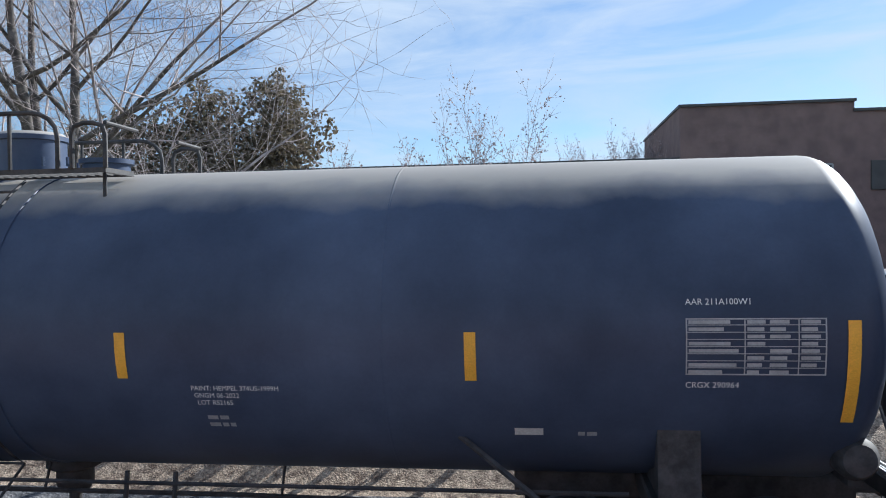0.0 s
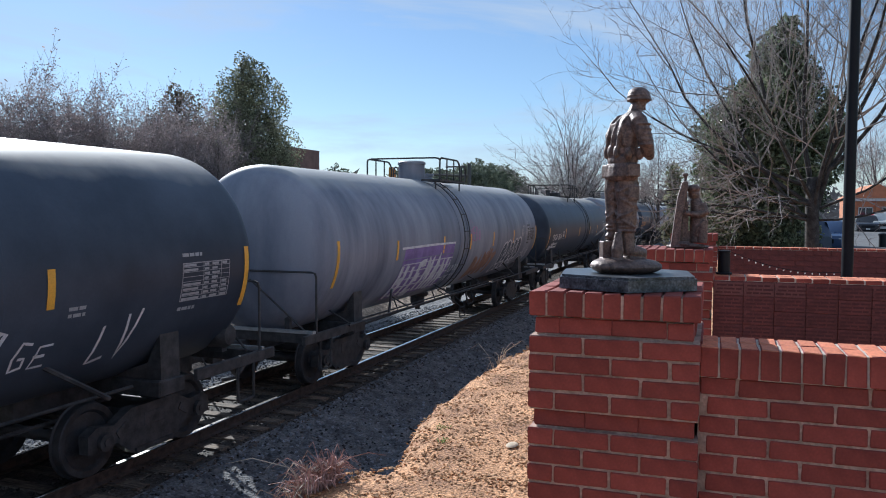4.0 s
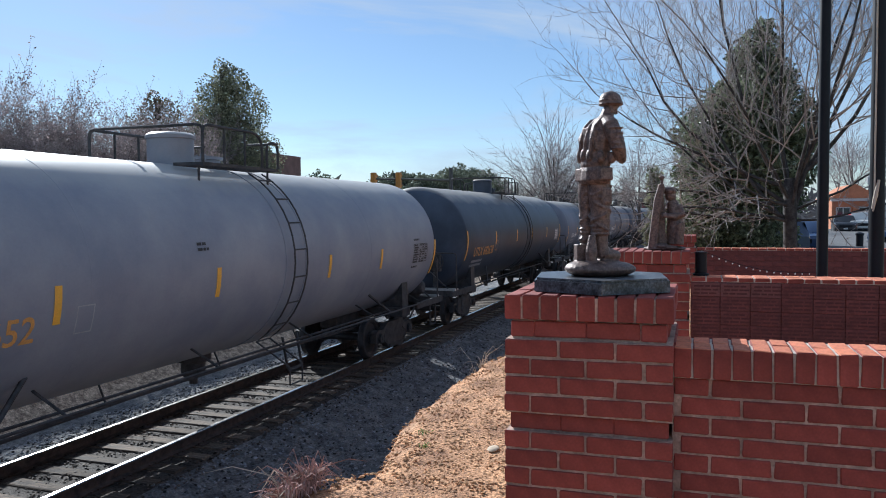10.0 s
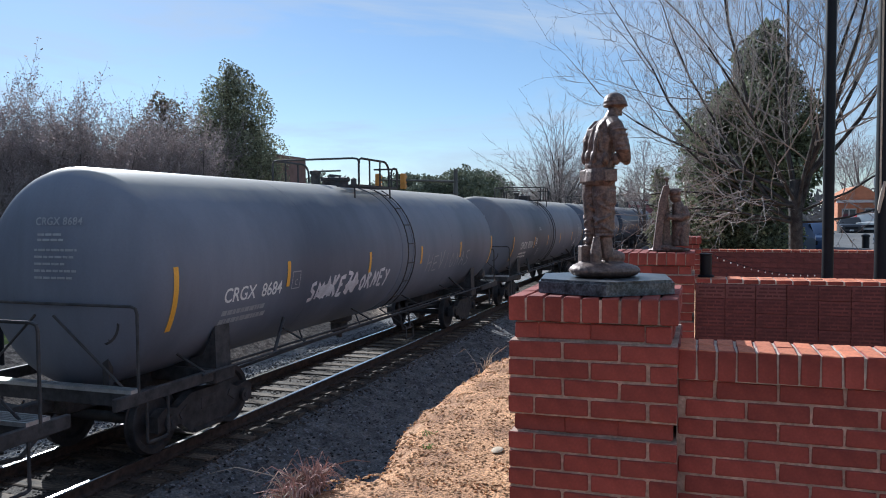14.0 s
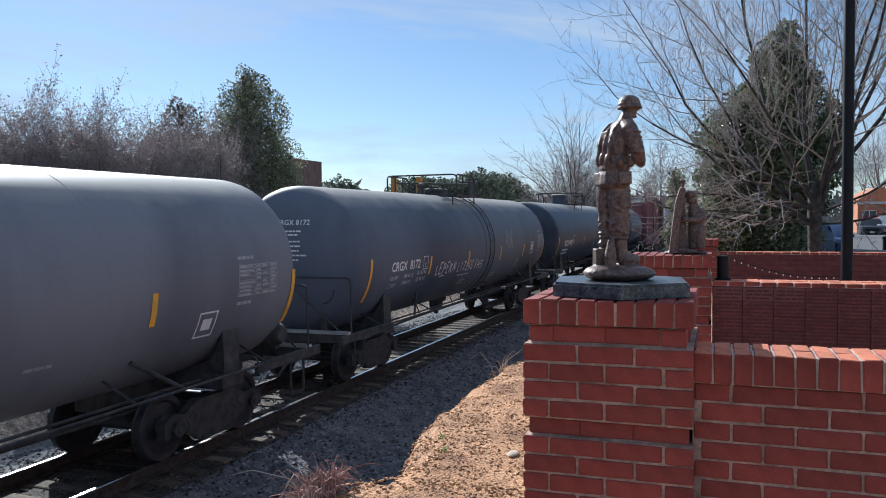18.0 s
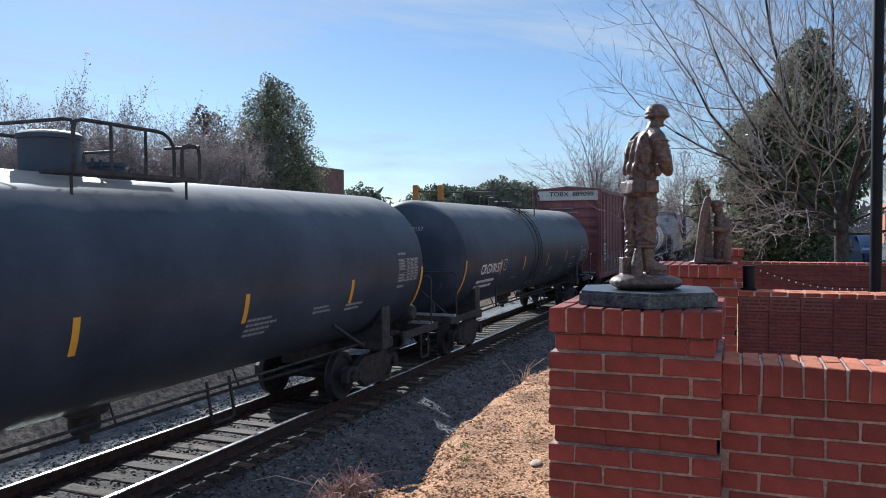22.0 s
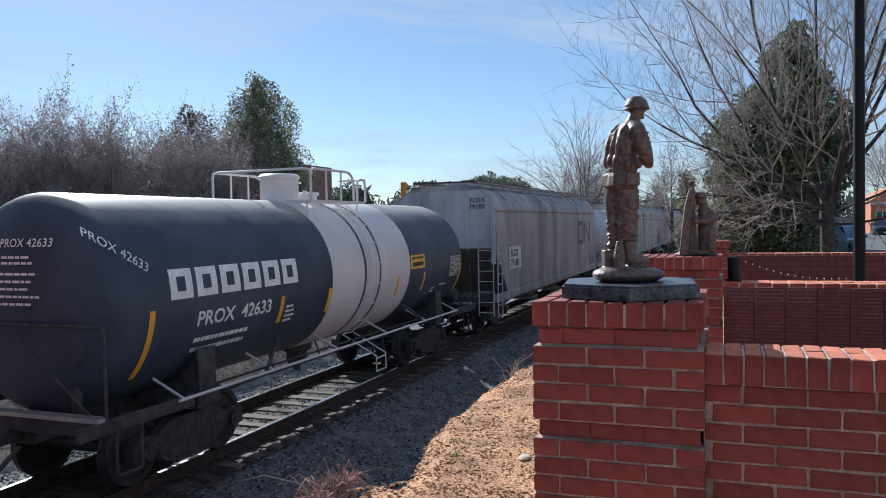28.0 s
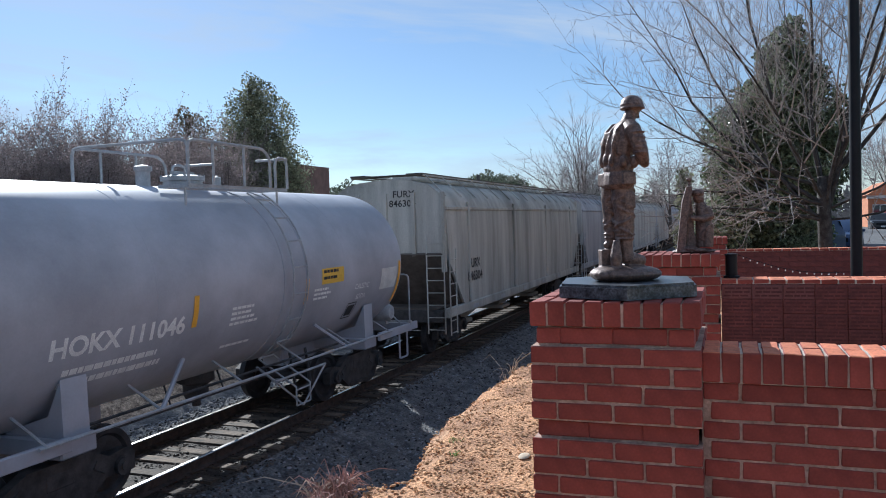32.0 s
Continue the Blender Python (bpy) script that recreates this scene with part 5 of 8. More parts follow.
def build_boxcar(x0=216.68):
    car = thing("boxcar", "oxide-red steel boxcar with ribbed sides and painted graffiti along its foot", "boxcar", (x0, TRACK_Y, 0), group="train")
    put(car, x0)
    L, W, z0, z1 = 9.37, 1.56, 1.0, 5.0
    body = Shape().box((0, 0, (z0 + z1) / 2), (2 * L, 2 * W, z1 - z0))
    part("body", body, M_BOX, car)
    roof = Shape().prism([(-W - 0.06, z1), (W + 0.06, z1), (W + 0.06, z1 + 0.06), (0, z1 + 0.2), (-W - 0.06, z1 + 0.06)], -L - 0.03, L + 0.03, "x")
    for i in range(16):
        u = -L + 0.6 + i * (2 * L - 1.2) / 15
        roof.prism([(-W - 0.05, z1 + 0.08), (0, z1 + 0.235), (W + 0.05, z1 + 0.08), (W + 0.05, z1 + 0.06), (0, z1 + 0.19), (-W - 0.05, z1 + 0.06)], u - 0.04, u + 0.04, "x")
    part("roof", roof, M_BOX, car)
    for u in [-L + 0.05, *[-L + 0.66 + i * 0.935 for i in range(20)], L - 0.05]:
        if -2.65 < u < 2.25:
            continue
        for q in (-1, 1):
            part("side_post", Shape().prism([(u - 0.085, q * W), (u + 0.085, q * W), (u + 0.05, q * (W + 0.07)), (u - 0.05, q * (W + 0.07))], z0 + 0.12, z1 - 0.05, "z"), M_BOX, car)
    for q in (-1, 1):
        sill = Shape().cbox((0, q * (W - 0.03), z0 - 0.04), (2 * L, 0.14, 0.2), 0.02)
        sill.prism([(-5.0, z0 - 0.1), (5.0, z0 - 0.1), (4.5, z0 - 0.36), (-4.5, z0 - 0.36)], q * W - 0.05, q * W + 0.05, "y")
        sill.cbox((0, q * (W + 0.03), z1 - 0.06), (2 * L, 0.1, 0.14), 0.02)
        part("side_sill", sill, M_BOX, car)
        for s in (-1, 1):
            d = Shape().cbox((s * 1.18 - 0.2, q * (W + 0.06), (z0 + z1) / 2), (2.32, 0.09, z1 - z0 - 0.34), 0.02)
            for w in (1.5, 2.35, 3.2, 4.05):
                d.cbox((s * 1.18 - 0.2, q * (W + 0.11), w), (2.2, 0.05, 0.10), 0.015)
            for u in (0.25, 1.85):
                d.tube([(s * u, q * (W + 0.15), z0 + 0.2), (s * u, q * (W + 0.15), z1 - 0.25)], 0.028, 8)
            door = part("door", d, M_BOX, car, "plug door with locking bars")
            part("door_handle", Shape().box((s * 0.5, q * (W + 0.17), 2.0), (0.5, 0.03, 0.06)).lathe([(0.16, -0.02), (0.16, 0.02)], "y", 16, (s * 1.05, q * (W + 0.17), 2.2)), M_STEEL_DARK, door)
    for s in (-1, 1):
        for i in range(8):
            w = z0 + 0.36 + i * 0.42
            e = Shape().prism([(-W + 0.1, w - 0.12), (W - 0.1, w - 0.12), (W - 0.1, w + 0.12), (-W + 0.1, w + 0.12)], s * L, s * (L + 0.075), "x")
            part("end_rib", e, M_BOX, car)
        for q in (-1, 1):
            part("corner_post", Shape().box((s * (L + 0.04), q * (W - 0.04), (z0 + z1) / 2), (0.1, 0.1, z1 - z0)), M_BOX, car)
        for q in (-1, 1):
            for i in range(9):
                w = 0.65 + i * 0.3
                part("grab_iron", Shape().tube([(s * (L - 0.08), q * (W + 0.1), w), (s * (L - 0.5), q * (W + 0.1), w)], 0.013, 6), M_BOX, car)
                part("grab_iron", Shape().tube([(s * (L + 0.14), q * (W - 0.1), w), (s * (L + 0.14), q * (W - 0.5), w)], 0.013, 6), M_BOX, car)
        for y in (-1.2, -0.3):
            part("end_railing", Shape().tube(bent([(s * (L + 0.45), y, 1.2), (s * (L + 0.45), y, 2.05), (s * (L + 0.1), y, 2.05)]), 0.02, 8), M_STEEL_GREY, car)
        grated(car, "crossover_platform", *sorted((s * (L + 0.05), s * (L + 0.55))), -1.4, 1.4, 1.18)
        part("coupler", COUPLER, None, car, at=pose(s * (L + 0.05), 0, 0, 0, 0, 0 if s > 0 else 180))
        add_truck(car, s * 7.0)
    part("centre_sill", Shape().cbox((0, 0, 0.86), (2 * L, 0.4, 0.3), 0.02).cbox((-7.0, 0, 0.98), (0.5, 2.6, 0.2), 0.02).cbox((7.0, 0, 0.98), (0.5, 2.6, 0.2), 0.02), M_STEEL_DARK, car)
    # end sign and lettering (end towards the camera is -x)
    sg = Shape().box((-L - 0.085, -0.06, 4.765), (0.02, 2.86, 0.44))
    part("end_sign", sg, M_PLATE, car, "white name board across the end")
    vs, fs, wd = text_mesh("TOBX  889098", 0.2, 1.0, 0.006)
    lt = Shape().add([(-L - 0.1, 0.80 - x * 2.1 / wd, 4.74 + y) for x, y, z in vs], fs)
    part("end_lettering", lt, M_BLACKPAINT, car, "black reporting marks", smooth=0)
    ln = Shape()
    g = random.Random(4)
    for w, a, b in ((4.16, 0.75, -0.35), (3.98, 0.7, -0.45), (3.56, 0.9, -0.4), (3.0, 0.6, -0.15), (2.45, 0.7, -0.2)):
        y = a
        while y > b:
            k = g.uniform(0.06, 0.14)
            ln.box((-L - 0.09, y - k / 2, w), (0.012, k, 0.05))
            y -= k + 0.03
    part("end_notices", ln, M_DULLWHITE, car, smooth=0)
    sk = Skin(None, 0, -W - 0.02)
    sk.rect(-L + 0.77, 2.13, 0.86, 0.38).rect(-L + 0.77, 1.68, 0.86, 0.38)
    sk.done("mark_plates", M_PLATE, car, "white patches behind the marks")
    sk = Skin(None, 0, -W - 0.026)
    sk.fit("TOBX", -L + 0.81, 2.21, 0.22, 0.78, 0.008).fit("8890", -L + 0.81, 1.76, 0.22, 0.78, 0.008)
    sk.done("side_lettering", M_BLACKPAINT, car, "black reporting marks")
    Skin(None, 0, -W - 0.02).fit("98", -L + 1.85, 1.76, 0.22, 0.42, 0.008).done("side_lettering", M_DULLWHITE, car, "faded pale numerals")
    sk = Skin(None, 0, -W - 0.02).bars(-L + 0.8, 1.5, 0.7, 2, 0.14, 0.05, 3).bars(2.6, 4.15, 0.5, 3, 0.1, 0.05, 4).bars(L - 2.4, 2.1, 0.9, 7, 0.12, 0.05, 6)
    sk.done("data_lines", M_DULLWHITE, car)
    for u in (-L + 0.16, L - 0.14):
        Skin(None, 0, -W - 0.075).rect(u - 0.05, 1.15, 0.1, 0.75).done("reflective_strip", M_STRIP, car, "yellow reflective tape")
    for u in (-5.2, -2.3, 2.4, 4.6, 6.6):
        Skin(None, 0, -W - 0.022).rect(u - 0.05, 1.2, 0.1, 0.42).done("reflective_strip", M_STRIP, car, "yellow reflective tape")
    # painted foot: teal with drops on the rear half, outlines on the front half
    sk = Skin(None, 0, -W, 0.01)
    for i in range(26):
        u = 0.5 + i * 0.34
        sk.rect(u, 1.0, 0.36, 0.5 + 0.2 * math.sin(i * 0.9) + 0.1 * math.sin(i * 2.3) + 0.035 * i)
    sk.done("graffiti", M_GRAF_T, car, "teal sprayed band")
    sk = Skin(None, 0, -W, 0.014)
    for i in range(15):
        sk.blob(1.0 + i * 0.56, 1.35 + 0.16 * math.sin(i * 1.9), 0.28, 0.5, 0, 12, i, 0.2)
    sk.done("graffiti", M_GRAF_O, car, "orange sprayed drops")
    sk = Skin(None, 0, -W, 0.012)
    for i in range(15):
        sk.blob(-L + 1.6 + i * 0.42, 1.48 + 0.14 * math.sin(i * 2.1), 0.62, 0.95 + 0.15 * math.sin(i * 1.3), 0.0005 * i, 14, i + 40, 0.25)
    sk.done("graffiti", M_GRAF_FADED, car, "faded buff sprayed shapes")
    Skin(None, 0, -W, 0.022).glyphs("OGANESO", -L + 2.2, 1.15, 4.6, 0.85, 0.07, 71, 0.003).done("graffiti", M_BLACKPAINT, car, "black sprayed outlines")
    Skin(None, 0, -W, 0.028).glyphs("OGANESO", -L + 2.28, 1.17, 4.6, 0.85, 0.03, 71, 0.003).glyphs("SOL", -L + 1.0, 2.7, 0.5, 0.5, 0.02, 75).done("graffiti", M_GRAF_W, car, "thin white sprayed outlines")
    Skin(None, 0, -W, 0.026).blob(-4.0, 1.75, 0.3, 0.4, 0.004, 12, 3, 0.2).blob(-4.7, 1.3, 0.24, 0.3, 0.004, 12, 4, 0.2).done("graffiti", M_YPLATE, car, "yellow sprayed spots")
    sk = Skin(None, 0, -W - 0.10, 0.02).glyphs("KAR", -1.9, 2.7, 0.9, 0.5, 0.03, 72).glyphs("VI", -1.5, 2.25, 0.5, 0.4, 0.025, 73).glyphs("OS", 0.6, 2.4, 0.5, 0.5, 0.025, 74)
    sk.done("graffiti", M_GRAF_W, car, "white sprayed tag")


def build_hopper(x0, half, label, paint, endpaint, ribs=0, tall=0.0, name_words=None, plate=True, far=False):
    """A covered hopper with bulging sides, sloped ends and a roof walk."""
    car = thing("covered_hopper", label, "hopper car", (x0, TRACK_Y, 0), group="train")
    put(car, x0)
    W, z0, z1 = 1.58, 1.1, 4.15 + tall
    sec = [(-0.62 * W, z0), (-0.9 * W, z0 + 0.02), (-W, z0 + 0.12), (-W - 0.015, z0 + 0.9), (-W - 0.02, z0 + 1.9), (-W, z1 - 0.5), (-W * 0.98, z1 - 0.36), (-W * 0.9, z1 - 0.12), (-W * 0.74, z1 + 0.08), (-W * 0.45, z1 + 0.2), (0, z1 + 0.25)]
    sec = sec + [(-y, z) for y, z in sec[-2::-1]]
    inset = 1.35
    part("body", Shape().prism(sec, -half + inset, half - inset, "x"), paint, car, smooth=28)
    # end bays: side sheets carried past the slope sheet
    for s in (-1, 1):
        a, b = sorted((s * (half - inset), s * (half - 0.08)))
        up = [(y, z) for y, z in sec if z > z0 + 1.35]
        part("end_bay", Shape().prism(up, a, b, "x"), paint, car, smooth=28)
        for q in (-1, 1):
            gus = Shape().prism([(s * (half - inset), z0 + 0.05), (s * (half - inset), z0 + 1.95), (s * (half - 0.1), z0 + 1.95), (s * (half - 0.1), z0 + 1.3), (s * (half - 0.3), z0 + 1.1), (s * (half - inset + 0.1), z0 + 0.05)], q * W - 0.03, q * W + 0.03, "y")
            part("gusset", gus, paint, car)
    if not far:
        for s in (-1, 1):
            ep = Shape().prism([(-1.5, z0 + 1.38), (1.5, z0 + 1.38), (1.46, z1 - 0.2), (1.1, z1 + 0.08), (-1.1, z1 + 0.08), (-1.46, z1 - 0.2)], s * (half - 0.08), s * (half - 0.05), "x")
            part("end_sheet", ep, endpaint, car)
            for y in (-0.75, 0.0, 0.75):
                part("end_post", Shape().box((s * (half - 0.02), y, (z0 + z1) / 2 + 0.65), (0.08, 0.1, z1 - z0 - 1.5)), endpaint, car)
            # sloping sheet in the same dark brown as the roof walks
            part("slope_sheet", Shape().box((s * (half - 0.62), 0, z0 + 0.72), (0.05, 3.0, 1.95), 0, s * 0.72), M_ROOFWALK, car, "dark brown sloping sheet")
    for q in (-1, 1):
        part("top_chord", Shape().cbox((0, q * W * 0.995, z1 - 0.5), (2 * half - 0.1, 0.09, 0.1), 0.02), paint, car)
        part("side_sill", Shape().cbox((0, q * (W - 0.02), z0), (2 * half - 0.1, 0.12, 0.24), 0.02), paint, car)
        part("walk_rail", Shape().box((0, q * 0.55, z1 + 0.36), (2 * half - 0.3, 0.03, 0.04)), paint, car)
        part("walk_rail", Shape().box((0, q * 0.98, z1 + 0.33), (2 * half - 0.3, 0.03, 0.04)), paint, car)
    n = 14
    for i in range(n + 1):
        u = -half + 0.3 + i * (2 * half - 0.6) / n
        for q in (-1, 1):
            part("bracket", Shape().tube([(u, q * 0.98, z1 + 0.34), (u, q * (W - 0.06), z1 - 0.2)], 0.018, 5), paint, car)
    for q in (-1, 1):
        part("roof_walk", Shape().box((0, q * 0.77, z1 + 0.37), (2 * half - 0.2, 0.42, 0.025)), M_ROOFWALK, car, "rusty steel roof walk")
        part("end_walk", Shape().box((q * (half - 0.35), 0, z1 + 0.345), (0.6, 1.9, 0.02)), M_ROOFWALK, car)
    ht = Shape().cbox((0, 0, z1 + 0.31), (2 * half - 2.2, 0.62, 0.14), 0.04)
    part("roof_hatch", ht, paint, car)
    if ribs:
        for i in range(ribs):
            u = -half + inset + 0.3 + i * (2 * half - 2 * inset - 0.6) / (ribs - 1)
            for q in (-1, 1):
                rb = Shape().cbox((u, q * (W + 0.025), (z0 + z1) / 2 - 0.1), (0.09, 0.07, z1 - z0 - 0.45), 0.02)
                part("side_rib", rb, paint, car)
    for s in (-1, 1):
        for q in (-1, 1):
            ld = Shape()
            for u in (half - 0.12, half - 0.56):
                ld.tube([(s * u, q * (W + 0.04), 0.55), (s * u, q * (W + 0.04), z0 + 1.55)], 0.018, 6)
            for i in range(7):
                ld.tube([(s * (half - 0.12), q * (W + 0.04), 0.6 + i * 0.3), (s * (half - 0.56), q * (W + 0.04), 0.6 + i * 0.3)], 0.014, 6)
            part("ladder", ld, endpaint, car)
            ld = Shape()
            for y in (W - 0.05, W - 0.5):
                ld.tube([(s * (half + 0.02), q * y, 0.6), (s * (half + 0.02), q * y, 3.0)], 0.018, 6)
            for i in range(8):
                ld.tube([(s * (half + 0.02), q * (W - 0.05), 0.7 + i * 0.3), (s * (half + 0.02), q * (W - 0.5), 0.7 + i * 0.3)], 0.013, 6)
            part("end_ladder", ld, endpaint, car)
            part("corner_post", Shape().cbox((s * (half - 0.03), q * (W - 0.06), (z0 + z1) / 2 + 0.45), (0.1, 0.12, z1 - z0 - 1.1), 0.015), endpaint, car)
        part("end_sill", Shape().cbox((s * (half - 0.1), 0, 1.02), (0.2, 2.9, 0.3), 0.02), M_STEEL_DARK, car)
        part("draft_sill", Shape().cbox((s * (half - 1.5), 0, 0.9), (3.0, 0.42, 0.34), 0.02), M_STEEL_DARK, car)
        part("end_deck", Shape().box((s * (half - 0.5), 0, 1.2), (0.9, 2.6, 0.04)), M_ROOFWALK, car)
        part("coupler", COUPLER, None, car, at=pose(s * (half - 0.05), 0, 0, 0, 0, 0 if s > 0 else 180))
        add_truck(car, s * (half - 1.75))
    for u in (-half * 0.5, 0.0, half * 0.5):
        vs = [(u - 1.5, -1.1, z0), (u + 1.5, -1.1, z0), (u + 1.5, 1.1, z0), (u - 1.5, 1.1, z0), (u - 0.4, -0.45, 0.42), (u + 0.4, -0.45, 0.42), (u + 0.4, 0.45, 0.42), (u - 0.4, 0.45, 0.42)]
        hp = Shape().add(vs, [(0, 1, 5, 4), (1, 2, 6, 5), (2, 3, 7, 6), (3, 0, 4, 7), (4, 5, 6, 7), (0, 3, 2, 1)])
        chute = part("outlet_chute", hp, paint, car)
        part("outlet_gate", Shape().cbox((u, 0, 0.38), (0.9, 1.3, 0.12), 0.02), paint, chute)
    for i, u in enumerate(np.linspace(-half + 1.8, half - 1.8, 6)):
        Skin(None, 0, -W - 0.05).rect(u, z0 - 0.06, 0.42, 0.1).done("reflective_strip", M_DULLWHITE, car, "grimy reflective tape")
    return car, W, z0, z1


def build_hoppers():
    half = 8.17
    car, W, z0, z1 = build_hopper(250.67, half, "weathered brown-grey covered hopper with a white number panel", M_HOP_A, M_HOP_END, tall=0.02)
    Skin(None, 0, -W - 0.022).rect(-half + 1.40, 1.87, 1.29, 0.68).done("number_panel", M_PLATE, car, "white panel with black marks")
    Skin(None, 0, -W - 0.03).fit("FLOX", -half + 1.53, 2.25, 0.22, 0.84, 0.005).fit("79180", -half + 1.49, 1.95, 0.21, 0.98, 0.005).done("side_lettering", M_BLACKPAINT, car, "black reporting marks")
    M_EMB = mat("faded_dark_emblem_paint", (0.10, 0.088, 0.08), 0.65, 0, 0.3, 1.5, 0.1, 35)
    sk = Skin(None, 0, -W - 0.022)
    sk.outline(3.95, 2.29, 1.1, 1.0, 0.17).rect(5.3, 2.36, 0.17, 0.9).rect(6.55, 2.36, 0.17, 0.94).stroke([(5.5, 3.2), (6.5, 2.36)], 0.17)
    sk.done("company_emblem", M_EMB, car, "faded dark block emblem")
    sk = Skin(None, 0, -W - 0.022).bars(half - 1.9, 1.75, 0.35, 3, 0.1, 0.06, 2).outline(-half + 4.2, 2.2, 0.28, 0.34, 0.012)
    sk.done("data_lines", M_EMB, car)
    vs, fs, wd = text_mesh("FLOX", 0.13, 1.05, 0.004)
    v2, f2, wd = text_mesh("79180", 0.13, 1.05, 0.004)
    lt = Shape().add([(-half + 0.04, -0.82 - x, 3.9 + y) for x, y, z in vs], fs).add([(-half + 0.04, -0.8 - x, 3.71 + y) for x, y, z in v2], f2)
    part("end_lettering", lt, M_BLACKPAINT, car, smooth=0)
    # next hoppers
    x = 273.4 + half
    for i in range(6):
        paint = (M_HOP_B, M_HOP_A, M_HOP_B, M_HOP_B, M_HOP_A, M_HOP_B)[i]
        car, W, z0, z1 = build_hopper(x, half, "weathered pale-grey covered hopper with rust-streaked sides" if paint is M_HOP_B else "weathered brown-grey covered hopper", paint, M_HOP_END if i != 0 else M_HOP_B, ribs=4 if i == 0 else 0, far=i > 2)
        if i == 0:
            Skin(None, 0, -W - 0.022).fit("FURX", -half + 1.6, 2.1, 0.24, 0.95, 0.006).fit("846304", -half + 1.5, 1.76, 0.24, 1.2, 0.006).done("side_lettering", M_BLACKPAINT, car, "black reporting marks")
            vs, fs, wd = text_mesh("FURX", 0.16, 1.05, 0.004)
            v2, f2, wd = text_mesh("846304", 0.16, 1.05, 0.004)
            lt = Shape().add([(-half + 0.04, -0.2 - x2, 3.95 + y) for x2, y, z in vs], fs).add([(-half + 0.04, -0.1 - x2, 3.72 + y) for x2, y, z in v2], f2)
            part("end_lettering", lt, M_BLACKPAINT, car, smooth=0)
        x += 2 * half + 1.15


build_boxcar()
build_hoppers()

# ---- brick walls, pillars and statues ----
M_BRICK = mat("red_brick", (0.235, 0.046, 0.035), 0.85, 0, 0.13, 9, 0.4, 110, 0.002, 0.1, col2=(0.275, 0.06, 0.045), objr=0.2)
M_MORTAR = mat("pale_mortar", (0.38, 0.265, 0.21), 0.95, 0, 0.35, 9, 0.6, 80, 0.003, 0.25)
# maroon brick for memorial and rear walls, their deep shade put into the colour
M_PAVER = mat("shade_darkened_maroon_brick", (0.13, 0.038, 0.036), 0.85, 0, 0.16, 10, 0.4, 90, 0.003, 0.16, col2=(0.15, 0.045, 0.042), objr=0.12)
M_PAVER_PALE = mat("pale_engraved_brick", (0.17, 0.065, 0.062), 0.85, 0, 0.12, 10, 0.4, 90, 0.003, 0.16)
M_JOINT = mat("pale_coping_mortar", (0.5, 0.43, 0.36), 0.95, 0, 0.2, 9, 0.5, 80, 0.003, 0.2)
M_COPE = mat("sunlit_weathered_coping_brick", (0.56, 0.17, 0.082), 0.8, 0, 0.16, 14, 0.5, 90, 0.003, 0.16, col2=(0.64, 0.215, 0.11), objr=0.12)
M_ENGRAVE = mat("engraved_letters", (0.092, 0.029, 0.028), 0.9, 0, 0.15, 9, 0.3, 60)
M_GRANITE = mat("black_granite", (0.035, 0.041, 0.052), 0.34, 0, 0.45, 30, 0.12, 120, 0.001, 0.5, col2=(0.075, 0.082, 0.095))
M_BRONZE = mat("weathered_bronze", (0.108, 0.070, 0.060), 0.5, 0.25, 0.22, 45, 0.7, 130, 0.003, 0.3, col2=(0.165, 0.112, 0.094))
M_POLE = mat("black_powder_coat", (0.010, 0.011, 0.015), 0.45, 0, 0.15, 6, 0.05, 60, spec=0.2)
M_ROPE = mat("white_rope", (0.45, 0.40, 0.33), 0.85, 0, 0.15, 20, 0.4, 120)
BH, BJ, BL = 0.0577, 0.010, 0.2008      # brick height, joint, module length of a stretcher
COURSE = 0.0677


def worn_brick(sx, sy, sz, seed, material=None):
    """A brick with chipped, uneven edges; x is into the wall."""
    g = random.Random(seed)
    s = Shape().cbox((0, 0, 0), (sx, sy, sz), 0.0035)
    s.v = [(x + g.uniform(-0.0012, 0.0012), y + g.uniform(-0.002, 0.002), z + g.uniform(-0.0016, 0.0016)) for x, y, z in s.v]
    # paler top faces on coping bricks: weathering plus sunlight put into the colour
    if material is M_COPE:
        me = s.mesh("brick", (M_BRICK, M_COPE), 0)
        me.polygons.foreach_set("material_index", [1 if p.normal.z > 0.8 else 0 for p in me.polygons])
        return me
    return s.mesh("brick", (material or M_BRICK,), 0)


BR = {}


def brick(parent, at, size, kind, material=None):
    """One brick; alike bricks share four meshes."""
    k = (kind, rnd.randrange(4))
    if k not in BR:
        BR[k] = worn_brick(*size, len(BR), material)
    return part("brick", BR[k], None, parent, at=pose(at[0] + rnd.uniform(-0.0012, 0.0012), at[1], at[2] + rnd.uniform(-0.0012, 0.0012), rnd.uniform(-0.3, 0.3), 0, rnd.uniform(-0.35, 0.35)))


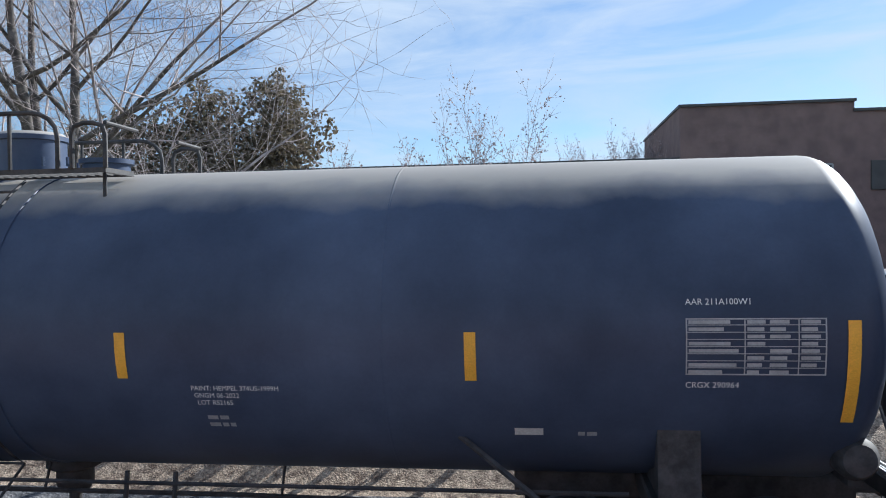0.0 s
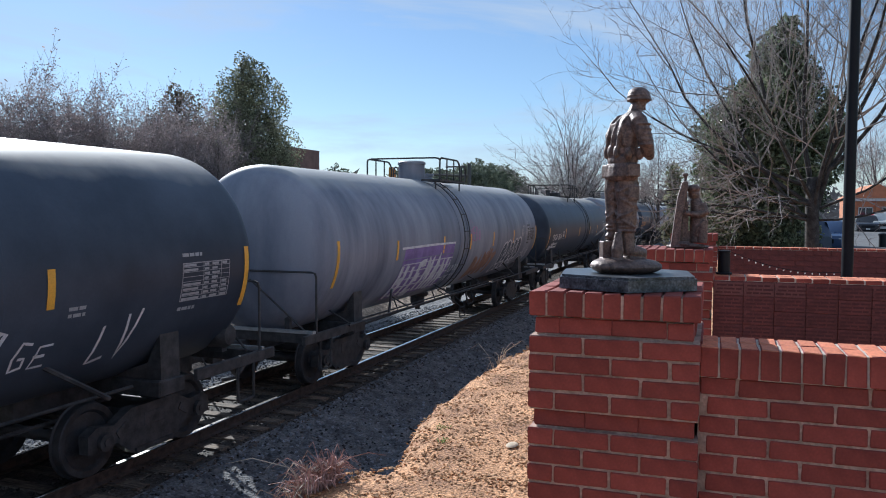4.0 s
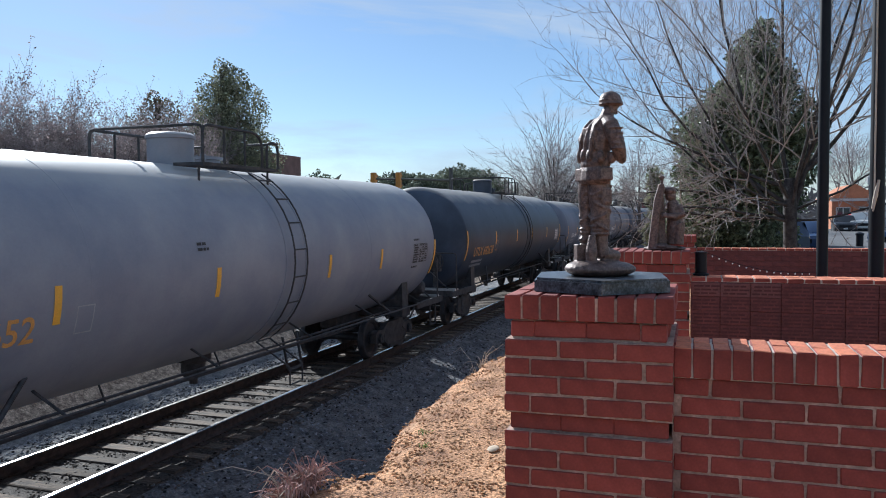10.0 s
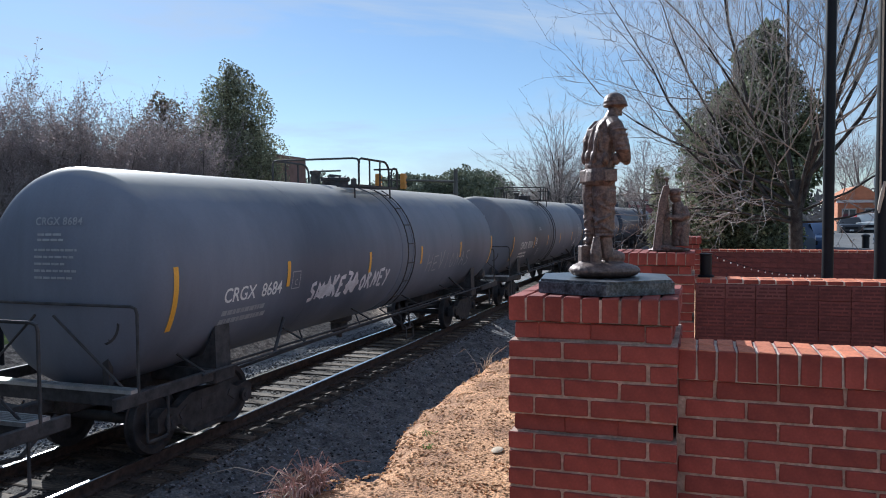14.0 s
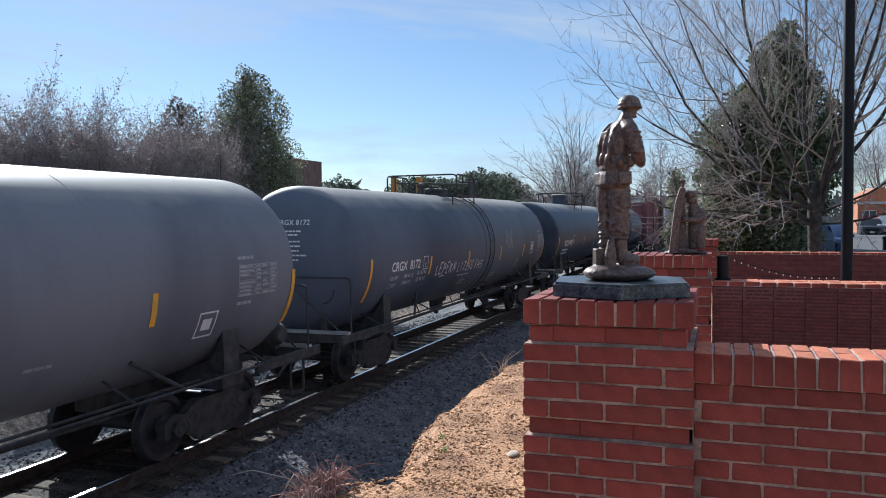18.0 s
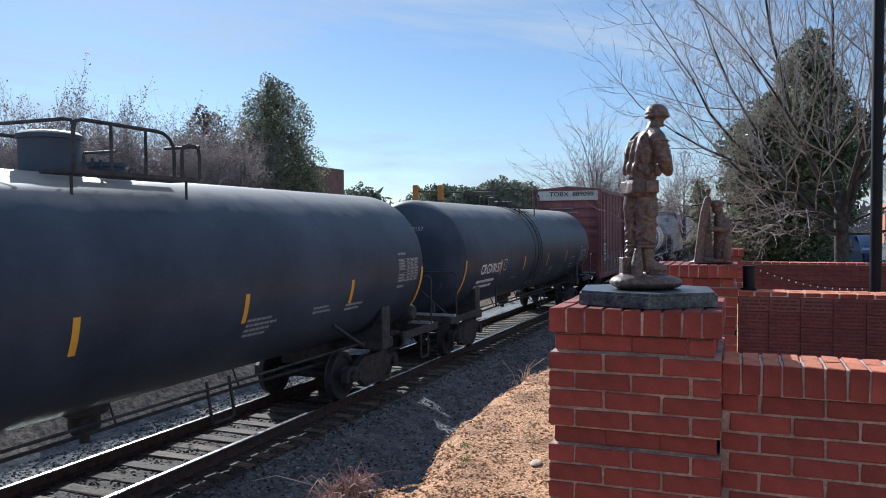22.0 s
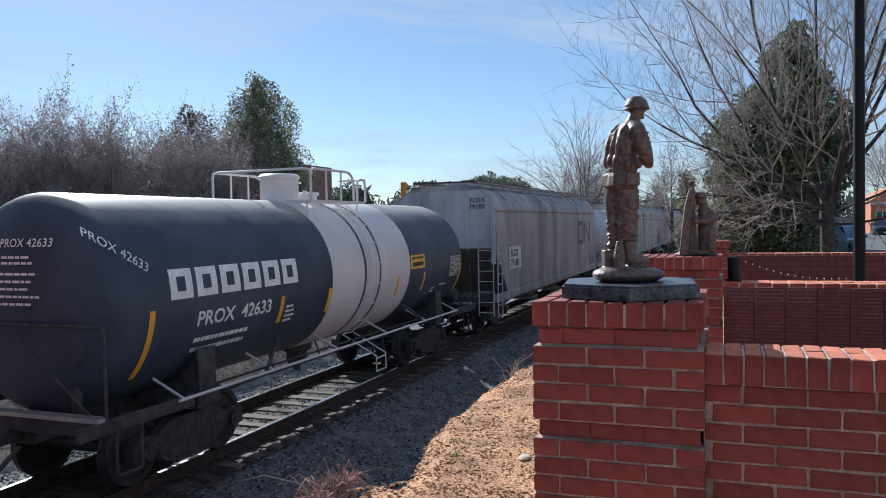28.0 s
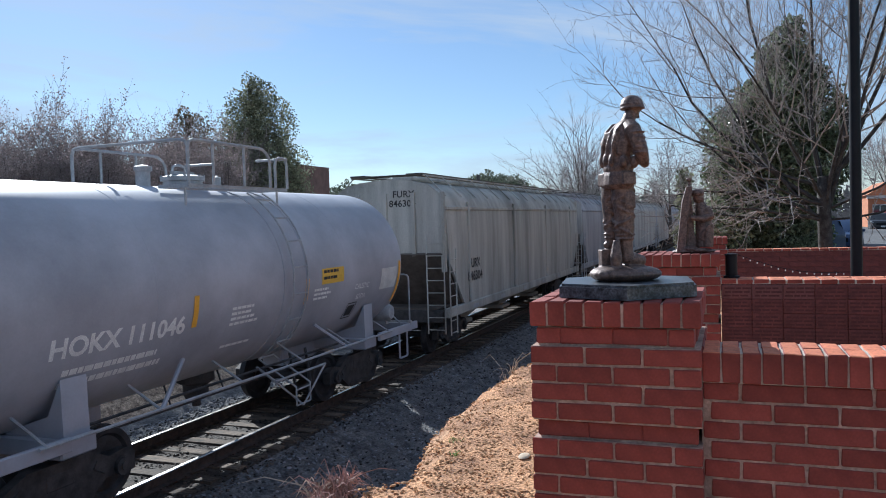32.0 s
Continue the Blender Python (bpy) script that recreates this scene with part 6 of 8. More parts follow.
def build_pillar(x0, top, label, low=1.6, sides=True, full=True):
    """A square pillar three bricks wide; its front face stands at x0."""
    W, yc = 0.602, 0.387
    p = thing("brick_pillar", label, "brick pillar", (x0, yc, 0), 0.6, group="brick pillars")
    zc_bot = top - 0.093
    core = Shape().box((W / 2, 0, (zc_bot + top) / 2 - 0.004), (W - 0.016, W - 0.016, top - zc_bot - 0.012))
    # cap: bricks on edge, three deep
    n = 9
    for i in range(n):
        for j in range(3):
            brick(p, ((j + 0.5) * W / 3, W / 2 - (i + 0.5) * W / n, (zc_bot + top) / 2), (W / 3 - 0.008, W / n - 0.008, top - zc_bot - 0.004), "cap")
    z = zc_bot - 0.005
    k = -1
    while z - BH > low:
        inset = 0.021 if k in (-1, 4) else 0.0
        w = W - 2 * inset
        core.box((W / 2, 0, z - COURSE / 2 + 0.002), (w - 0.014, w - 0.014, COURSE))
        if k % 2 == 0:
            cuts = [w / 3] * 3
        else:
            cuts = [w / 6 - 0.004, w / 3, w / 3, w / 6 + 0.004]
        depth = 0.092
        y = w / 2
        for c in cuts:
            kd = "full" if c > w * 0.3 else "half"
            brick(p, (inset + depth / 2, y - c / 2, z - BH / 2), (depth, (BL if kd == "full" else 0.1) - BJ - (0.004 if inset else 0), BH), kd + str(inset > 0))
            y -= c
        if sides:
            for s in (-1, 1):
                x = inset + depth + 0.008
                lens = [0.2, 0.2, 0.092] if k % 2 == 0 else [0.092, 0.2, 0.2]
                for c in lens:
                    if x + c > W - inset + 0.01:
                        c = W - inset - x
                    if c < 0.04:
                        continue
                    kk = ("side", round(c, 3))
                    if kk not in BR:
                        BR[kk] = worn_brick(c - BJ, 0.092, BH, 5)
                    part("brick", BR[kk], None, p, at=(x + c / 2, s * (w / 2 - 0.046), z - BH / 2))
                    x += c
        z -= COURSE
        k += 1
    part("mortar", core, M_MORTAR, p)
    return p


def build_wall(name, x0, y0, y1, top, label, low=1.6, first=-0.030, thick=0.23, cope=0.0655, rows=14, engraved=False, face=None):
    """A low wall that runs from a pillar towards -y, with a coping of bricks on edge."""
    wl = thing(name, label, "brick wall", (x0, y0, 0), 0.6)
    L = y0 - y1
    cz = top - 0.107
    if engraved or face:
        cz, cope = top - 0.03, 0.108
    part("mortar", Shape().box((thick / 2, -L / 2, (low + cz) / 2), (thick - 0.012, L, cz - low)), M_PAVER if engraved or face else M_MORTAR, wl)
    part("coping_mortar", Shape().box((thick / 2, -L / 2, (cz + top) / 2 - 0.003), (thick + (0.012 if not (engraved or face) else -0.004), L, top - cz - 0.004)), M_JOINT, wl)
    n = int(L / cope)
    deep = (thick + (0.028 if not (engraved or face) else 0.0)) / 2
    for i in range(n):
        for j in (-1, 1):
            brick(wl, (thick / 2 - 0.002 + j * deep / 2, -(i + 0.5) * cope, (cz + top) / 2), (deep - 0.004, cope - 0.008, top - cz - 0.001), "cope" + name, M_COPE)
    if engraved:
        eng = Shape()
        g = random.Random(8)
        for r in range(rows):
            for i in range(int(L / 0.2032)):
                y, z = -(i + 0.5) * 0.2032, cz - 0.006 - (r + 0.5) * 0.1016
                pale = r == 0 and i < 3
                brick(wl, (0.02, y, z), (0.05, 0.2032 - 0.003, 0.1016 - 0.003), "paver_pale" if pale else "paver", M_PAVER_PALE if pale else M_PAVER)
                for q in range(3):
                    k = g.uniform(0.15, 0.185)
                    x = -k / 2
                    while x < k / 2 - 0.01:
                        c = g.uniform(0.03, 0.07)
                        eng.box((-0.0055, y - x - c / 2, z + 0.026 - q * 0.026), (0.003, c, 0.012))
                        x += c + 0.008
        tagged(part("engraving", eng, M_ENGRAVE, wl, "rows of engraved names worn to bars", smooth=0), kind="stuff")
        return wl
    for r in range(rows):
        z = cz - 0.005 - r * COURSE - BH / 2
        if z < low:
            break
        y = first - y0 + 0.1016 * (r % 2) + 0.2032 * 3
        while y > -L:
            a, b = min(y, 0.0), max(y - 0.2032, -L)
            if a - b > 0.05:
                kd = "wfull" if a - b > 0.19 else "w%.2f" % (a - b)
                brick(wl, (0.046, (a + b) / 2, z), (0.092, a - b - BJ, BH), kd + ("dark" if face else ""), face)
            y -= 0.2032
    return wl


build_pillar(2.72, 3.008, "red brick pillar with a rowlock cap and recessed courses")
build_wall("low_brick_wall", 2.80, 0.097, -2.0, 2.83, "low red brick wall with a sunlit rowlock coping", rows=17)
build_pillar(5.80, 3.02, "red brick pillar in shade that carries a kneeling statue", sides=False)
build_wall("memorial_wall", 5.86, 0.085, -2.75, 2.83, "red brick memorial wall faced with engraved bricks", engraved=True, rows=9, thick=0.30)
build_pillar(10.62, 3.0, "red brick pillar behind the memorial wall", sides=False, low=2.3)
build_wall("rear_brick_wall", 10.68, 0.085, -4.0, 2.835, "red brick rear wall with a thin pale coping", rows=7, thick=0.2, face=M_PAVER)


def remeshed(name, shape, material, voxel, label, category, at, rz):
    me = shape.mesh(name, (material,), 0)
    ob = new(name, me)
    ob.matrix_basis = pose(*at, 0, 0, rz)
    md = ob.modifiers.new("remesh", "REMESH")
    md.mode, md.voxel_size, md.use_smooth_shade = "VOXEL", voxel, True
    sm = ob.modifiers.new("smooth", "SMOOTH")
    sm.factor, sm.iterations = 0.5, 1
    return tagged(ob, label, category)


def build_statues():
    # black granite slab, six-sided
    hexa = [(0.285 * math.cos(a), 0.285 * math.sin(a)) for a in [math.radians(60 * i + 8) for i in range(6)]]
    sl = Shape().prism(hexa, 0.0, 0.042, "z")
    sl.prism([(x * 0.965, y * 0.965) for x, y in hexa], 0.042, 0.052, "z")
    tagged(part("granite_slab", sl, M_GRANITE, at=(3.02, 0.375, 3.009), smooth=20), "six-sided polished black granite slab on the pillar cap", "stone slab")
    # standing figure seen from behind its shoulder; it looks along F
    F, S = Vector((0.93, 0.37, 0)), Vector((0.37, -0.93, 0))

    def at(f, n, z, cx=0.0):
        return Vector((cx, 0, z)) + F * f + S * n

    def loft(s, rows, n=18):
        """A body through oval sections: (centre x, height, half depth, half width)."""
        vs, fs = [], []
        for cx, z, a, b in rows:
            for j in range(n):
                q = 2 * math.pi * j / n
                vs.append(at(a * math.cos(q), b * math.sin(q), z, cx))
        for i in range(len(rows) - 1):
            for j in range(n):
                k = (j + 1) % n
                fs.append((i * n + j, i * n + k, i * n + n + k, i * n + n + j))
        fs += [tuple(range(n))[::-1], tuple(range((len(rows) - 1) * n, len(rows) * n))]
        s.add(vs, fs)

    s = Shape()
    for c, r in (((0, 0, 0.024), (0.137, 0.115, 0.034)), ((0.05, 0.02, 0.022), (0.092, 0.09, 0.03)), ((-0.055, -0.02, 0.026), (0.082, 0.09, 0.032))):
        s.ball(c, r, 20, 10)
    # near leg, boot and its folds
    s.tube([(-0.004, -0.012, 0.385), (-0.004, -0.016, 0.30), (0.0, -0.018, 0.25), (0.0, -0.016, 0.19), (-0.002, -0.014, 0.158)], [0.047, 0.042, 0.038, 0.037, 0.033], 14)
    s.tube([(0.0, -0.014, 0.165), (0.004, -0.012, 0.11), (0.01, -0.008, 0.075)], [0.029, 0.027, 0.032], 14)
    s.tube([(0.0, -0.012, 0.075), (0.04, 0.01, 0.076), (0.074, 0.03, 0.07)], [0.03, 0.027, 0.019], 12)
    for z, d in ((0.158, 0.0), (0.172, 0.003), (0.187, -0.002), (0.205, 0.002), (0.26, -0.002), (0.305, 0.002)):
        s.ball((-0.001 + d, -0.016, z), (0.0395, 0.039, 0.007), 14, 6)
        s.ball((-0.050 - d, 0.02, z + 0.004), (0.0255, 0.027, 0.006), 12, 6)
    s.box((0.018, -0.045, 0.30), (0.042, 0.018, 0.055), 0.4)
    # far leg, raised on a block, and a stump
    s.tube([(-0.046, 0.022, 0.385), (-0.056, 0.024, 0.31), (-0.052, 0.02, 0.24), (-0.048, 0.018, 0.165)], [0.034, 0.027, 0.024, 0.022], 12)
    s.tube([(-0.048, 0.02, 0.17), (-0.052, 0.02, 0.14), (-0.068, 0.012, 0.125)], [0.02, 0.021, 0.017], 10)
    s.box((-0.074, 0.0, 0.085), (0.040, 0.05, 0.066), 0.2)
    s.tube([(-0.036, -0.05, 0.03), (-0.038, -0.052, 0.09), (-0.034, -0.046, 0.152)], [0.021, 0.024, 0.013], 10)
    # jacket, belt and chest
    loft(s, ((-0.020, 0.348, 0.05, 0.070), (-0.020, 0.362, 0.058, 0.080), (-0.019, 0.40, 0.056, 0.078), (-0.016, 0.432, 0.049, 0.068), (-0.010, 0.47, 0.050, 0.068),
             (-0.003, 0.52, 0.054, 0.074), (0.006, 0.56, 0.052, 0.075), (0.014, 0.588, 0.042, 0.07), (0.022, 0.61, 0.032, 0.046), (0.032, 0.628, 0.024, 0.026)))
    loft(s, ((-0.017, 0.418, 0.056, 0.075), (-0.016, 0.43, 0.058, 0.077), (-0.015, 0.442, 0.055, 0.074)))
    # creases of the trousers and sleeves, seams and pockets
    g = random.Random(12)
    for k in range(16):
        z, a0 = 0.19 + 0.0105 * k, g.uniform(0, 6.28)
        for cx, cy, r in ((-0.002, -0.016, 0.0385 + 0.004 * (z - 0.19) / 0.16), (-0.05, 0.021, 0.0245)):
            s.tube([(cx + r * math.cos(a0 + t), cy + r * math.sin(a0 + t), z + 0.022 * t * (-1) ** k) for t in (0, 0.5, 1.0, 1.5)], [0.002, 0.0055, 0.0055, 0.002], 6)
    for k in range(9):
        z, n = 0.455 + 0.015 * k, g.uniform(-0.02, 0.075)
        s.tube([at(0.05 - 0.02 * abs(n) / 0.07, n - 0.02, z, -0.004), at(0.052 - 0.02 * abs(n) / 0.07, n, z + g.uniform(-0.012, 0.012), -0.004), at(0.048, n + 0.02, z, -0.004)], [0.002, 0.006, 0.002], 6)
    # pack, straps and pouches on the back
    for n, z, sz in ((-0.02, 0.525, (0.018, 0.05, 0.095)), (0.035, 0.52, (0.016, 0.034, 0.08))):
        c = at(-0.047, n, z, 0.006)
        s.box(c, sz, math.atan2(F.y, F.x))
    for n in (-0.05, -0.008, 0.04):
        s.tube([at(0.012, n * 0.85, 0.612, 0.014), at(-0.022, n * 0.95, 0.606, 0.014), at(-0.047, n, 0.575, 0.010), at(-0.06, n, 0.52, 0.002), at(-0.055, n, 0.44, -0.012)], 0.0075, 8)
    for f, n, z, r in ((-0.062, -0.06, 0.462, (0.022, 0.022, 0.036)), (-0.070, -0.015, 0.46, (0.02, 0.024, 0.034)), (-0.066, 0.03, 0.457, (0.019, 0.022, 0.032)), (-0.03, 0.078, 0.45, (0.02, 0.02, 0.03)), (0.03, 0.08, 0.448, (0.02, 0.02, 0.03))):
        s.ball(at(f * 0.8, n * 0.92, z, -0.008), [q * 0.82 for q in r], 12, 8)
    s.box(at(-0.05, -0.045, 0.385, -0.016), (0.016, 0.045, 0.05), math.atan2(F.y, F.x))
    s.box(at(0.005, 0.078, 0.385, -0.019), (0.055, 0.02, 0.05), math.atan2(F.y, F.x))
    # near arm with sleeve folds, far arm
    s.tube([at(-0.004, 0.05, 0.598, 0.014), at(-0.004, 0.076, 0.576, 0.012), at(0.004, 0.092, 0.535, 0.012), at(0.012, 0.098, 0.49, 0.018), at(0.03, 0.084, 0.452, 0.018), at(0.05, 0.06, 0.44, 0.018)],
           [0.027, 0.032, 0.031, 0.030, 0.026, 0.018], 12)
    for k in range(5):
        s.ball(at(0.004 + 0.003 * k, 0.092 + 0.002 * k, 0.56 - 0.02 * k, 0.013), (0.034, 0.033, 0.006), 12, 6)
    s.tube([at(0.0, -0.05, 0.592, 0.012), at(-0.004, -0.08, 0.565, 0.004), at(-0.01, -0.096, 0.53, -0.006), at(-0.004, -0.094, 0.475, -0.010), at(0.04, -0.07, 0.45, -0.01)], [0.026, 0.028, 0.026, 0.025, 0.02], 12)
    # neck, face and helmet
    s.tube([(0.026, 0.0, 0.60), (0.044, 0.004, 0.665)], [0.03, 0.024], 12)
    s.ball((0.05, 0.01, 0.672), (0.030, 0.029, 0.036), 16, 10)
    s.ball((0.068, 0.022, 0.662), (0.013, 0.012, 0.026), 8, 6)
    s.ball((0.081, 0.032, 0.672), (0.006, 0.006, 0.009), 8, 6)
    s.ball((0.071, 0.026, 0.643), (0.010, 0.010, 0.010), 8, 6)
    s.ball((0.048, 0.008, 0.703), (0.047, 0.047, 0.043), 20, 12)
    s.lathe([(0.001, 0.677), (0.046, 0.676), (0.053, 0.678), (0.049, 0.694), (0.001, 0.705)], "z", 22, (0.050, 0.010, 0))
    s.lathe([(0.044, 0.694), (0.0505, 0.699), (0.044, 0.704)], "z", 22, (0.048, 0.008, 0), closed=True)
    s.tube([(0.03, -0.024, 0.685), (0.05, -0.02, 0.645), (0.068, 0.01, 0.632)], 0.004, 6)
    def settle(x, y, z):
        x = x * (1.0 - 0.1 * max(0.0, 1 - abs(z - 0.47) / 0.16)) + 0.002 - 0.024 * max(0.0, z - 0.36)
        if z > 0.64:
            x = 0.043 + (x - 0.043) * 0.9
        return (x, y, float(np.interp(z, (-0.1, 0.06, 0.36, 0.60, 0.75), (-0.1, 0.06, 0.362, 0.592, 0.708))))

    s.v = [settle(*p) for p in s.v]
    remeshed("statue", s, M_BRONZE, 0.0034, "small weathered bronze statue of a standing soldier on a rock", "statue", (3.0, 0.378, 3.063), -76)
    # kneeling figure beside a tall slab
    s = Shape()
    s.ball((-0.01, 0, 0.01), (0.16, 0.12, 0.022), 18, 8)
    s.prism([(-0.135, 0.0), (-0.07, 0.0), (-0.052, 0.24), (-0.014, 0.47), (-0.02, 0.50), (-0.058, 0.495), (-0.09, 0.38), (-0.112, 0.2)], -0.09, 0.05, "y")
    s.prism([(-0.075, 0.0), (0.0, 0.0), (-0.01, 0.3), (-0.03, 0.48)], -0.02, 0.07, "y")
    s.tube([(0.065, 0, 0.04), (0.068, 0.0, 0.2), (0.06, -0.005, 0.31), (0.04, -0.01, 0.37)], [0.062, 0.062, 0.054, 0.036], 14)
    s.ball((0.03, -0.012, 0.41), (0.042, 0.042, 0.044), 14, 8)
    s.ball((0.026, -0.014, 0.445), (0.05, 0.05, 0.034), 14, 8)
    s.ball((0.058, -0.03, 0.395), (0.014, 0.014, 0.03), 8, 6)
    s.tube([(0.085, -0.02, 0.33), (0.115, -0.04, 0.265), (0.06, -0.07, 0.25), (-0.03, -0.08, 0.262)], [0.034, 0.03, 0.026, 0.018], 10)
    s.tube([(0.06, -0.03, 0.1), (0.10, -0.06, 0.19), (0.095, -0.06, 0.04)], [0.045, 0.04, 0.034], 10)
    s.ball((-0.03, -0.09, 0.03), (0.05, 0.035, 0.022), 12, 8)
    s.ball((0.03, -0.10, 0.02), (0.05, 0.035, 0.018), 12, 8)
    s.tube([(-0.04, -0.01, 0.48), (-0.026, -0.012, 0.56)], 0.011, 8)
    s.ball((-0.034, -0.012, 0.55), (0.024, 0.02, 0.016), 10, 6)
    remeshed("statue", s, M_BRONZE, 0.005, "bronze kneeling figure beside an upright stone, on a pillar", "statue", (6.1, 0.27, 3.02), -85)


build_statues()


def build_poles():
    for x, y, r, rope in ((7.0, -0.93, 0.043, False), (7.0, -1.325, 0.056, True)):
        fp = thing("flagpole", "black flagpole with a white halyard tied off" if rope else "slender tall black metal flagpole", "flagpole", (x, y, 1.6), group="flagpoles")
        part("pole", Shape().lathe([(r + 0.004, 0), (r + 0.002, 1.0), (r, 2.5), (r * 0.82, 9.0), (0.0001, 9.02)], "z", 20), M_POLE, fp)
        part("base_collar", Shape().lathe([(r + 0.09, 0), (r + 0.08, 0.05), (r + 0.03, 0.09), (r + 0.01, 0.14)], "z", 20), M_POLE, fp)
        if rope:
            part("halyard", Shape().tube([(-0.055, 0.03, 1.75), (-0.06, 0.032, 3.5), (-0.055, 0.03, 7.5)], 0.008, 6), M_ROPE, fp)
            kn = Shape().tube([(-0.06, 0.0, 1.95), (-0.075, 0.02, 1.86), (-0.07, 0.035, 1.78), (-0.066, 0.045, 1.72)], [0.010, 0.016, 0.014, 0.008], 8)
            kn.tube([(-0.066, 0.01, 1.84), (-0.08, 0.03, 1.78), (-0.07, 0.04, 1.70)], [0.008, 0.009, 0.006], 8)
            part("rope_knot", kn, M_ROPE, fp)
    lt = thing("path_light", "short black cylindrical light on the wall coping", "light", (6.05, 0.015, 2.832))
    part("housing", Shape().lathe([(0.058, 0), (0.058, 0.012), (0.042, 0.016), (0.042, 0.16), (0.046, 0.165), (0.046, 0.175), (0.0001, 0.18)], "z", 20), M_POLE, lt)
    st = thing("string_lights", "thin wire with small clear bulbs sagging between posts", "string lights", (0, 0, 0))
    M_BULB = mat("clear_bulb", (0.8, 0.8, 0.78), 0.15, 0, 0.05, 5, 0.0, 60)
    a, b = Vector((6.95, -0.02, 2.96)), Vector((7.0, -0.89, 2.80))
    pts = [a.lerp(b, i / 16) - Vector((0, 0, 0.06 * math.sin(math.pi * i / 16))) for i in range(17)]
    part("wire", Shape().tube(pts, 0.0025, 5), M_POLE, st)
    for p in pts[1:-1]:
        part("bulb", Shape().ball(p - Vector((0, 0, 0.014)), (0.005, 0.005, 0.007), 8, 6), M_BULB, st)


build_poles()
tagged(part("flat_stone", Shape().ball((0, 0, 0), (0.07, 0.04, 0.012), 12, 6), mat("pale_stone", (0.56, 0.44, 0.31), 0.85, 0, 0.15, 12), at=(5.05, 1.36, ground_z(5.05, 1.36) + 0.012)), "pale flat stone lying on the dirt bank", "stone")

# ---- trees ----
M_BARK = mat("grey_brown_bark", (0.085, 0.074, 0.068), 0.9, 0, 0.3, 5, 0.7, 40, 0.01, 0.25, col2=(0.14, 0.122, 0.112))
M_DARKBARK = mat("dark_furrowed_bark", (0.026, 0.023, 0.023), 0.9, 0, 0.3, 5, 0.8, 40, 0.012, 0.3, col2=(0.055, 0.049, 0.047))
M_TWIG = mat("bare_twigs", (0.30, 0.255, 0.25), 0.9, 0, 0.3, 2, 0.2, 40, col2=(0.38, 0.33, 0.32))
M_TWIG_PALE = mat("pale_bare_twigs", (0.32, 0.285, 0.27), 0.9, 0, 0.3, 2, 0.2, 40)
M_SEED = mat("dry_seed_heads", (0.37, 0.305, 0.30), 0.9, 0, 0.3, 3, 0.2, 40, isle=0.35)
M_NEEDLE = mat("dark_evergreen_leaves", (0.18, 0.195, 0.12), 0.45, 0, 0.35, 1.2, 0.1, 40, col2=(0.29, 0.285, 0.185), isle=0.6)
M_MAGNOLIA = mat("glossy_evergreen_leaves", (0.115, 0.15, 0.082), 0.33, 0, 0.35, 1.0, 0.1, 40, col2=(0.22, 0.25, 0.16), isle=0.85)
M_HOLLY = mat("olive_brown_leaves", (0.27, 0.225, 0.15), 0.6, 0, 0.35, 1.2, 0.1, 40, col2=(0.17, 0.14, 0.10), isle=0.4)
M_PINE = mat("far_pine_needles", (0.17, 0.20, 0.15), 0.8, 0, 0.3, 0.6, 0.1, 40, col2=(0.17, 0.185, 0.14), isle=0.3)

for leaf in (M_NEEDLE, M_MAGNOLIA, M_HOLLY, M_PINE, M_SEED):
    leafy(leaf)


def grow(rng, trunk, limbs, twigs, p, d, length, r, depth, spec):
    """One branch and all that springs from it. trunk, limbs and twigs collect the tubes."""
    n = 5 if depth < 2 else (4 if depth < 4 else 3)
    pts, rs, dirs = [p], [r], [d]
    for i in range(n):
        wob = spec["wob"] * (0.6 + 0.25 * depth)
        d = (d + Vector((rng.uniform(-wob, wob), rng.uniform(-wob, wob), rng.uniform(-wob, wob) + spec["lift"] * (0.10 if depth else 0.02)))).normalized()
        p = p + d * (length / n)
        pts.append(p)
        dirs.append(d)
        rs.append(r * (1 - (0.55 if depth < spec["depth"] else 0.8) * (i + 1) / n))
    if depth == 1:
        limbs.append(Shape())
    dest, sides = (trunk, 10) if depth == 0 else ((limbs[-1], 7) if depth == 1 else (twigs, 5 if depth == 2 else 3))
    dest.tube(pts, rs, sides, caps=depth == 0)
    if depth >= spec["depth"]:
        return
    kids = spec["kids"][min(depth, len(spec["kids"]) - 1)]
    for k in range(kids):
        t = (spec["start"] if depth == 0 else 0.25) + (1 - (spec["start"] if depth == 0 else 0.25)) * (k + rng.random() * 0.8) / kids
        i = min(n - 1, int(t * n))
        f = t * n - i
        q = pts[i].lerp(pts[i + 1], f)
        base = dirs[i + 1]
        side = base.orthogonal().normalized()
        side.rotate(Matrix.Rotation(2.4 * k + rng.uniform(-0.7, 0.7) + depth, 3, base))
        ang = radians(rng.uniform(*spec["angle"]))
        nd = (base * math.cos(ang) + side * math.sin(ang)).normalized()
        rr = rs[i] + (rs[i + 1] - rs[i]) * f
        grow(rng, trunk, limbs, twigs, q, nd, length * rng.uniform(*spec["shrink"]) * (1.15 - 0.35 * t), max(spec["tip"], rr * rng.uniform(0.42, 0.62)), depth + 1, spec)
    grow(rng, trunk, limbs, twigs, pts[-1], dirs[-1], length * 0.62, max(spec["tip"], rs[-1] * 0.9), depth + 1, spec)


def mesh_of(shape, name, material, smooth=True):
    """Quick mesh, normals left as they were made."""
    me = bpy.data.meshes.new(name)
    me.from_pydata([tuple(v) for v in shape.v], [], shape.f)
    me.materials.append(material)
    if smooth:
        me.polygons.foreach_set("use_smooth", [True] * len(me.polygons))
    me.update()
    return me


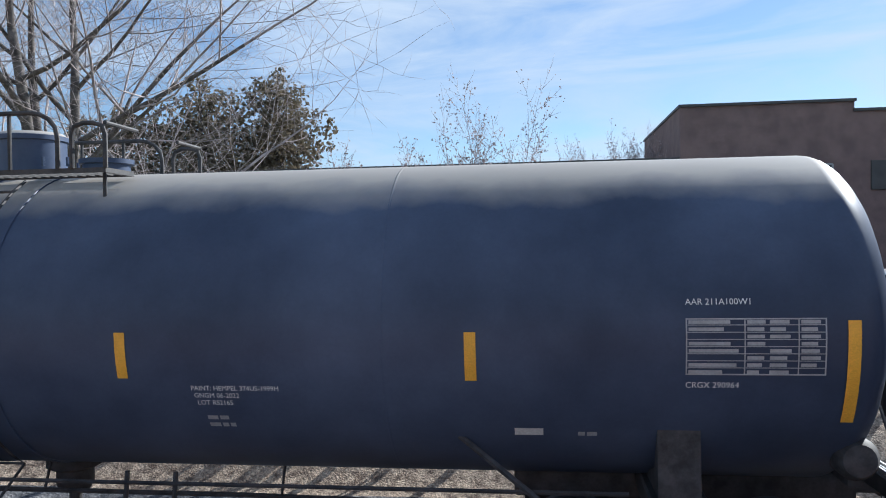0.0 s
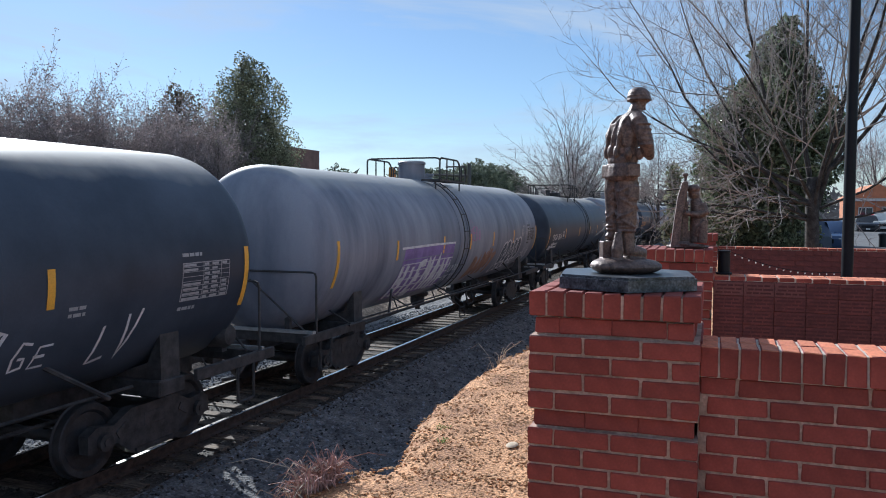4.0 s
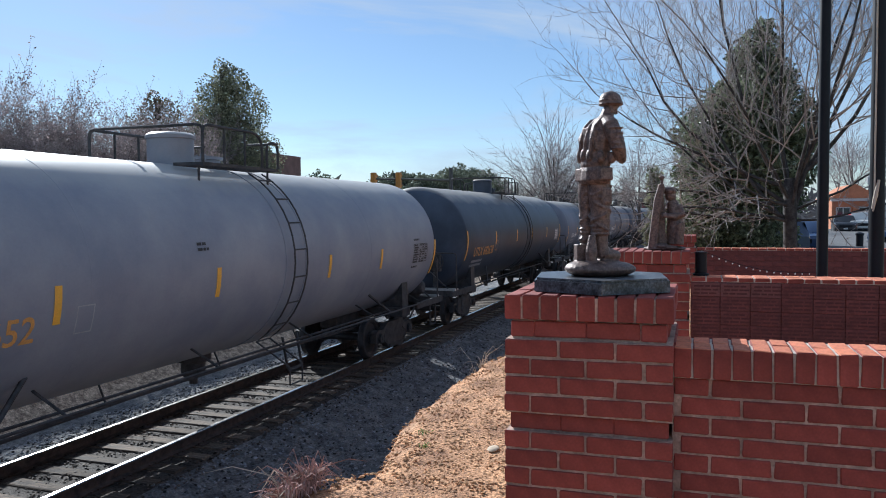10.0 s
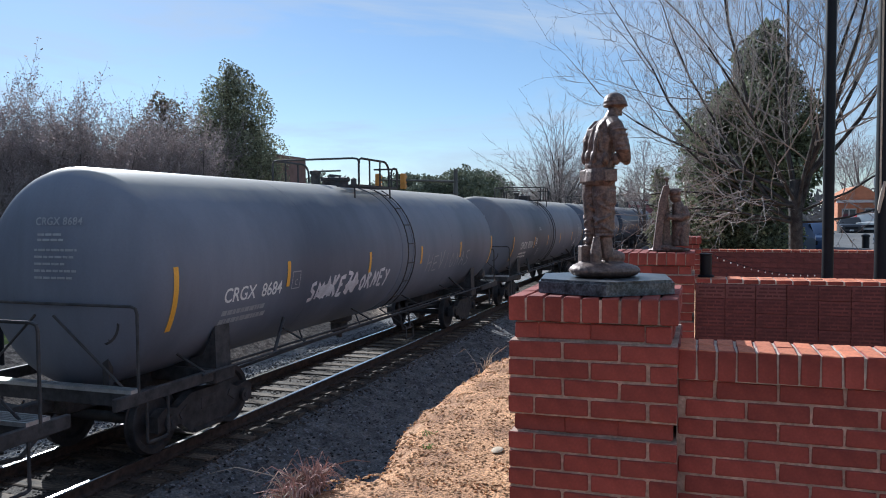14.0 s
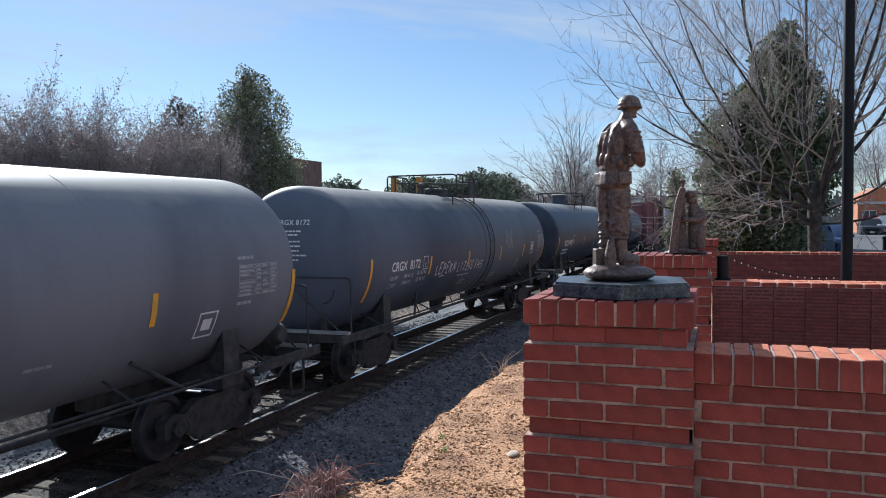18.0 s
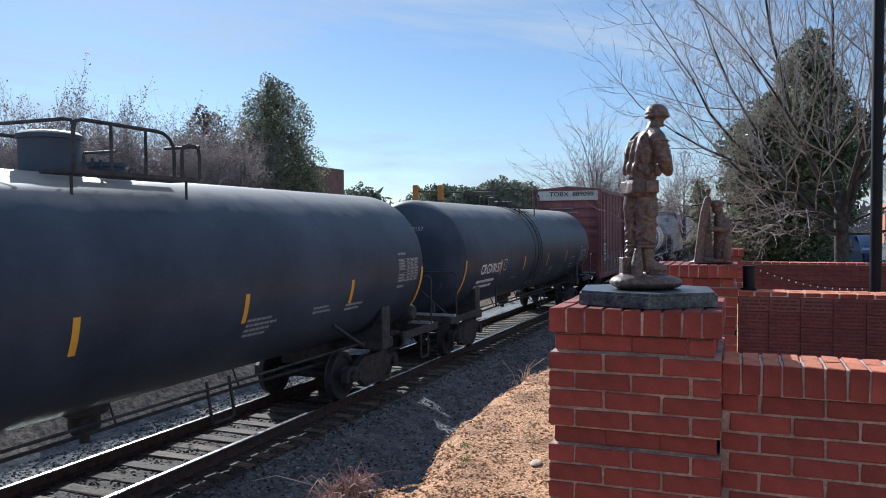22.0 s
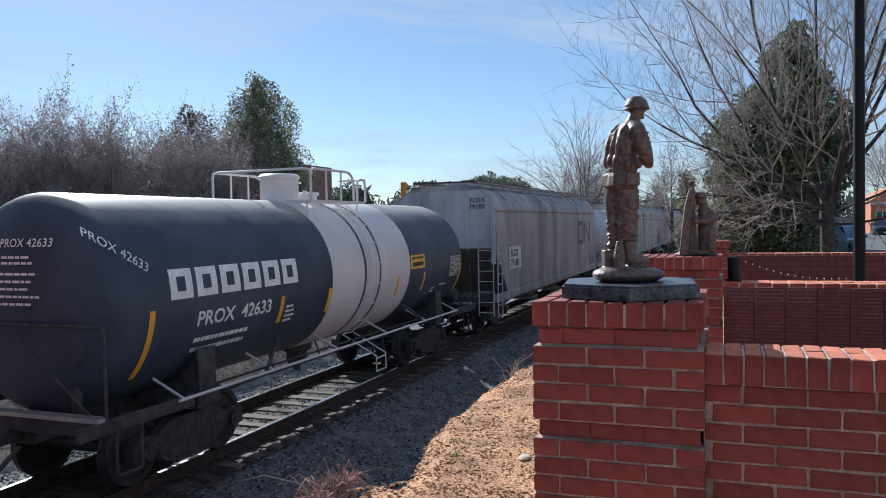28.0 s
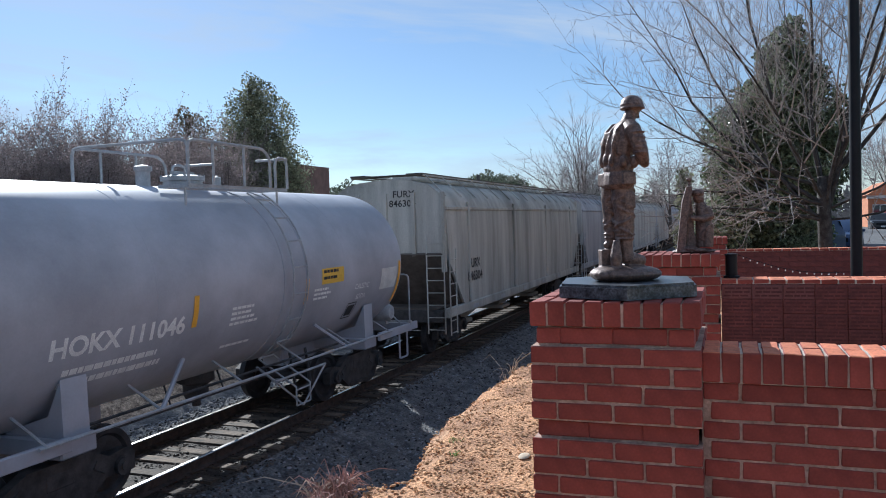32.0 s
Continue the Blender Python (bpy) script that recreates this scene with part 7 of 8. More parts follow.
def bare_tree(name, label, at, height, r, spec, seed, stems=1, lean=0.0, twig=None, rz=0.0, group="", wide=1.0):
    rng = random.Random(seed)
    tr, li, tw = Shape(), [], Shape()
    for s in range(stems):
        a = 2 * math.pi * s / max(1, stems) + 0.6
        out = lean if stems > 1 else 0.0
        d = Vector((out * math.cos(a), out * math.sin(a), 1)).normalized()
        grow(rng, tr, li, tw, Vector((0.12 * (stems > 1) * math.cos(a) * r * 6, 0.12 * (stems > 1) * math.sin(a) * r * 6, -0.1)), d, height * rng.uniform(0.42, 0.5), r * rng.uniform(0.85, 1.1), 0, spec)
    if wide != 1.0:
        for q in (tr, *li, tw):
            q.v = [(x * wide, y * wide, z) for x, y, z in q.v]
    t = thing(name, label, "tree", at, rz, group)
    part("trunk", mesh_of(tr, "trunk", M_BARK), None, t)
    if group:
        for q in li[1:]:
            li[0].add(q.v, q.f)
        li = li[:1]
    for q in li:
        part("limb", mesh_of(q, "limb", M_BARK), None, t)
    tagged(part("twigs", mesh_of(tw, "twigs", twig or M_TWIG), None, t), kind="stuff")
    return t


def vase_tree(name, label, at, trunk_h, r, limbs, seed, twig, bark=None, group=""):
    """A short trunk that breaks low into long limbs: (bearing, lean from upright, length)."""
    rng = random.Random(seed)
    tr, li, tw = Shape(), [], Shape()
    tr.tube([(0, 0, -0.1), (0.02, 0, trunk_h * 0.3), (0.0, 0.03, trunk_h * 0.7), (0.03, 0.02, trunk_h)], [r * 1.35, r, r * 0.95, r * 0.9], 12)
    for b, a, length, how in limbs:
        b, a = radians(b), radians(a)
        d = Vector((math.sin(a) * math.cos(b), math.sin(a) * math.sin(b), math.cos(a)))
        grow(rng, tr, li, tw, Vector((0.02, 0.02, trunk_h * rng.uniform(0.5, 0.98))), d, length, r * rng.uniform(0.24, 0.40) * min(1.0, 0.4 + length / 10), 1, how)
    t = thing(name, label, "tree", at, 0, group)
    part("trunk", mesh_of(tr, "trunk", bark or M_BARK), None, t)
    for q in li:
        part("limb", mesh_of(q, "limb", bark or M_BARK), None, t)
    tagged(part("twigs", mesh_of(tw, "twigs", twig), None, t), kind="stuff")
    return t


def leaf_cloud(n, place, size, seed, name, material, droop=0.3):
    """Many small leaf sprays, each two crossed blades."""
    g = np.random.default_rng(seed)
    P = place if isinstance(place, np.ndarray) else np.array([place(g) for _ in range(n)])
    s = g.uniform(size[0], size[1], (n, 1))
    a = g.normal(size=(n, 3))
    a /= np.linalg.norm(a, axis=1, keepdims=True)
    a[:, 2] -= droop * g.random(n)
    b = np.cross(a, g.normal(size=(n, 3)))
    b /= np.linalg.norm(b, axis=1, keepdims=True) + 1e-9
    c = np.cross(a, b)
    V, F = [], []
    q = np.stack([P, P + a * s * 0.5 + b * s * 0.28, P + a * s, P + a * s * 0.5 - b * s * 0.28], 1)
    q2 = np.stack([P, P + a * s * 0.45 + c * s * 0.26, P + a * s * 0.9 + b * s * 0.1, P + a * s * 0.5 - c * s * 0.26], 1)
    V = np.concatenate([q.reshape(-1, 3), q2.reshape(-1, 3)])
    F = np.arange(len(V)).reshape(-1, 4)
    me = bpy.data.meshes.new(name)
    me.from_pydata(V.tolist(), [], F.tolist())
    me.materials.append(material)
    me.update()
    return me


def cone_tree(name, label, at, height, width, n, size, seed, material, lumps=26, low=0.4, group="", power=1.5, lean=(0.0, 0.0)):
    """A dense evergreen: clumps of leaves on a tapering, uneven body."""
    rng = random.Random(seed)
    t = thing(name, label, "tree", at, 0, group)
    part("trunk", mesh_of(Shape().tube([(0, 0, -0.1), (0.05, 0, height * 0.5), (0, 0.04, height * 0.93)], [0.2, 0.12, 0.03], 8), "trunk", M_BARK), None, t)
    cl = []
    for i in range(lumps):
        h = low + (height - low) * (i + rng.random()) / lumps
        w = width / 2 * (1 - ((h - low) / (height - low)) ** power) * rng.uniform(0.55, 1.08) + 0.12
        a = rng.uniform(0, 6.28)
        n0 = len(cl)
        cl.append((w * math.cos(a) * 0.62, w * math.sin(a) * 0.62, h, max(0.35, w * rng.uniform(0.5, 0.72))))
        a += rng.uniform(1.6, 2.6)
        cl.append((w * math.cos(a) * 0.6, w * math.sin(a) * 0.6, h + rng.uniform(-0.3, 0.3), max(0.35, w * rng.uniform(0.45, 0.66))))
        u = (h - low) / (height - low)
        cl[n0:] = [(c[0] + lean[0] * u, c[1] + lean[1] * u, c[2], c[3]) for c in cl[n0:]]
    br = Shape()
    for x, y, z, s in cl:
        br.tube([(0, 0, max(0.2, z - 0.5)), (x * 0.5, y * 0.5, z - 0.2), (x, y, z)], [0.05, 0.03, 0.012], 4)
    tagged(part("branchwork", mesh_of(br, "branchwork", M_BARK), None, t), kind="stuff")
    W = np.array([c[3] ** 2 for c in cl])
    W /= W.sum()

    g = np.random.default_rng(seed + 500)
    C = np.array(cl)[g.choice(len(cl), n, p=W)]
    v = g.normal(size=(n, 3))
    v /= np.linalg.norm(v, axis=1, keepdims=True)
    place = C[:, :3] + v * np.array((1, 1, 0.8)) * (C[:, 3] * (0.5 + 0.55 * g.random(n) ** 0.5))[:, None]
    place[:, 2] = np.maximum(place[:, 2], 0.1)
    tagged(part("crown", leaf_cloud(n, place, size, seed, "crown", material), None, t), kind="stuff")
    return t


MYRTLE = dict(depth=4, kids=(4, 6, 5, 4), angle=(26, 60), shrink=(0.42, 0.66), wob=0.12, lift=0.3, start=0.4, tip=0.006)
ROUND = dict(depth=5, kids=(7, 4, 4, 3, 3), angle=(22, 44), shrink=(0.5, 0.74), wob=0.07, lift=0.6, start=0.18, tip=0.012)

VASE = dict(depth=5, kids=(7, 9, 5, 4, 2), angle=(24, 66), shrink=(0.28, 0.52), wob=0.17, lift=1.05, start=0.22, tip=0.0065)
GNARLED = dict(depth=4, kids=(7, 8, 4, 2), angle=(30, 75), shrink=(0.3, 0.55), wob=0.24, lift=0.35, start=0.2, tip=0.009)
FAN = dict(depth=4, kids=(8, 8, 6, 4), angle=(22, 56), shrink=(0.3, 0.5), wob=0.12, lift=0.1, start=0.28, tip=0.014)
SWEEP = dict(depth=5, kids=(7, 4, 4, 3, 2), angle=(42, 76), shrink=(0.5, 0.8), wob=0.13, lift=0.5, start=0.35, tip=0.006)


def rise(t):
    """Height of a tree's top over its base."""
    return max(v.co.z for c in t.children if c.type == "MESH" for v in c.data.vertices)


def build_trees():
    # behind the walls
    limbs = [(88, 60, 6.4, VASE), (97, 44, 7.0, VASE), (84, 27, 7.4, VASE), (92, 12, 7.4, VASE), (-92, 54, 6.6, VASE), (-84, 34, 7.0, VASE), (-97, 14, 7.6, VASE), (5, 22, 6.6, VASE), (180, 24, 6.6, VASE), (150, 46, 6.0, VASE), (215, 42, 6.0, VASE), (75, 72, 5.2, VASE)]
    limbs += [(b, a, n, GNARLED) for b, a, n in ((98, 78, 4.2), (118, 88, 3.6), (140, 74, 3.4), (108, 62, 4.2), (262, 80, 3.4), (275, 76, 3.8), (88, 92, 4.4))]
    vase_tree("bare_maple", "leafless spreading maple with a dark forked trunk", (25.0, -2.45, 1.4), 2.9, 0.2, limbs, 11, M_TWIG_PALE, M_DARKBARK)
    cone_tree("magnolia_tree", "large dense dark evergreen with glossy leaves", (30.0, -0.95, 1.3), 8.7, 4.3, 60000, (0.08, 0.22), 12, M_MAGNOLIA, 40, low=0.9, power=3.4, lean=(0, -1.0))
    fan = [(i * 137.5, 3 + 2.7 * i, 5.3 - 0.055 * i - 0.5 * ((i * 0.37) % 1.0), FAN) for i in range(25)]
    vase_tree("bare_tree", "tall rounded leafless tree far along the track", (60.0, 11.1, 0.8), 2.3, 0.26, fan, 13, M_TWIG)
    bare_tree("bare_tree", "leafless brown tree beyond the railway", (78.0, 6.0, 0.9), 10.0, 0.2, ROUND, 14, rz=70)
    bare_tree("bare_tree", "leafless brown tree beyond the railway", (72.0, 1.6, 1.0), 9.0, 0.18, ROUND, 15, rz=120)
    bare_tree("bare_tree", "leafless brown tree behind the shops", (101.0, -17.0, 1.2), 13.0, 0.24, ROUND, 33, rz=40, wide=1.3)
    bare_tree("bare_tree", "leafless brown tree behind the shops", (97.0, -27.0, 1.2), 12.0, 0.24, ROUND, 34, rz=140, wide=1.3)
    cone_tree("cypress", "small dark columnar cypress", (41.0, 2.4, 1.2), 4.2, 0.9, 1800, (0.12, 0.24), 16, M_NEEDLE, 14)
    # across the track: crape myrtles
    stock = []
    for i, (x, y, h, st, top) in enumerate(((-0.85, 13.4, 6.6, 4, 6.0), (-3.55, 13.6, 4.6, 4, 4.85), (-2.55, 13.5, 5.2, 6, 4.75))):
        t = bare_tree("crape_myrtle", "bare multi-stemmed crape myrtle with dry seed heads", (x, y, 0.62), h * 1.2, 0.055, MYRTLE, 20 + i, stems=st, lean=0.22 if i else 0.08, wide=1.0 if i else 0.8, group="crape myrtles")
        k = top / rise(t)
        for c in t.children:
            c.data.transform(Matrix.Scale(k, 4))
        stock.append(t)
    for i, t in enumerate(stock):
        rng = random.Random(50 + i)
        tw = [c for c in t.children if c.name.startswith("twigs")][0]
        vs = tw.data.vertices
        order = sorted(range(len(vs)), key=lambda k: vs[k].co.z)
        pts = [vs[order[min(len(vs) - 1, int(len(vs) * rng.random() ** 0.6))]].co for _ in range(9000 if i == 2 else 3400)]
        zs = sorted(v.co.z for v in vs)
        cut = zs[int(len(zs) * 0.25)]
        good = np.array([tuple(p) for p in pts if p.z > cut])
        tagged(part("seed_heads", leaf_cloud(len(good) * 2, np.concatenate([good, good + np.random.default_rng(80 + i).normal(size=good.shape) * 0.05]), (0.022, 0.058), 60 + i, "seed_heads", M_SEED), None, t), kind="stuff")
    tops = [rise(t) for t in stock]

    def myrtle(kind, az, y, el, wide=1.0):
        """A copy whose top stands at the bearing and elevation given, seen from the platform."""
        x = y * math.tan(radians(az))
        el += 0.7
        h = 3.3 - 0.75 + math.hypot(x, y) * math.tan(radians(el))
        c = copy_thing(stock[kind], pose(x, y, 0.75, 0, 0, rng.uniform(0, 360)))
        k = h / tops[kind]
        c.scale = (k * wide, k * wide, k)

    rng = random.Random(31)
    for az, el in ((1.5, 7.3), (4.4, 7.5), (6.9, 7.9), (9.0, 8.4)):
        myrtle(2, az, 36.0, el, 0.8)
    myrtle(1, 10.6, 13.6, 6.2, 0.8)
    for i, (az, el) in enumerate(((28.5, 7.9), (30.5, 7.4), (32.5, 7.8), (34.6, 7.6), (36.4, 8.4), (38.4, 8.6), (40.2, 9.3), (42.0, 9.2), (43.9, 10.2), (45.5, 9.0), (47.0, 8.9), (48.6, 8.5), (50.4, 8.4), (52.0, 8.6), (53.6, 8.0))):
        myrtle(2 if i % 3 else 0, az, rng.uniform(18.8, 21.5), el, 1.0)
    for i in range(9):
        myrtle((2, 1)[i % 2], 31 + i * 2.7, rng.uniform(21.5, 24), 6.6 + 0.6 * (i % 2), 1.25)
    cone_tree("red_cedar", "tall dark green cedar in front of the brick building", (31.05, 21.5, 0.8), 9.7, 4.5, 62000, (0.06, 0.16), 17, M_NEEDLE, 46, power=5.5, lean=(0, -0.2))
    cone_tree("holly_shrub", "rounded grey-green shrub beside the cedar", (28.2, 22.9, 0.8), 7.9, 4.2, 18000, (0.07, 0.18), 18, M_HOLLY, 26, power=4.0)
    # left: large bare oak and pines behind it
    bare_tree("bare_oak", "large leafless oak with wide drooping limbs", (-12.0, 17.5, 0.7), 16.0, 0.2, SWEEP, 19, stems=3, lean=0.08, rz=10)
    for i, (x, y, h, w) in enumerate(((-15.5, 34, 10.5, 5), (-12.2, 35, 10.8, 5), (-18.8, 33, 9.0, 5))):
        cone_tree("pine_tree", "distant brown-green tree behind the oak", (x, y, 0.8), h, w, 7000, (0.14, 0.34), 70 + i, M_HOLLY, 16, low=h * 0.35, group="pines", power=4.0)
    # pines far along the track
    rng = random.Random(44)
    for i in range(13):
        az = radians((62.0, 61.0, 66.5, 67.5, 68.6, 69.6, 70.6, 71.6, 72.6, 73.6, 74.6, 75.4, 63.0)[i])
        el = (3.3, 2.8, 2.9, 3.3, 3.2, 3.1, 3.1, 3.5, 3.8, 3.6, 3.3, 2.7, 2.6)[i]
        d = rng.uniform(105, 135)
        h = d * math.tan(radians(el)) + 2.4
        cone_tree("pine_tree", "distant pine with a rounded green crown", (d * math.sin(az), d * math.cos(az), 0.8), h, 6.0, 2600, (0.25, 0.6), 90 + i, M_PINE, 9, low=h * 0.35, group="far pines", power=4.0)


build_trees()


def build_woods():
    """Hazy belt of bare woods round the horizon."""
    g = np.random.default_rng(5)
    M_WOODS = mat("hazy_bare_woods", (0.20, 0.18, 0.17), 0.95, 0, 0.25, 0.05, 0.1, 20, col2=(0.25, 0.225, 0.21), isle=0.2)
    V, F, k = [], [], 0
    for i in range(900):
        az = radians(g.uniform(-75, 125))
        d = g.uniform(150, 230)
        h = g.uniform(5.5, 10.5) * (1.0 if az < 1.2 else 0.9)
        cx, cy = d * math.sin(az), d * math.cos(az)
        tx, ty = math.cos(az), -math.sin(az)
        for j in range(26):
            u, w = g.normal() * 2.6, g.random()
            z0, s = 0.8 + h * w * (1 - 0.02 * u * u), g.uniform(0.5, 1.5)
            a = g.uniform(0, 3.14)
            du, dz = s * math.cos(a), s * math.sin(a)
            V += [(cx + tx * (u - du), cy + ty * (u - du), z0 - dz), (cx + tx * (u + 0.25 * dz), cy + ty * (u + 0.25 * dz), z0 - 0.25 * du), (cx + tx * (u + du), cy + ty * (u + du), z0 + dz), (cx + tx * (u - 0.25 * dz), cy + ty * (u - 0.25 * dz), z0 + 0.25 * du)]
            F.append((4 * k, 4 * k + 1, 4 * k + 2, 4 * k + 3))
            k += 1
    me = bpy.data.meshes.new("far_woods")
    me.from_pydata(V, [], F)
    me.materials.append(M_WOODS)
    me.update()
    tagged(new("far_woods", me), "hazy belt of leafless woods on the horizon", "woods", kind="stuff")


build_woods()


# ---- dry grass on the bank ----
def build_grass():
    M_DRY = mat("dry_russet_grass", (0.30, 0.17, 0.13), 0.9, 0, 0.3, 8, 0.1, 60, col2=(0.42, 0.27, 0.24), isle=0.3)
    M_STRAW = mat("pale_dry_stems", (0.52, 0.43, 0.33), 0.9, 0, 0.3, 8, 0.1, 60, isle=0.3)
    M_WEED = mat("green_weed", (0.16, 0.26, 0.05), 0.7, 0, 0.3, 8, 0.1, 60, isle=0.3)
    for i, (x, y, rad, h, n, m) in enumerate(((3.98, 2.3, 0.16, 0.22, 420, M_DRY), (3.9, 2.38, 0.14, 0.26, 90, M_STRAW), (3.72, 2.5, 0.1, 0.24, 90, M_DRY), (7.95, 2.34, 0.14, 0.27, 26, M_STRAW), (7.6, 2.55, 0.2, 0.22, 12, M_STRAW), (5.35, 1.98, 0.06, 0.05, 24, M_WEED), (5.0, 1.85, 0.05, 0.04, 14, M_WEED))):
        g = random.Random(200 + i)
        s = Shape()
        for k in range(n):
            a, q = g.uniform(0, 6.28), rad * math.sqrt(g.random())
            px, py = x + q * math.cos(a), y + q * math.sin(a)
            z = ground_z(px, py)
            dx, dy = g.gauss(0, 0.34), g.gauss(0, 0.34)
            hh = h * g.uniform(0.5, 1.1)
            p0 = Vector((px, py, z - 0.02))
            p1 = p0 + Vector((dx * hh * 0.35, dy * hh * 0.35, hh * 0.6))
            p2 = p1 + Vector((dx * hh * 0.7, dy * hh * 0.7, hh * g.uniform(-0.1, 0.4)))
            p3 = p2 + Vector((dx * hh * 0.5, dy * hh * 0.5, -hh * g.uniform(0.05, 0.45)))
            s.tube([p0, p1, p2, p3], [0.004, 0.004, 0.003, 0.0015], 3, caps=False)
        ob = new("weed_tuft" if m is M_WEED else "dry_grass_clump", mesh_of(s, "grass", m, False))
        tagged(ob, "small green weeds on the dirt bank" if m is M_WEED else ("matted russet dry grass clump on the bank" if m is M_DRY else "thin pale dry stems on the bank"), "grass", kind="stuff")


build_grass()


# ---- buildings, cars, street ----
M_FARBRICK = mat("brown_brick", (0.23, 0.155, 0.14), 0.9, 0, 0.12, 1.5, 0.3, 30, 0.01, 0.2, col2=(0.25, 0.17, 0.15))
M_ENDBRICK = mat("red_brown_brick", (0.21, 0.12, 0.10), 0.9, 0, 0.2, 1.5, 0.3, 30, 0.01, 0.2)
M_TRIM = mat("dark_metal_trim", (0.09, 0.085, 0.08), 0.6, 0, 0.15, 2)
M_WFRAME = mat("pale_window_frame", (0.45, 0.45, 0.44), 0.5, 0, 0.1, 3)
M_GLASS = mat("dark_window_glass", (0.03, 0.04, 0.05), 0.08, 0, 0.2, 0.5, 0.0, 20)
M_CONC = mat("concrete", (0.42, 0.40, 0.37), 0.9, 0, 0.15, 1.0, 0.3, 40)
M_ORBRICK = mat("orange_brick", (0.46, 0.19, 0.10), 0.9, 0, 0.15, 1.5, 0.3, 30)
M_CREAM = mat("white_painted_wall", (0.52, 0.52, 0.51), 0.8, 0, 0.08, 1.0)
M_ROOF = mat("dark_roof", (0.10, 0.09, 0.085), 0.9, 0, 0.2, 1.0)


def window(parent, x, y, z, w, h, cols, rows, face=-1, t=0.06):
    """A framed window in a wall that faces -y: a recessed pane and its bars."""
    wi = part("window", Shape().box((x, y - face * 0.06, z + h / 2), (w, 0.03, h)), M_GLASS, parent)
    fr = Shape()
    for i in range(cols + 1):
        fr.box((x - w / 2 + w * i / cols, y + face * 0.02, z + h / 2), (t, 0.1, h + t))
    for j in range(rows + 1):
        fr.box((x, y + face * 0.02, z + h * j / rows), (w + t, 0.1, t))
    part("window_frame", fr, M_WFRAME, wi)


def wall_with_openings(xa, xb, y, z0, z1, openings, thick=0.35):
    """A wall along x with rectangular holes."""
    s = Shape()
    xs = sorted({xa, xb, *[o[0] for o in openings], *[o[1] for o in openings]})
    for a, b in zip(xs, xs[1:]):
        holes = sorted((o[2], o[3]) for o in openings if o[0] <= a + 1e-6 and o[1] >= b - 1e-6)
        z = z0
        for h0, h1 in holes:
            if h0 > z:
                s.box(((a + b) / 2, y + thick / 2, (z + h0) / 2), (b - a, thick, h0 - z))
            z = h1
        if z1 > z:
            s.box(((a + b) / 2, y + thick / 2, (z + z1) / 2), (b - a, thick, z1 - z))
    return s


def build_long_building():
    b = thing("brick_building", "long low brown brick building with a raised flat-roofed hall", "building", (0, 31, 0.8))
    op = []
    for x in (-16.0, -10.6, -5.2, 2.4, 20.6, 26.0, 31.4, 36.8, 42.2, 47.6):
        op.append((float(x) - 1.9, float(x) + 1.9, 0.9, 3.45))
    part("front_wall", wall_with_openings(-32, 54, 0, 0, 5.62, op), M_FARBRICK, b)
    part("end_wall", Shape().box((53.8, 9, 2.81), (0.4, 17.6, 5.62)), M_FARBRICK, b)
    part("end_wall", Shape().box((-31.8, 9, 2.81), (0.4, 17.6, 5.62)), M_FARBRICK, b)
    part("rear_wall", Shape().box((11, 18, 2.81), (86, 0.4, 5.62)), M_FARBRICK, b)
    part("roof", Shape().box((11, 9, 5.4), (85, 17.4, 0.2)), M_ROOF, b)
    part("coping", Shape().box((11, 0.15, 5.68), (86.2, 0.5, 0.12)), M_TRIM, b)
    for o in op:
        window(b, (o[0] + o[1]) / 2, 0.15, 0.9, 3.8, 2.55, 4, 2)
    for x0, x1, h in ((5.5, 11.9, 7.66), (11.9, 17.5, 7.28)):
        part("hall_wall", Shape().box(((x0 + x1) / 2, 4.9, h / 2), (x1 - x0, 10.2, h)), M_FARBRICK, b)
        part("hall_coping", Shape().box(((x0 + x1) / 2, 4.9, h + 0.05), (x1 - x0 + 0.1, 10.4, 0.1)), M_TRIM, b)
    for x, z, w, h in ((9.5, 4.6, 0.55, 0.7), (10.8, 4.6, 0.55, 0.7), (8.95, 1.3, 1.4, 1.3)):
        wi = part("window", Shape().box((x, -0.22, z + h / 2), (w, 0.03, h)), M_GLASS, b)
        part("window_frame", Shape().box((x - w / 2, -0.22, z + h / 2), (0.07, 0.1, h)).box((x + w / 2, -0.22, z + h / 2), (0.07, 0.1, h)).box((x, -0.22, z), (w, 0.1, 0.07)).box((x, -0.22, z + h), (w, 0.1, 0.07)), M_WFRAME, wi)
    part("notice_board", Shape().box((10.5, -0.23, 1.4), (0.6, 0.06, 0.9)), M_PLATE, b)
    part("wall_sign", Shape().box((12.9, -0.24, 4.85), (0.9, 0.08, 1.1)), M_TRIM, b)
    part("end_block", Shape().box((52.6, 4.9, 3.6), (4.6, 10.4, 7.2)), M_ENDBRICK, b)
    part("canopy", Shape().box((-3.2, -0.9, 3.3), (2.0, 1.9, 0.2)).box((-4.1, -1.7, 1.6), (0.12, 0.12, 3.3)).box((-2.3, -1.7, 1.6), (0.12, 0.12, 3.3)), M_TRIM, b)


build_long_building()


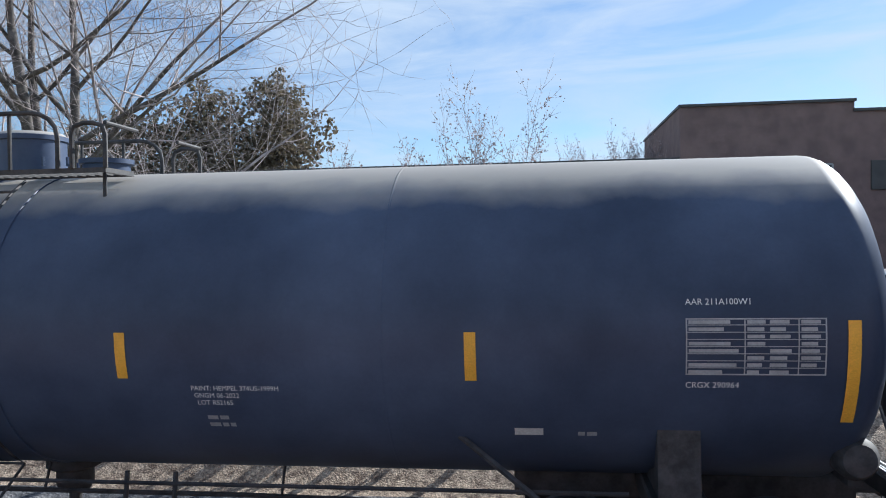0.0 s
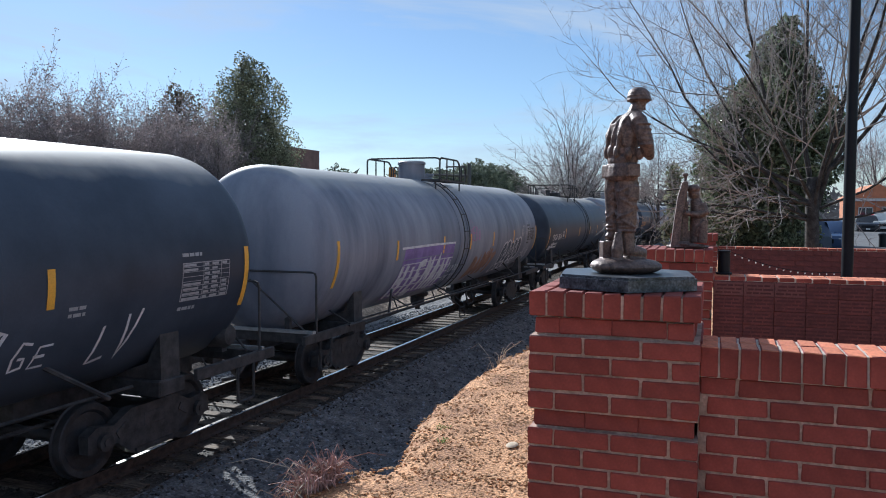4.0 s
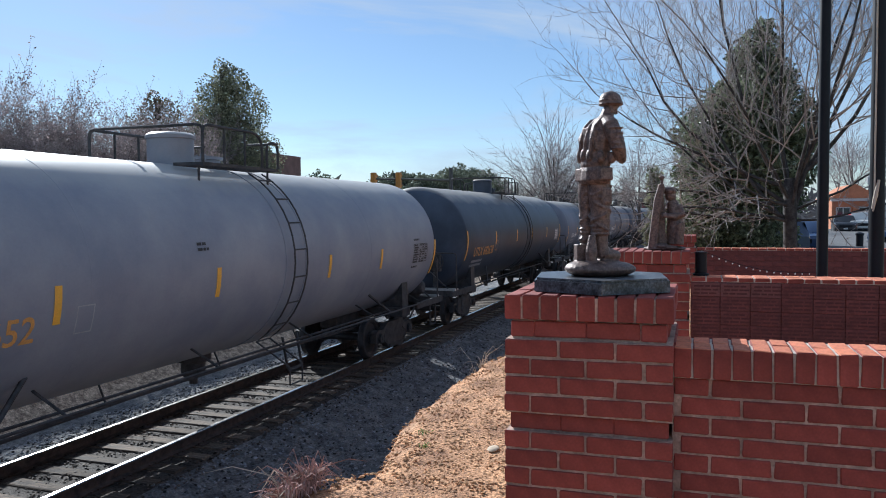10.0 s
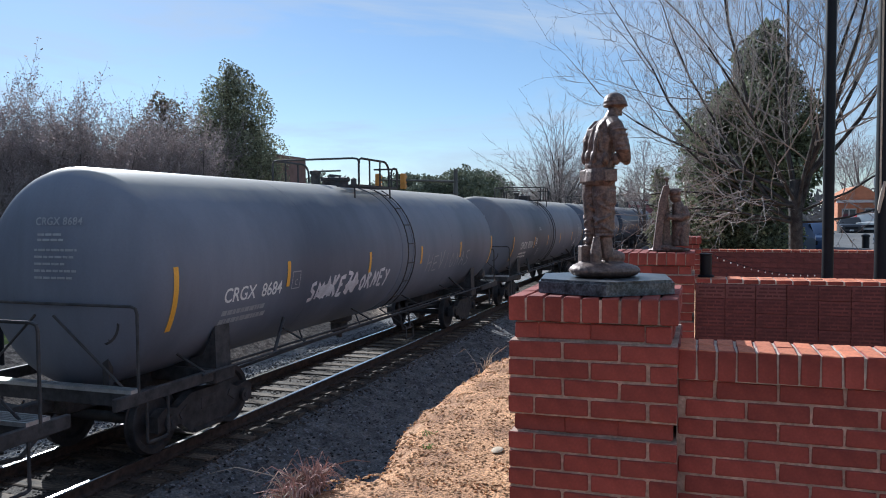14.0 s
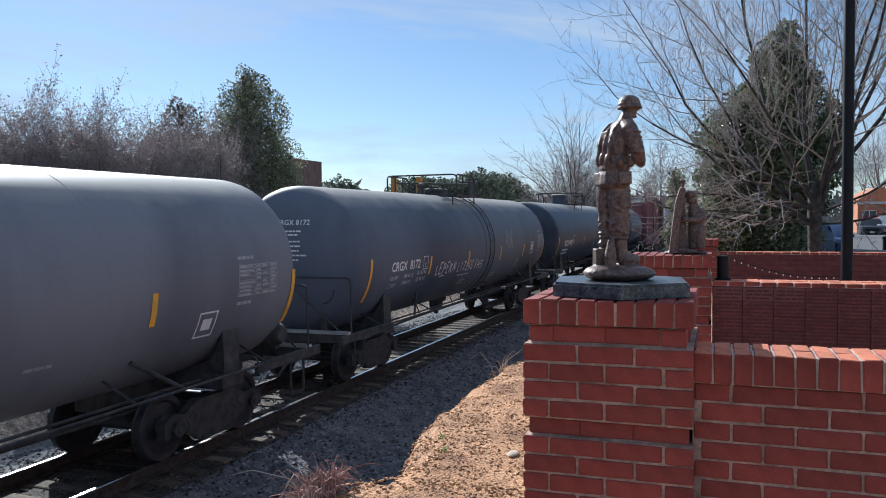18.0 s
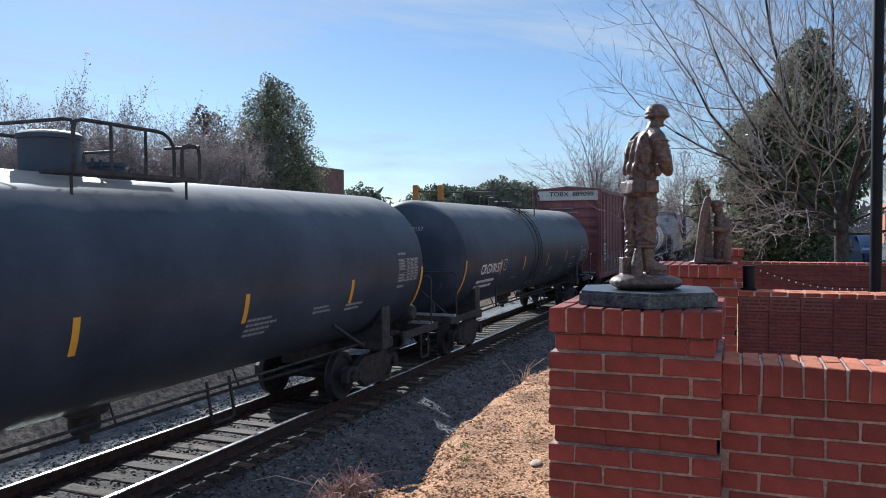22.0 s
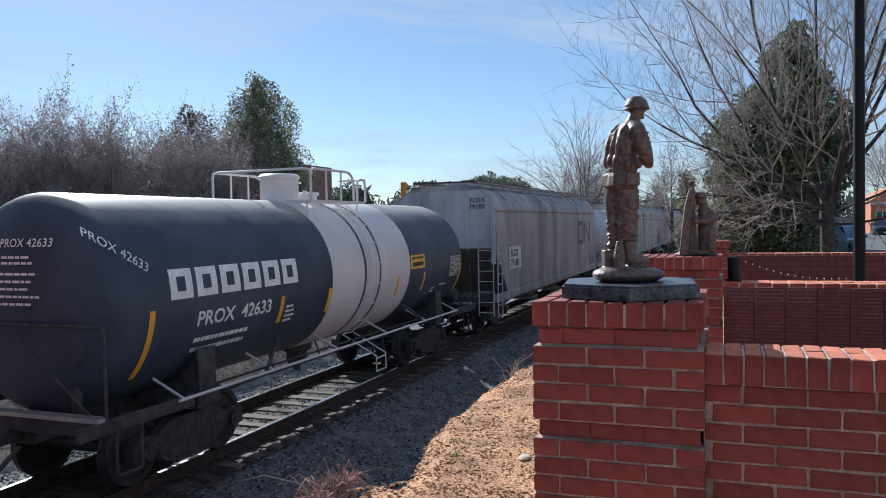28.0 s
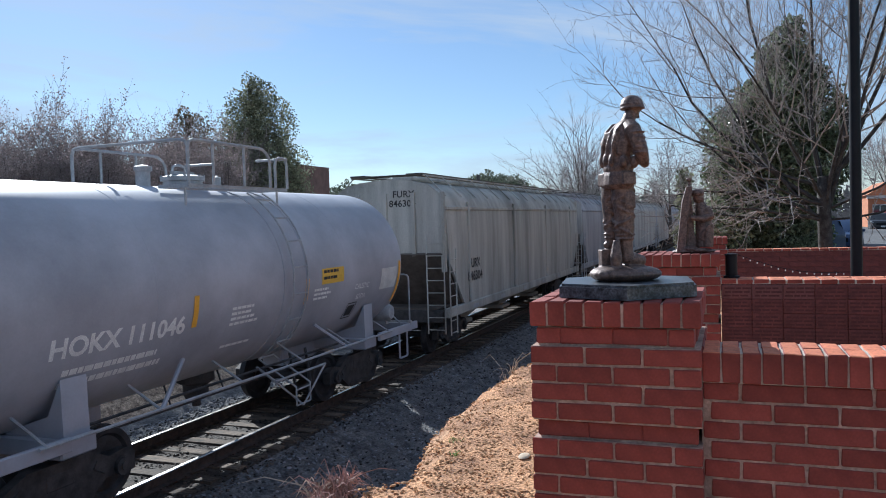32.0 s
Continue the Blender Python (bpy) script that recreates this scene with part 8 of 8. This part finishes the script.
def car_body(L, H, W, kind):
    """Body and cabin lofted through cross-sections along the length."""
    st = {"suv": ((0.0, .30, .50, .50, .84), (0.02, .20, .58, .58, .93), (0.06, .17, .605, .605, .98), (0.2, .16, .625, .63, 1.0), (0.25, .16, .63, .645, 1.0), (0.37, .16, .63, .955, 1.0), (0.45, .16, .63, .995, 1.0), (0.7, .16, .64, 1.0, 1.0), (0.88, .16, .645, .975, 1.0), (0.965, .2, .65, .69, .96), (1.0, .3, .58, .60, .90)),
          "sedan": ((0.0, .34, .56, .56, .78), (0.03, .2, .62, .62, .92), (0.26, .18, .68, .68, 1.0), (0.31, .18, .68, .72, 1.0), (0.44, .18, .66, .98, 1.0), (0.55, .18, .66, 1.0, 1.0), (0.66, .18, .66, .98, 1.0), (0.82, .18, .68, .74, 1.0), (0.97, .2, .66, .68, .93), (1.0, .34, .6, .6, .84))}[kind]
    s = Shape()
    ring = []
    for f, lo, belt, top, wd in st:
        x, w = (0.5 - f) * L, W / 2 * wd
        zl, zb, zt = lo * H, belt * H, max(top, belt + 0.005) * H
        wt = w * (0.98 - 0.24 * (zt - zb) / (0.4 * H))
        half = [(w * 0.9, zl), (w, zl + 0.08), (w, zb - 0.06), (w * 0.97, zb), (wt, zt - 0.04), (wt * 0.86, zt)]
        ring.append([(x, y, z) for y, z in half] + [(x, -y, z) for y, z in half[::-1]])
    n = len(ring[0])
    vs = [p for r in ring for p in r]
    fs = [(i * n + j, i * n + (j + 1) % n, (i + 1) * n + (j + 1) % n, (i + 1) * n + j) for i in range(len(ring) - 1) for j in range(n)]
    fs += [tuple(range(n)), tuple(range((len(ring) - 1) * n, len(ring) * n))]
    s.add(vs, fs)
    return s, st


def build_car(label, at, rz, kind, paint, L=4.6, H=1.66, W=1.84):
    c = thing("car", label, "car", at, rz, group="parked cars")
    s, st = car_body(L, H, W, kind)
    part("body", s, paint, c, smooth=30)
    cab = [q for q in st if q[3] > q[2] + 0.03]
    x0, x1 = (0.5 - cab[0][0]) * L, (0.5 - cab[-1][0]) * L
    zb, zt = cab[1][2] * H, H
    for q in (-1, 1):
        y0, y1 = q * (W / 2 * 0.975), q * (W / 2 * 0.80)
        for a, b in ((0.05, 0.33), (0.36, 0.66), (0.69, 0.93)):
            xa, xb = x0 + (x1 - x0) * a, x0 + (x1 - x0) * b
            part("window", Shape().add([(xa - 0.15, y0, zb + 0.03), (xb, y0, zb + 0.03), (xb, y1, zt - 0.09), (xa - (0.5 if a < 0.1 else 0.15), y1, zt - 0.09)], [(0, 1, 2, 3)]), M_GLASS, c, smooth=0)
    fa, fb = (0.5 - cab[0][0]) * L, (0.5 - cab[1][0]) * L
    part("windscreen", Shape().add([(fa + 0.02, -W * 0.43, zb + 0.05), (fa + 0.02, W * 0.43, zb + 0.05), (fb + 0.06, W * 0.37, zt - 0.07), (fb + 0.06, -W * 0.37, zt - 0.07)], [(0, 1, 2, 3)]), M_GLASS, c, smooth=0)
    for x in (L * 0.31, -L * 0.29):
        for q in (-1, 1):
            w = part("wheel", Shape().lathe([(0.2, -0.1), (0.31, -0.11), (0.34, -0.06), (0.34, 0.06), (0.31, 0.11), (0.2, 0.1)], "y", 24, (x, q * (W / 2 - 0.1), 0.34)), M_POLE, c)
            rim = Shape().lathe([(0.0001, q * 0.05), (0.06, q * 0.09), (0.2, q * 0.075), (0.215, q * 0.1)], "y", 20, (x, q * (W / 2 - 0.1), 0.34))
            part("rim", rim, M_STEEL_GREY, w)
    part("grille", Shape().cbox((L / 2 - 0.03, 0, H * 0.44), (0.09, W * 0.55, H * 0.13), 0.02).cbox((L / 2 - 0.0, 0, H * 0.24), (0.07, W * 0.6, H * 0.08), 0.02), M_POLE, c)
    for q in (-1, 1):
        part("headlight", Shape().cbox((L / 2 - 0.12, q * W * 0.36, H * 0.49), (0.22, W * 0.15, H * 0.08), 0.03), M_STEEL_GREY, c)
        part("mirror", Shape().cbox(((0.5 - 0.34) * L, q * (W / 2 + 0.08), zb + 0.06), (0.12, 0.18, 0.12), 0.03), paint, c)
    part("plate", Shape().box((L / 2 + 0.035, 0, H * 0.32), (0.015, 0.32, 0.13)), M_PLATE, c)
    return c


def carpaint(name, col):
    return mat(name, col, 0.3, 0.0, 0.05, 1.0, 0.0, 30, coat=0.5)


build_car("white large sport utility with a wide grille", (0.83, 22.84, 0.84), -54.6, "suv", carpaint("pearl_white_car_paint", (0.66, 0.67, 0.68)), 5.25, 1.9, 2.05)
build_car("white sedan with dark wheels standing before the building", (5.1, 24.15, 0.84), -40, "sedan", carpaint("ice_white_car_paint", (0.68, 0.69, 0.71)), 4.8, 1.45, 1.85)
build_car("silver estate car with roof rails in the parking lot", (7.9, 21.3, 0.84), 128, "suv", carpaint("silver_car_paint", (0.52, 0.53, 0.55)), 4.7, 1.65, 1.86)
build_car("dark sedan parked near the building", (-4.6, 26.0, 0.84), 5, "sedan", carpaint("charcoal_car_paint", (0.05, 0.055, 0.06)), 4.7, 1.45)
build_car("dark blue car parked behind the walls", (36.0, -2.75, 1.32), 12, "suv", carpaint("dark_blue_car_paint", (0.03, 0.05, 0.10)), 4.6, 1.65)
build_car("blue car parked by the street tree", (39.0, -4.35, 1.32), 170, "suv", carpaint("navy_car_paint", (0.03, 0.06, 0.14)), 4.6, 1.6)
build_car("bright blue car standing in the street", (46.0, -10.6, 1.3), 80, "sedan", carpaint("blue_car_paint", (0.06, 0.12, 0.22)), 4.6, 1.45)
build_car("dark car parked outside the shops", (75.0, -11.6, 1.3), 175, "suv", carpaint("black_car_paint", (0.03, 0.03, 0.035)), 4.6, 1.7)
build_car("white van parked outside the shops", (76.0, -13.1, 1.3), 172, "suv", carpaint("cream_car_paint", (0.65, 0.64, 0.6)), 4.9, 2.0)


def build_shop(label, x, y, w, d, h, wall, gable=False):
    b = thing("shop_building", label, "building", (x, y, 1.2))
    # the front faces -x, towards the walls
    part("wall", Shape().box((d / 2, 0, h / 2), (d, w, h)), wall, b)
    part("cornice", Shape().cbox((0.0, 0, h - 0.15), (0.5, w + 0.2, 0.3), 0.04), M_CREAM, b)
    if gable:
        part("roof", Shape().prism([(-w / 2 - 0.3, h), (w / 2 + 0.3, h), (0, h + 1.4)], -0.3, d + 0.3, "x"), wall, b)
    else:
        part("roof", Shape().box((d / 2, 0, h + 0.05), (d + 0.1, w + 0.1, 0.1)), M_ROOF, b)
    n = max(2, int(w / 2.2))
    for i in range(n):
        y0 = -w / 2 + (i + 0.5) * w / n
        wi = part("window", Shape().box((-0.02, y0, 1.5), (0.08, w / n * 0.6, 2.0)), M_GLASS, b)
        fr = Shape()
        for q in (-0.5, 0, 0.5):
            fr.box((-0.06, y0 + q * w / n * 0.6, 1.5), (0.06, 0.08, 2.1))
        fr.box((-0.06, y0, 2.5), (0.06, w / n * 0.64, 0.1)).box((-0.06, y0, 0.5), (0.06, w / n * 0.64, 0.1))
        part("window_frame", fr, M_CREAM, wi)
        part("pier", Shape().box((-0.1, y0 - w / n / 2, h * 0.42), (0.24, 0.35, h * 0.84)), M_CREAM if not gable else wall, b)


build_shop("orange brick shop with white columns across the street", 84.0, -13.9, 4.0, 10, 3.4, M_ORBRICK, True)
build_shop("white painted shop with dark windows", 78.0, -19.6, 7.0, 10, 3.2, M_CREAM)
build_shop("orange brick shopfront farther down the street", 70.0, -27.0, 8.0, 10, 5.0, M_ORBRICK)


def build_street():
    tagged(part("street", Shape().box((60, -15, 1.2), (70, 14, 0.16)), M_ASPHALT), "grey asphalt street beyond the walls", "road", kind="structure")
    tagged(part("sidewalk", Shape().cbox((78, -10.5, 1.25), (8, 14, 0.2), 0.02), M_CONC), "pale concrete pavement outside the shops", "pavement", kind="structure")
    u = thing("parasol", "open red cafe parasol outside a shop", "parasol", (80.0, -13.3, 1.35))
    part("canopy", Shape().lathe([(1.25, 1.35), (1.22, 1.42), (0.7, 1.68), (0.05, 1.9), (0.0001, 1.93)], "z", 8), mat("red_canvas", (0.5, 0.03, 0.05), 0.8, 0, 0.1, 3), u)
    part("pole", Shape().lathe([(0.03, 0), (0.03, 1.9)], "z", 8), M_STEEL_GREY, u)
    for x, y in ((40.0, -6.86), (50.0, -9.6)):
        bo = thing("bollard", "short black bollard at the street edge", "bollard", (x, y, 1.28), group="bollards")
        part("post", Shape().lathe([(0.16, 0), (0.16, 0.9), (0.19, 0.92), (0.19, 1.0), (0.0001, 1.08)], "z", 16), M_POLE, bo)
    lp = thing("street_lamp", "thin dark street lamp post", "street lamp", (52.0, -9.4, 1.28))
    part("post", Shape().lathe([(0.12, 0), (0.08, 0.5), (0.05, 0.6), (0.045, 3.6)], "z", 12), M_POLE, lp)
    part("lantern", Shape().lathe([(0.06, 3.6), (0.16, 3.7), (0.2, 4.1), (0.05, 4.25), (0.0001, 4.3)], "z", 8), M_CREAM, lp)


build_street()


def build_signals():
    M_SIG = mat("yellow_signal_paint", (0.55, 0.24, 0.05), 0.5, 0, 0.1, 3)
    m = thing("traffic_signal", "yellow traffic signal heads on a dark mast arm", "traffic signal", (37.8, 12.4, 0.5))
    part("post", Shape().lathe([(0.16, 0), (0.13, 3.0), (0.1, 5.2)], "z", 12), M_TRIM, m)
    part("mast_arm", Shape().tube([(0, 0, 4.55), (-0.5, 1.8, 4.62), (-1.2, 4.0, 4.68)], [0.08, 0.06, 0.04], 8), M_TRIM, m)
    for x, y in ((-1.15, 3.85), (-0.78, 2.6)):
        h = part("signal_head", Shape().cbox((x, y, 4.6), (0.24, 0.27, 0.8), 0.03), M_SIG, m)
        for k in range(3):
            part("visor", Shape().lathe([(0.09, 0.0), (0.1, 0.18), (0.09, 0.18), (0.08, 0.0)], "x", 12, (x + 0.12, y, 4.35 + k * 0.25)), M_SIG, h)
    # low chain fence posts along the verge
    f = thing("verge_fence", "row of dark posts along the grass verge", "fence", (0, 12.9, 0.3))
    for i in range(14):
        part("post", Shape().lathe([(0.06, -0.2), (0.06, 1.0), (0.0001, 1.05)], "z", 10, (-6 + i * 1.9, 0, 0.1)), M_POLE, f)


build_signals()
tagged(part("kerb", Shape().cbox((10, 16.25, 0.84), (120, 0.16, 0.24), 0.03), M_CONC), "pale concrete kerb of the parking lot", "kerb", kind="structure")


# ---- what moves ----
def travelled(t):
    """Metres that the train has gone at t seconds."""
    kt = (0, 8, 13, 17, 20, 23, 26, 28.5, 32)
    kv = (7.6, 7.72, 7.80, 7.92, 8.0, 8.15, 8.4, 8.6, 8.8)
    s, a = 0.0, 0.0
    for i in range(len(kt) - 1):
        b = min(t, kt[i + 1])
        if b <= kt[i]:
            break
        va, vb = kv[i], kv[i] + (kv[i + 1] - kv[i]) * (b - kt[i]) / (kt[i + 1] - kt[i])
        s += (va + vb) / 2 * (b - kt[i])
    return s


def motions():
    times = [float(t) for t in range(0, 33)]
    for car, x0 in TRAIN:
        walk(car, [(t, pose(x0 - travelled(t), TRACK_Y, 0)) for t in times])
    # wheels roll without slip: under 80 degrees from row to row
    steps = [i * 2 / 30 for i in range(481)]
    turns = [math.degrees(travelled(t) / WHEEL_R) for t in steps]
    for w in WHEELS:
        p = w.location.copy()
        walk(w, [(t, pose(p.x, p.y, p.z, 0, -a, 0)) for t, a in zip(steps, turns)])


motions()
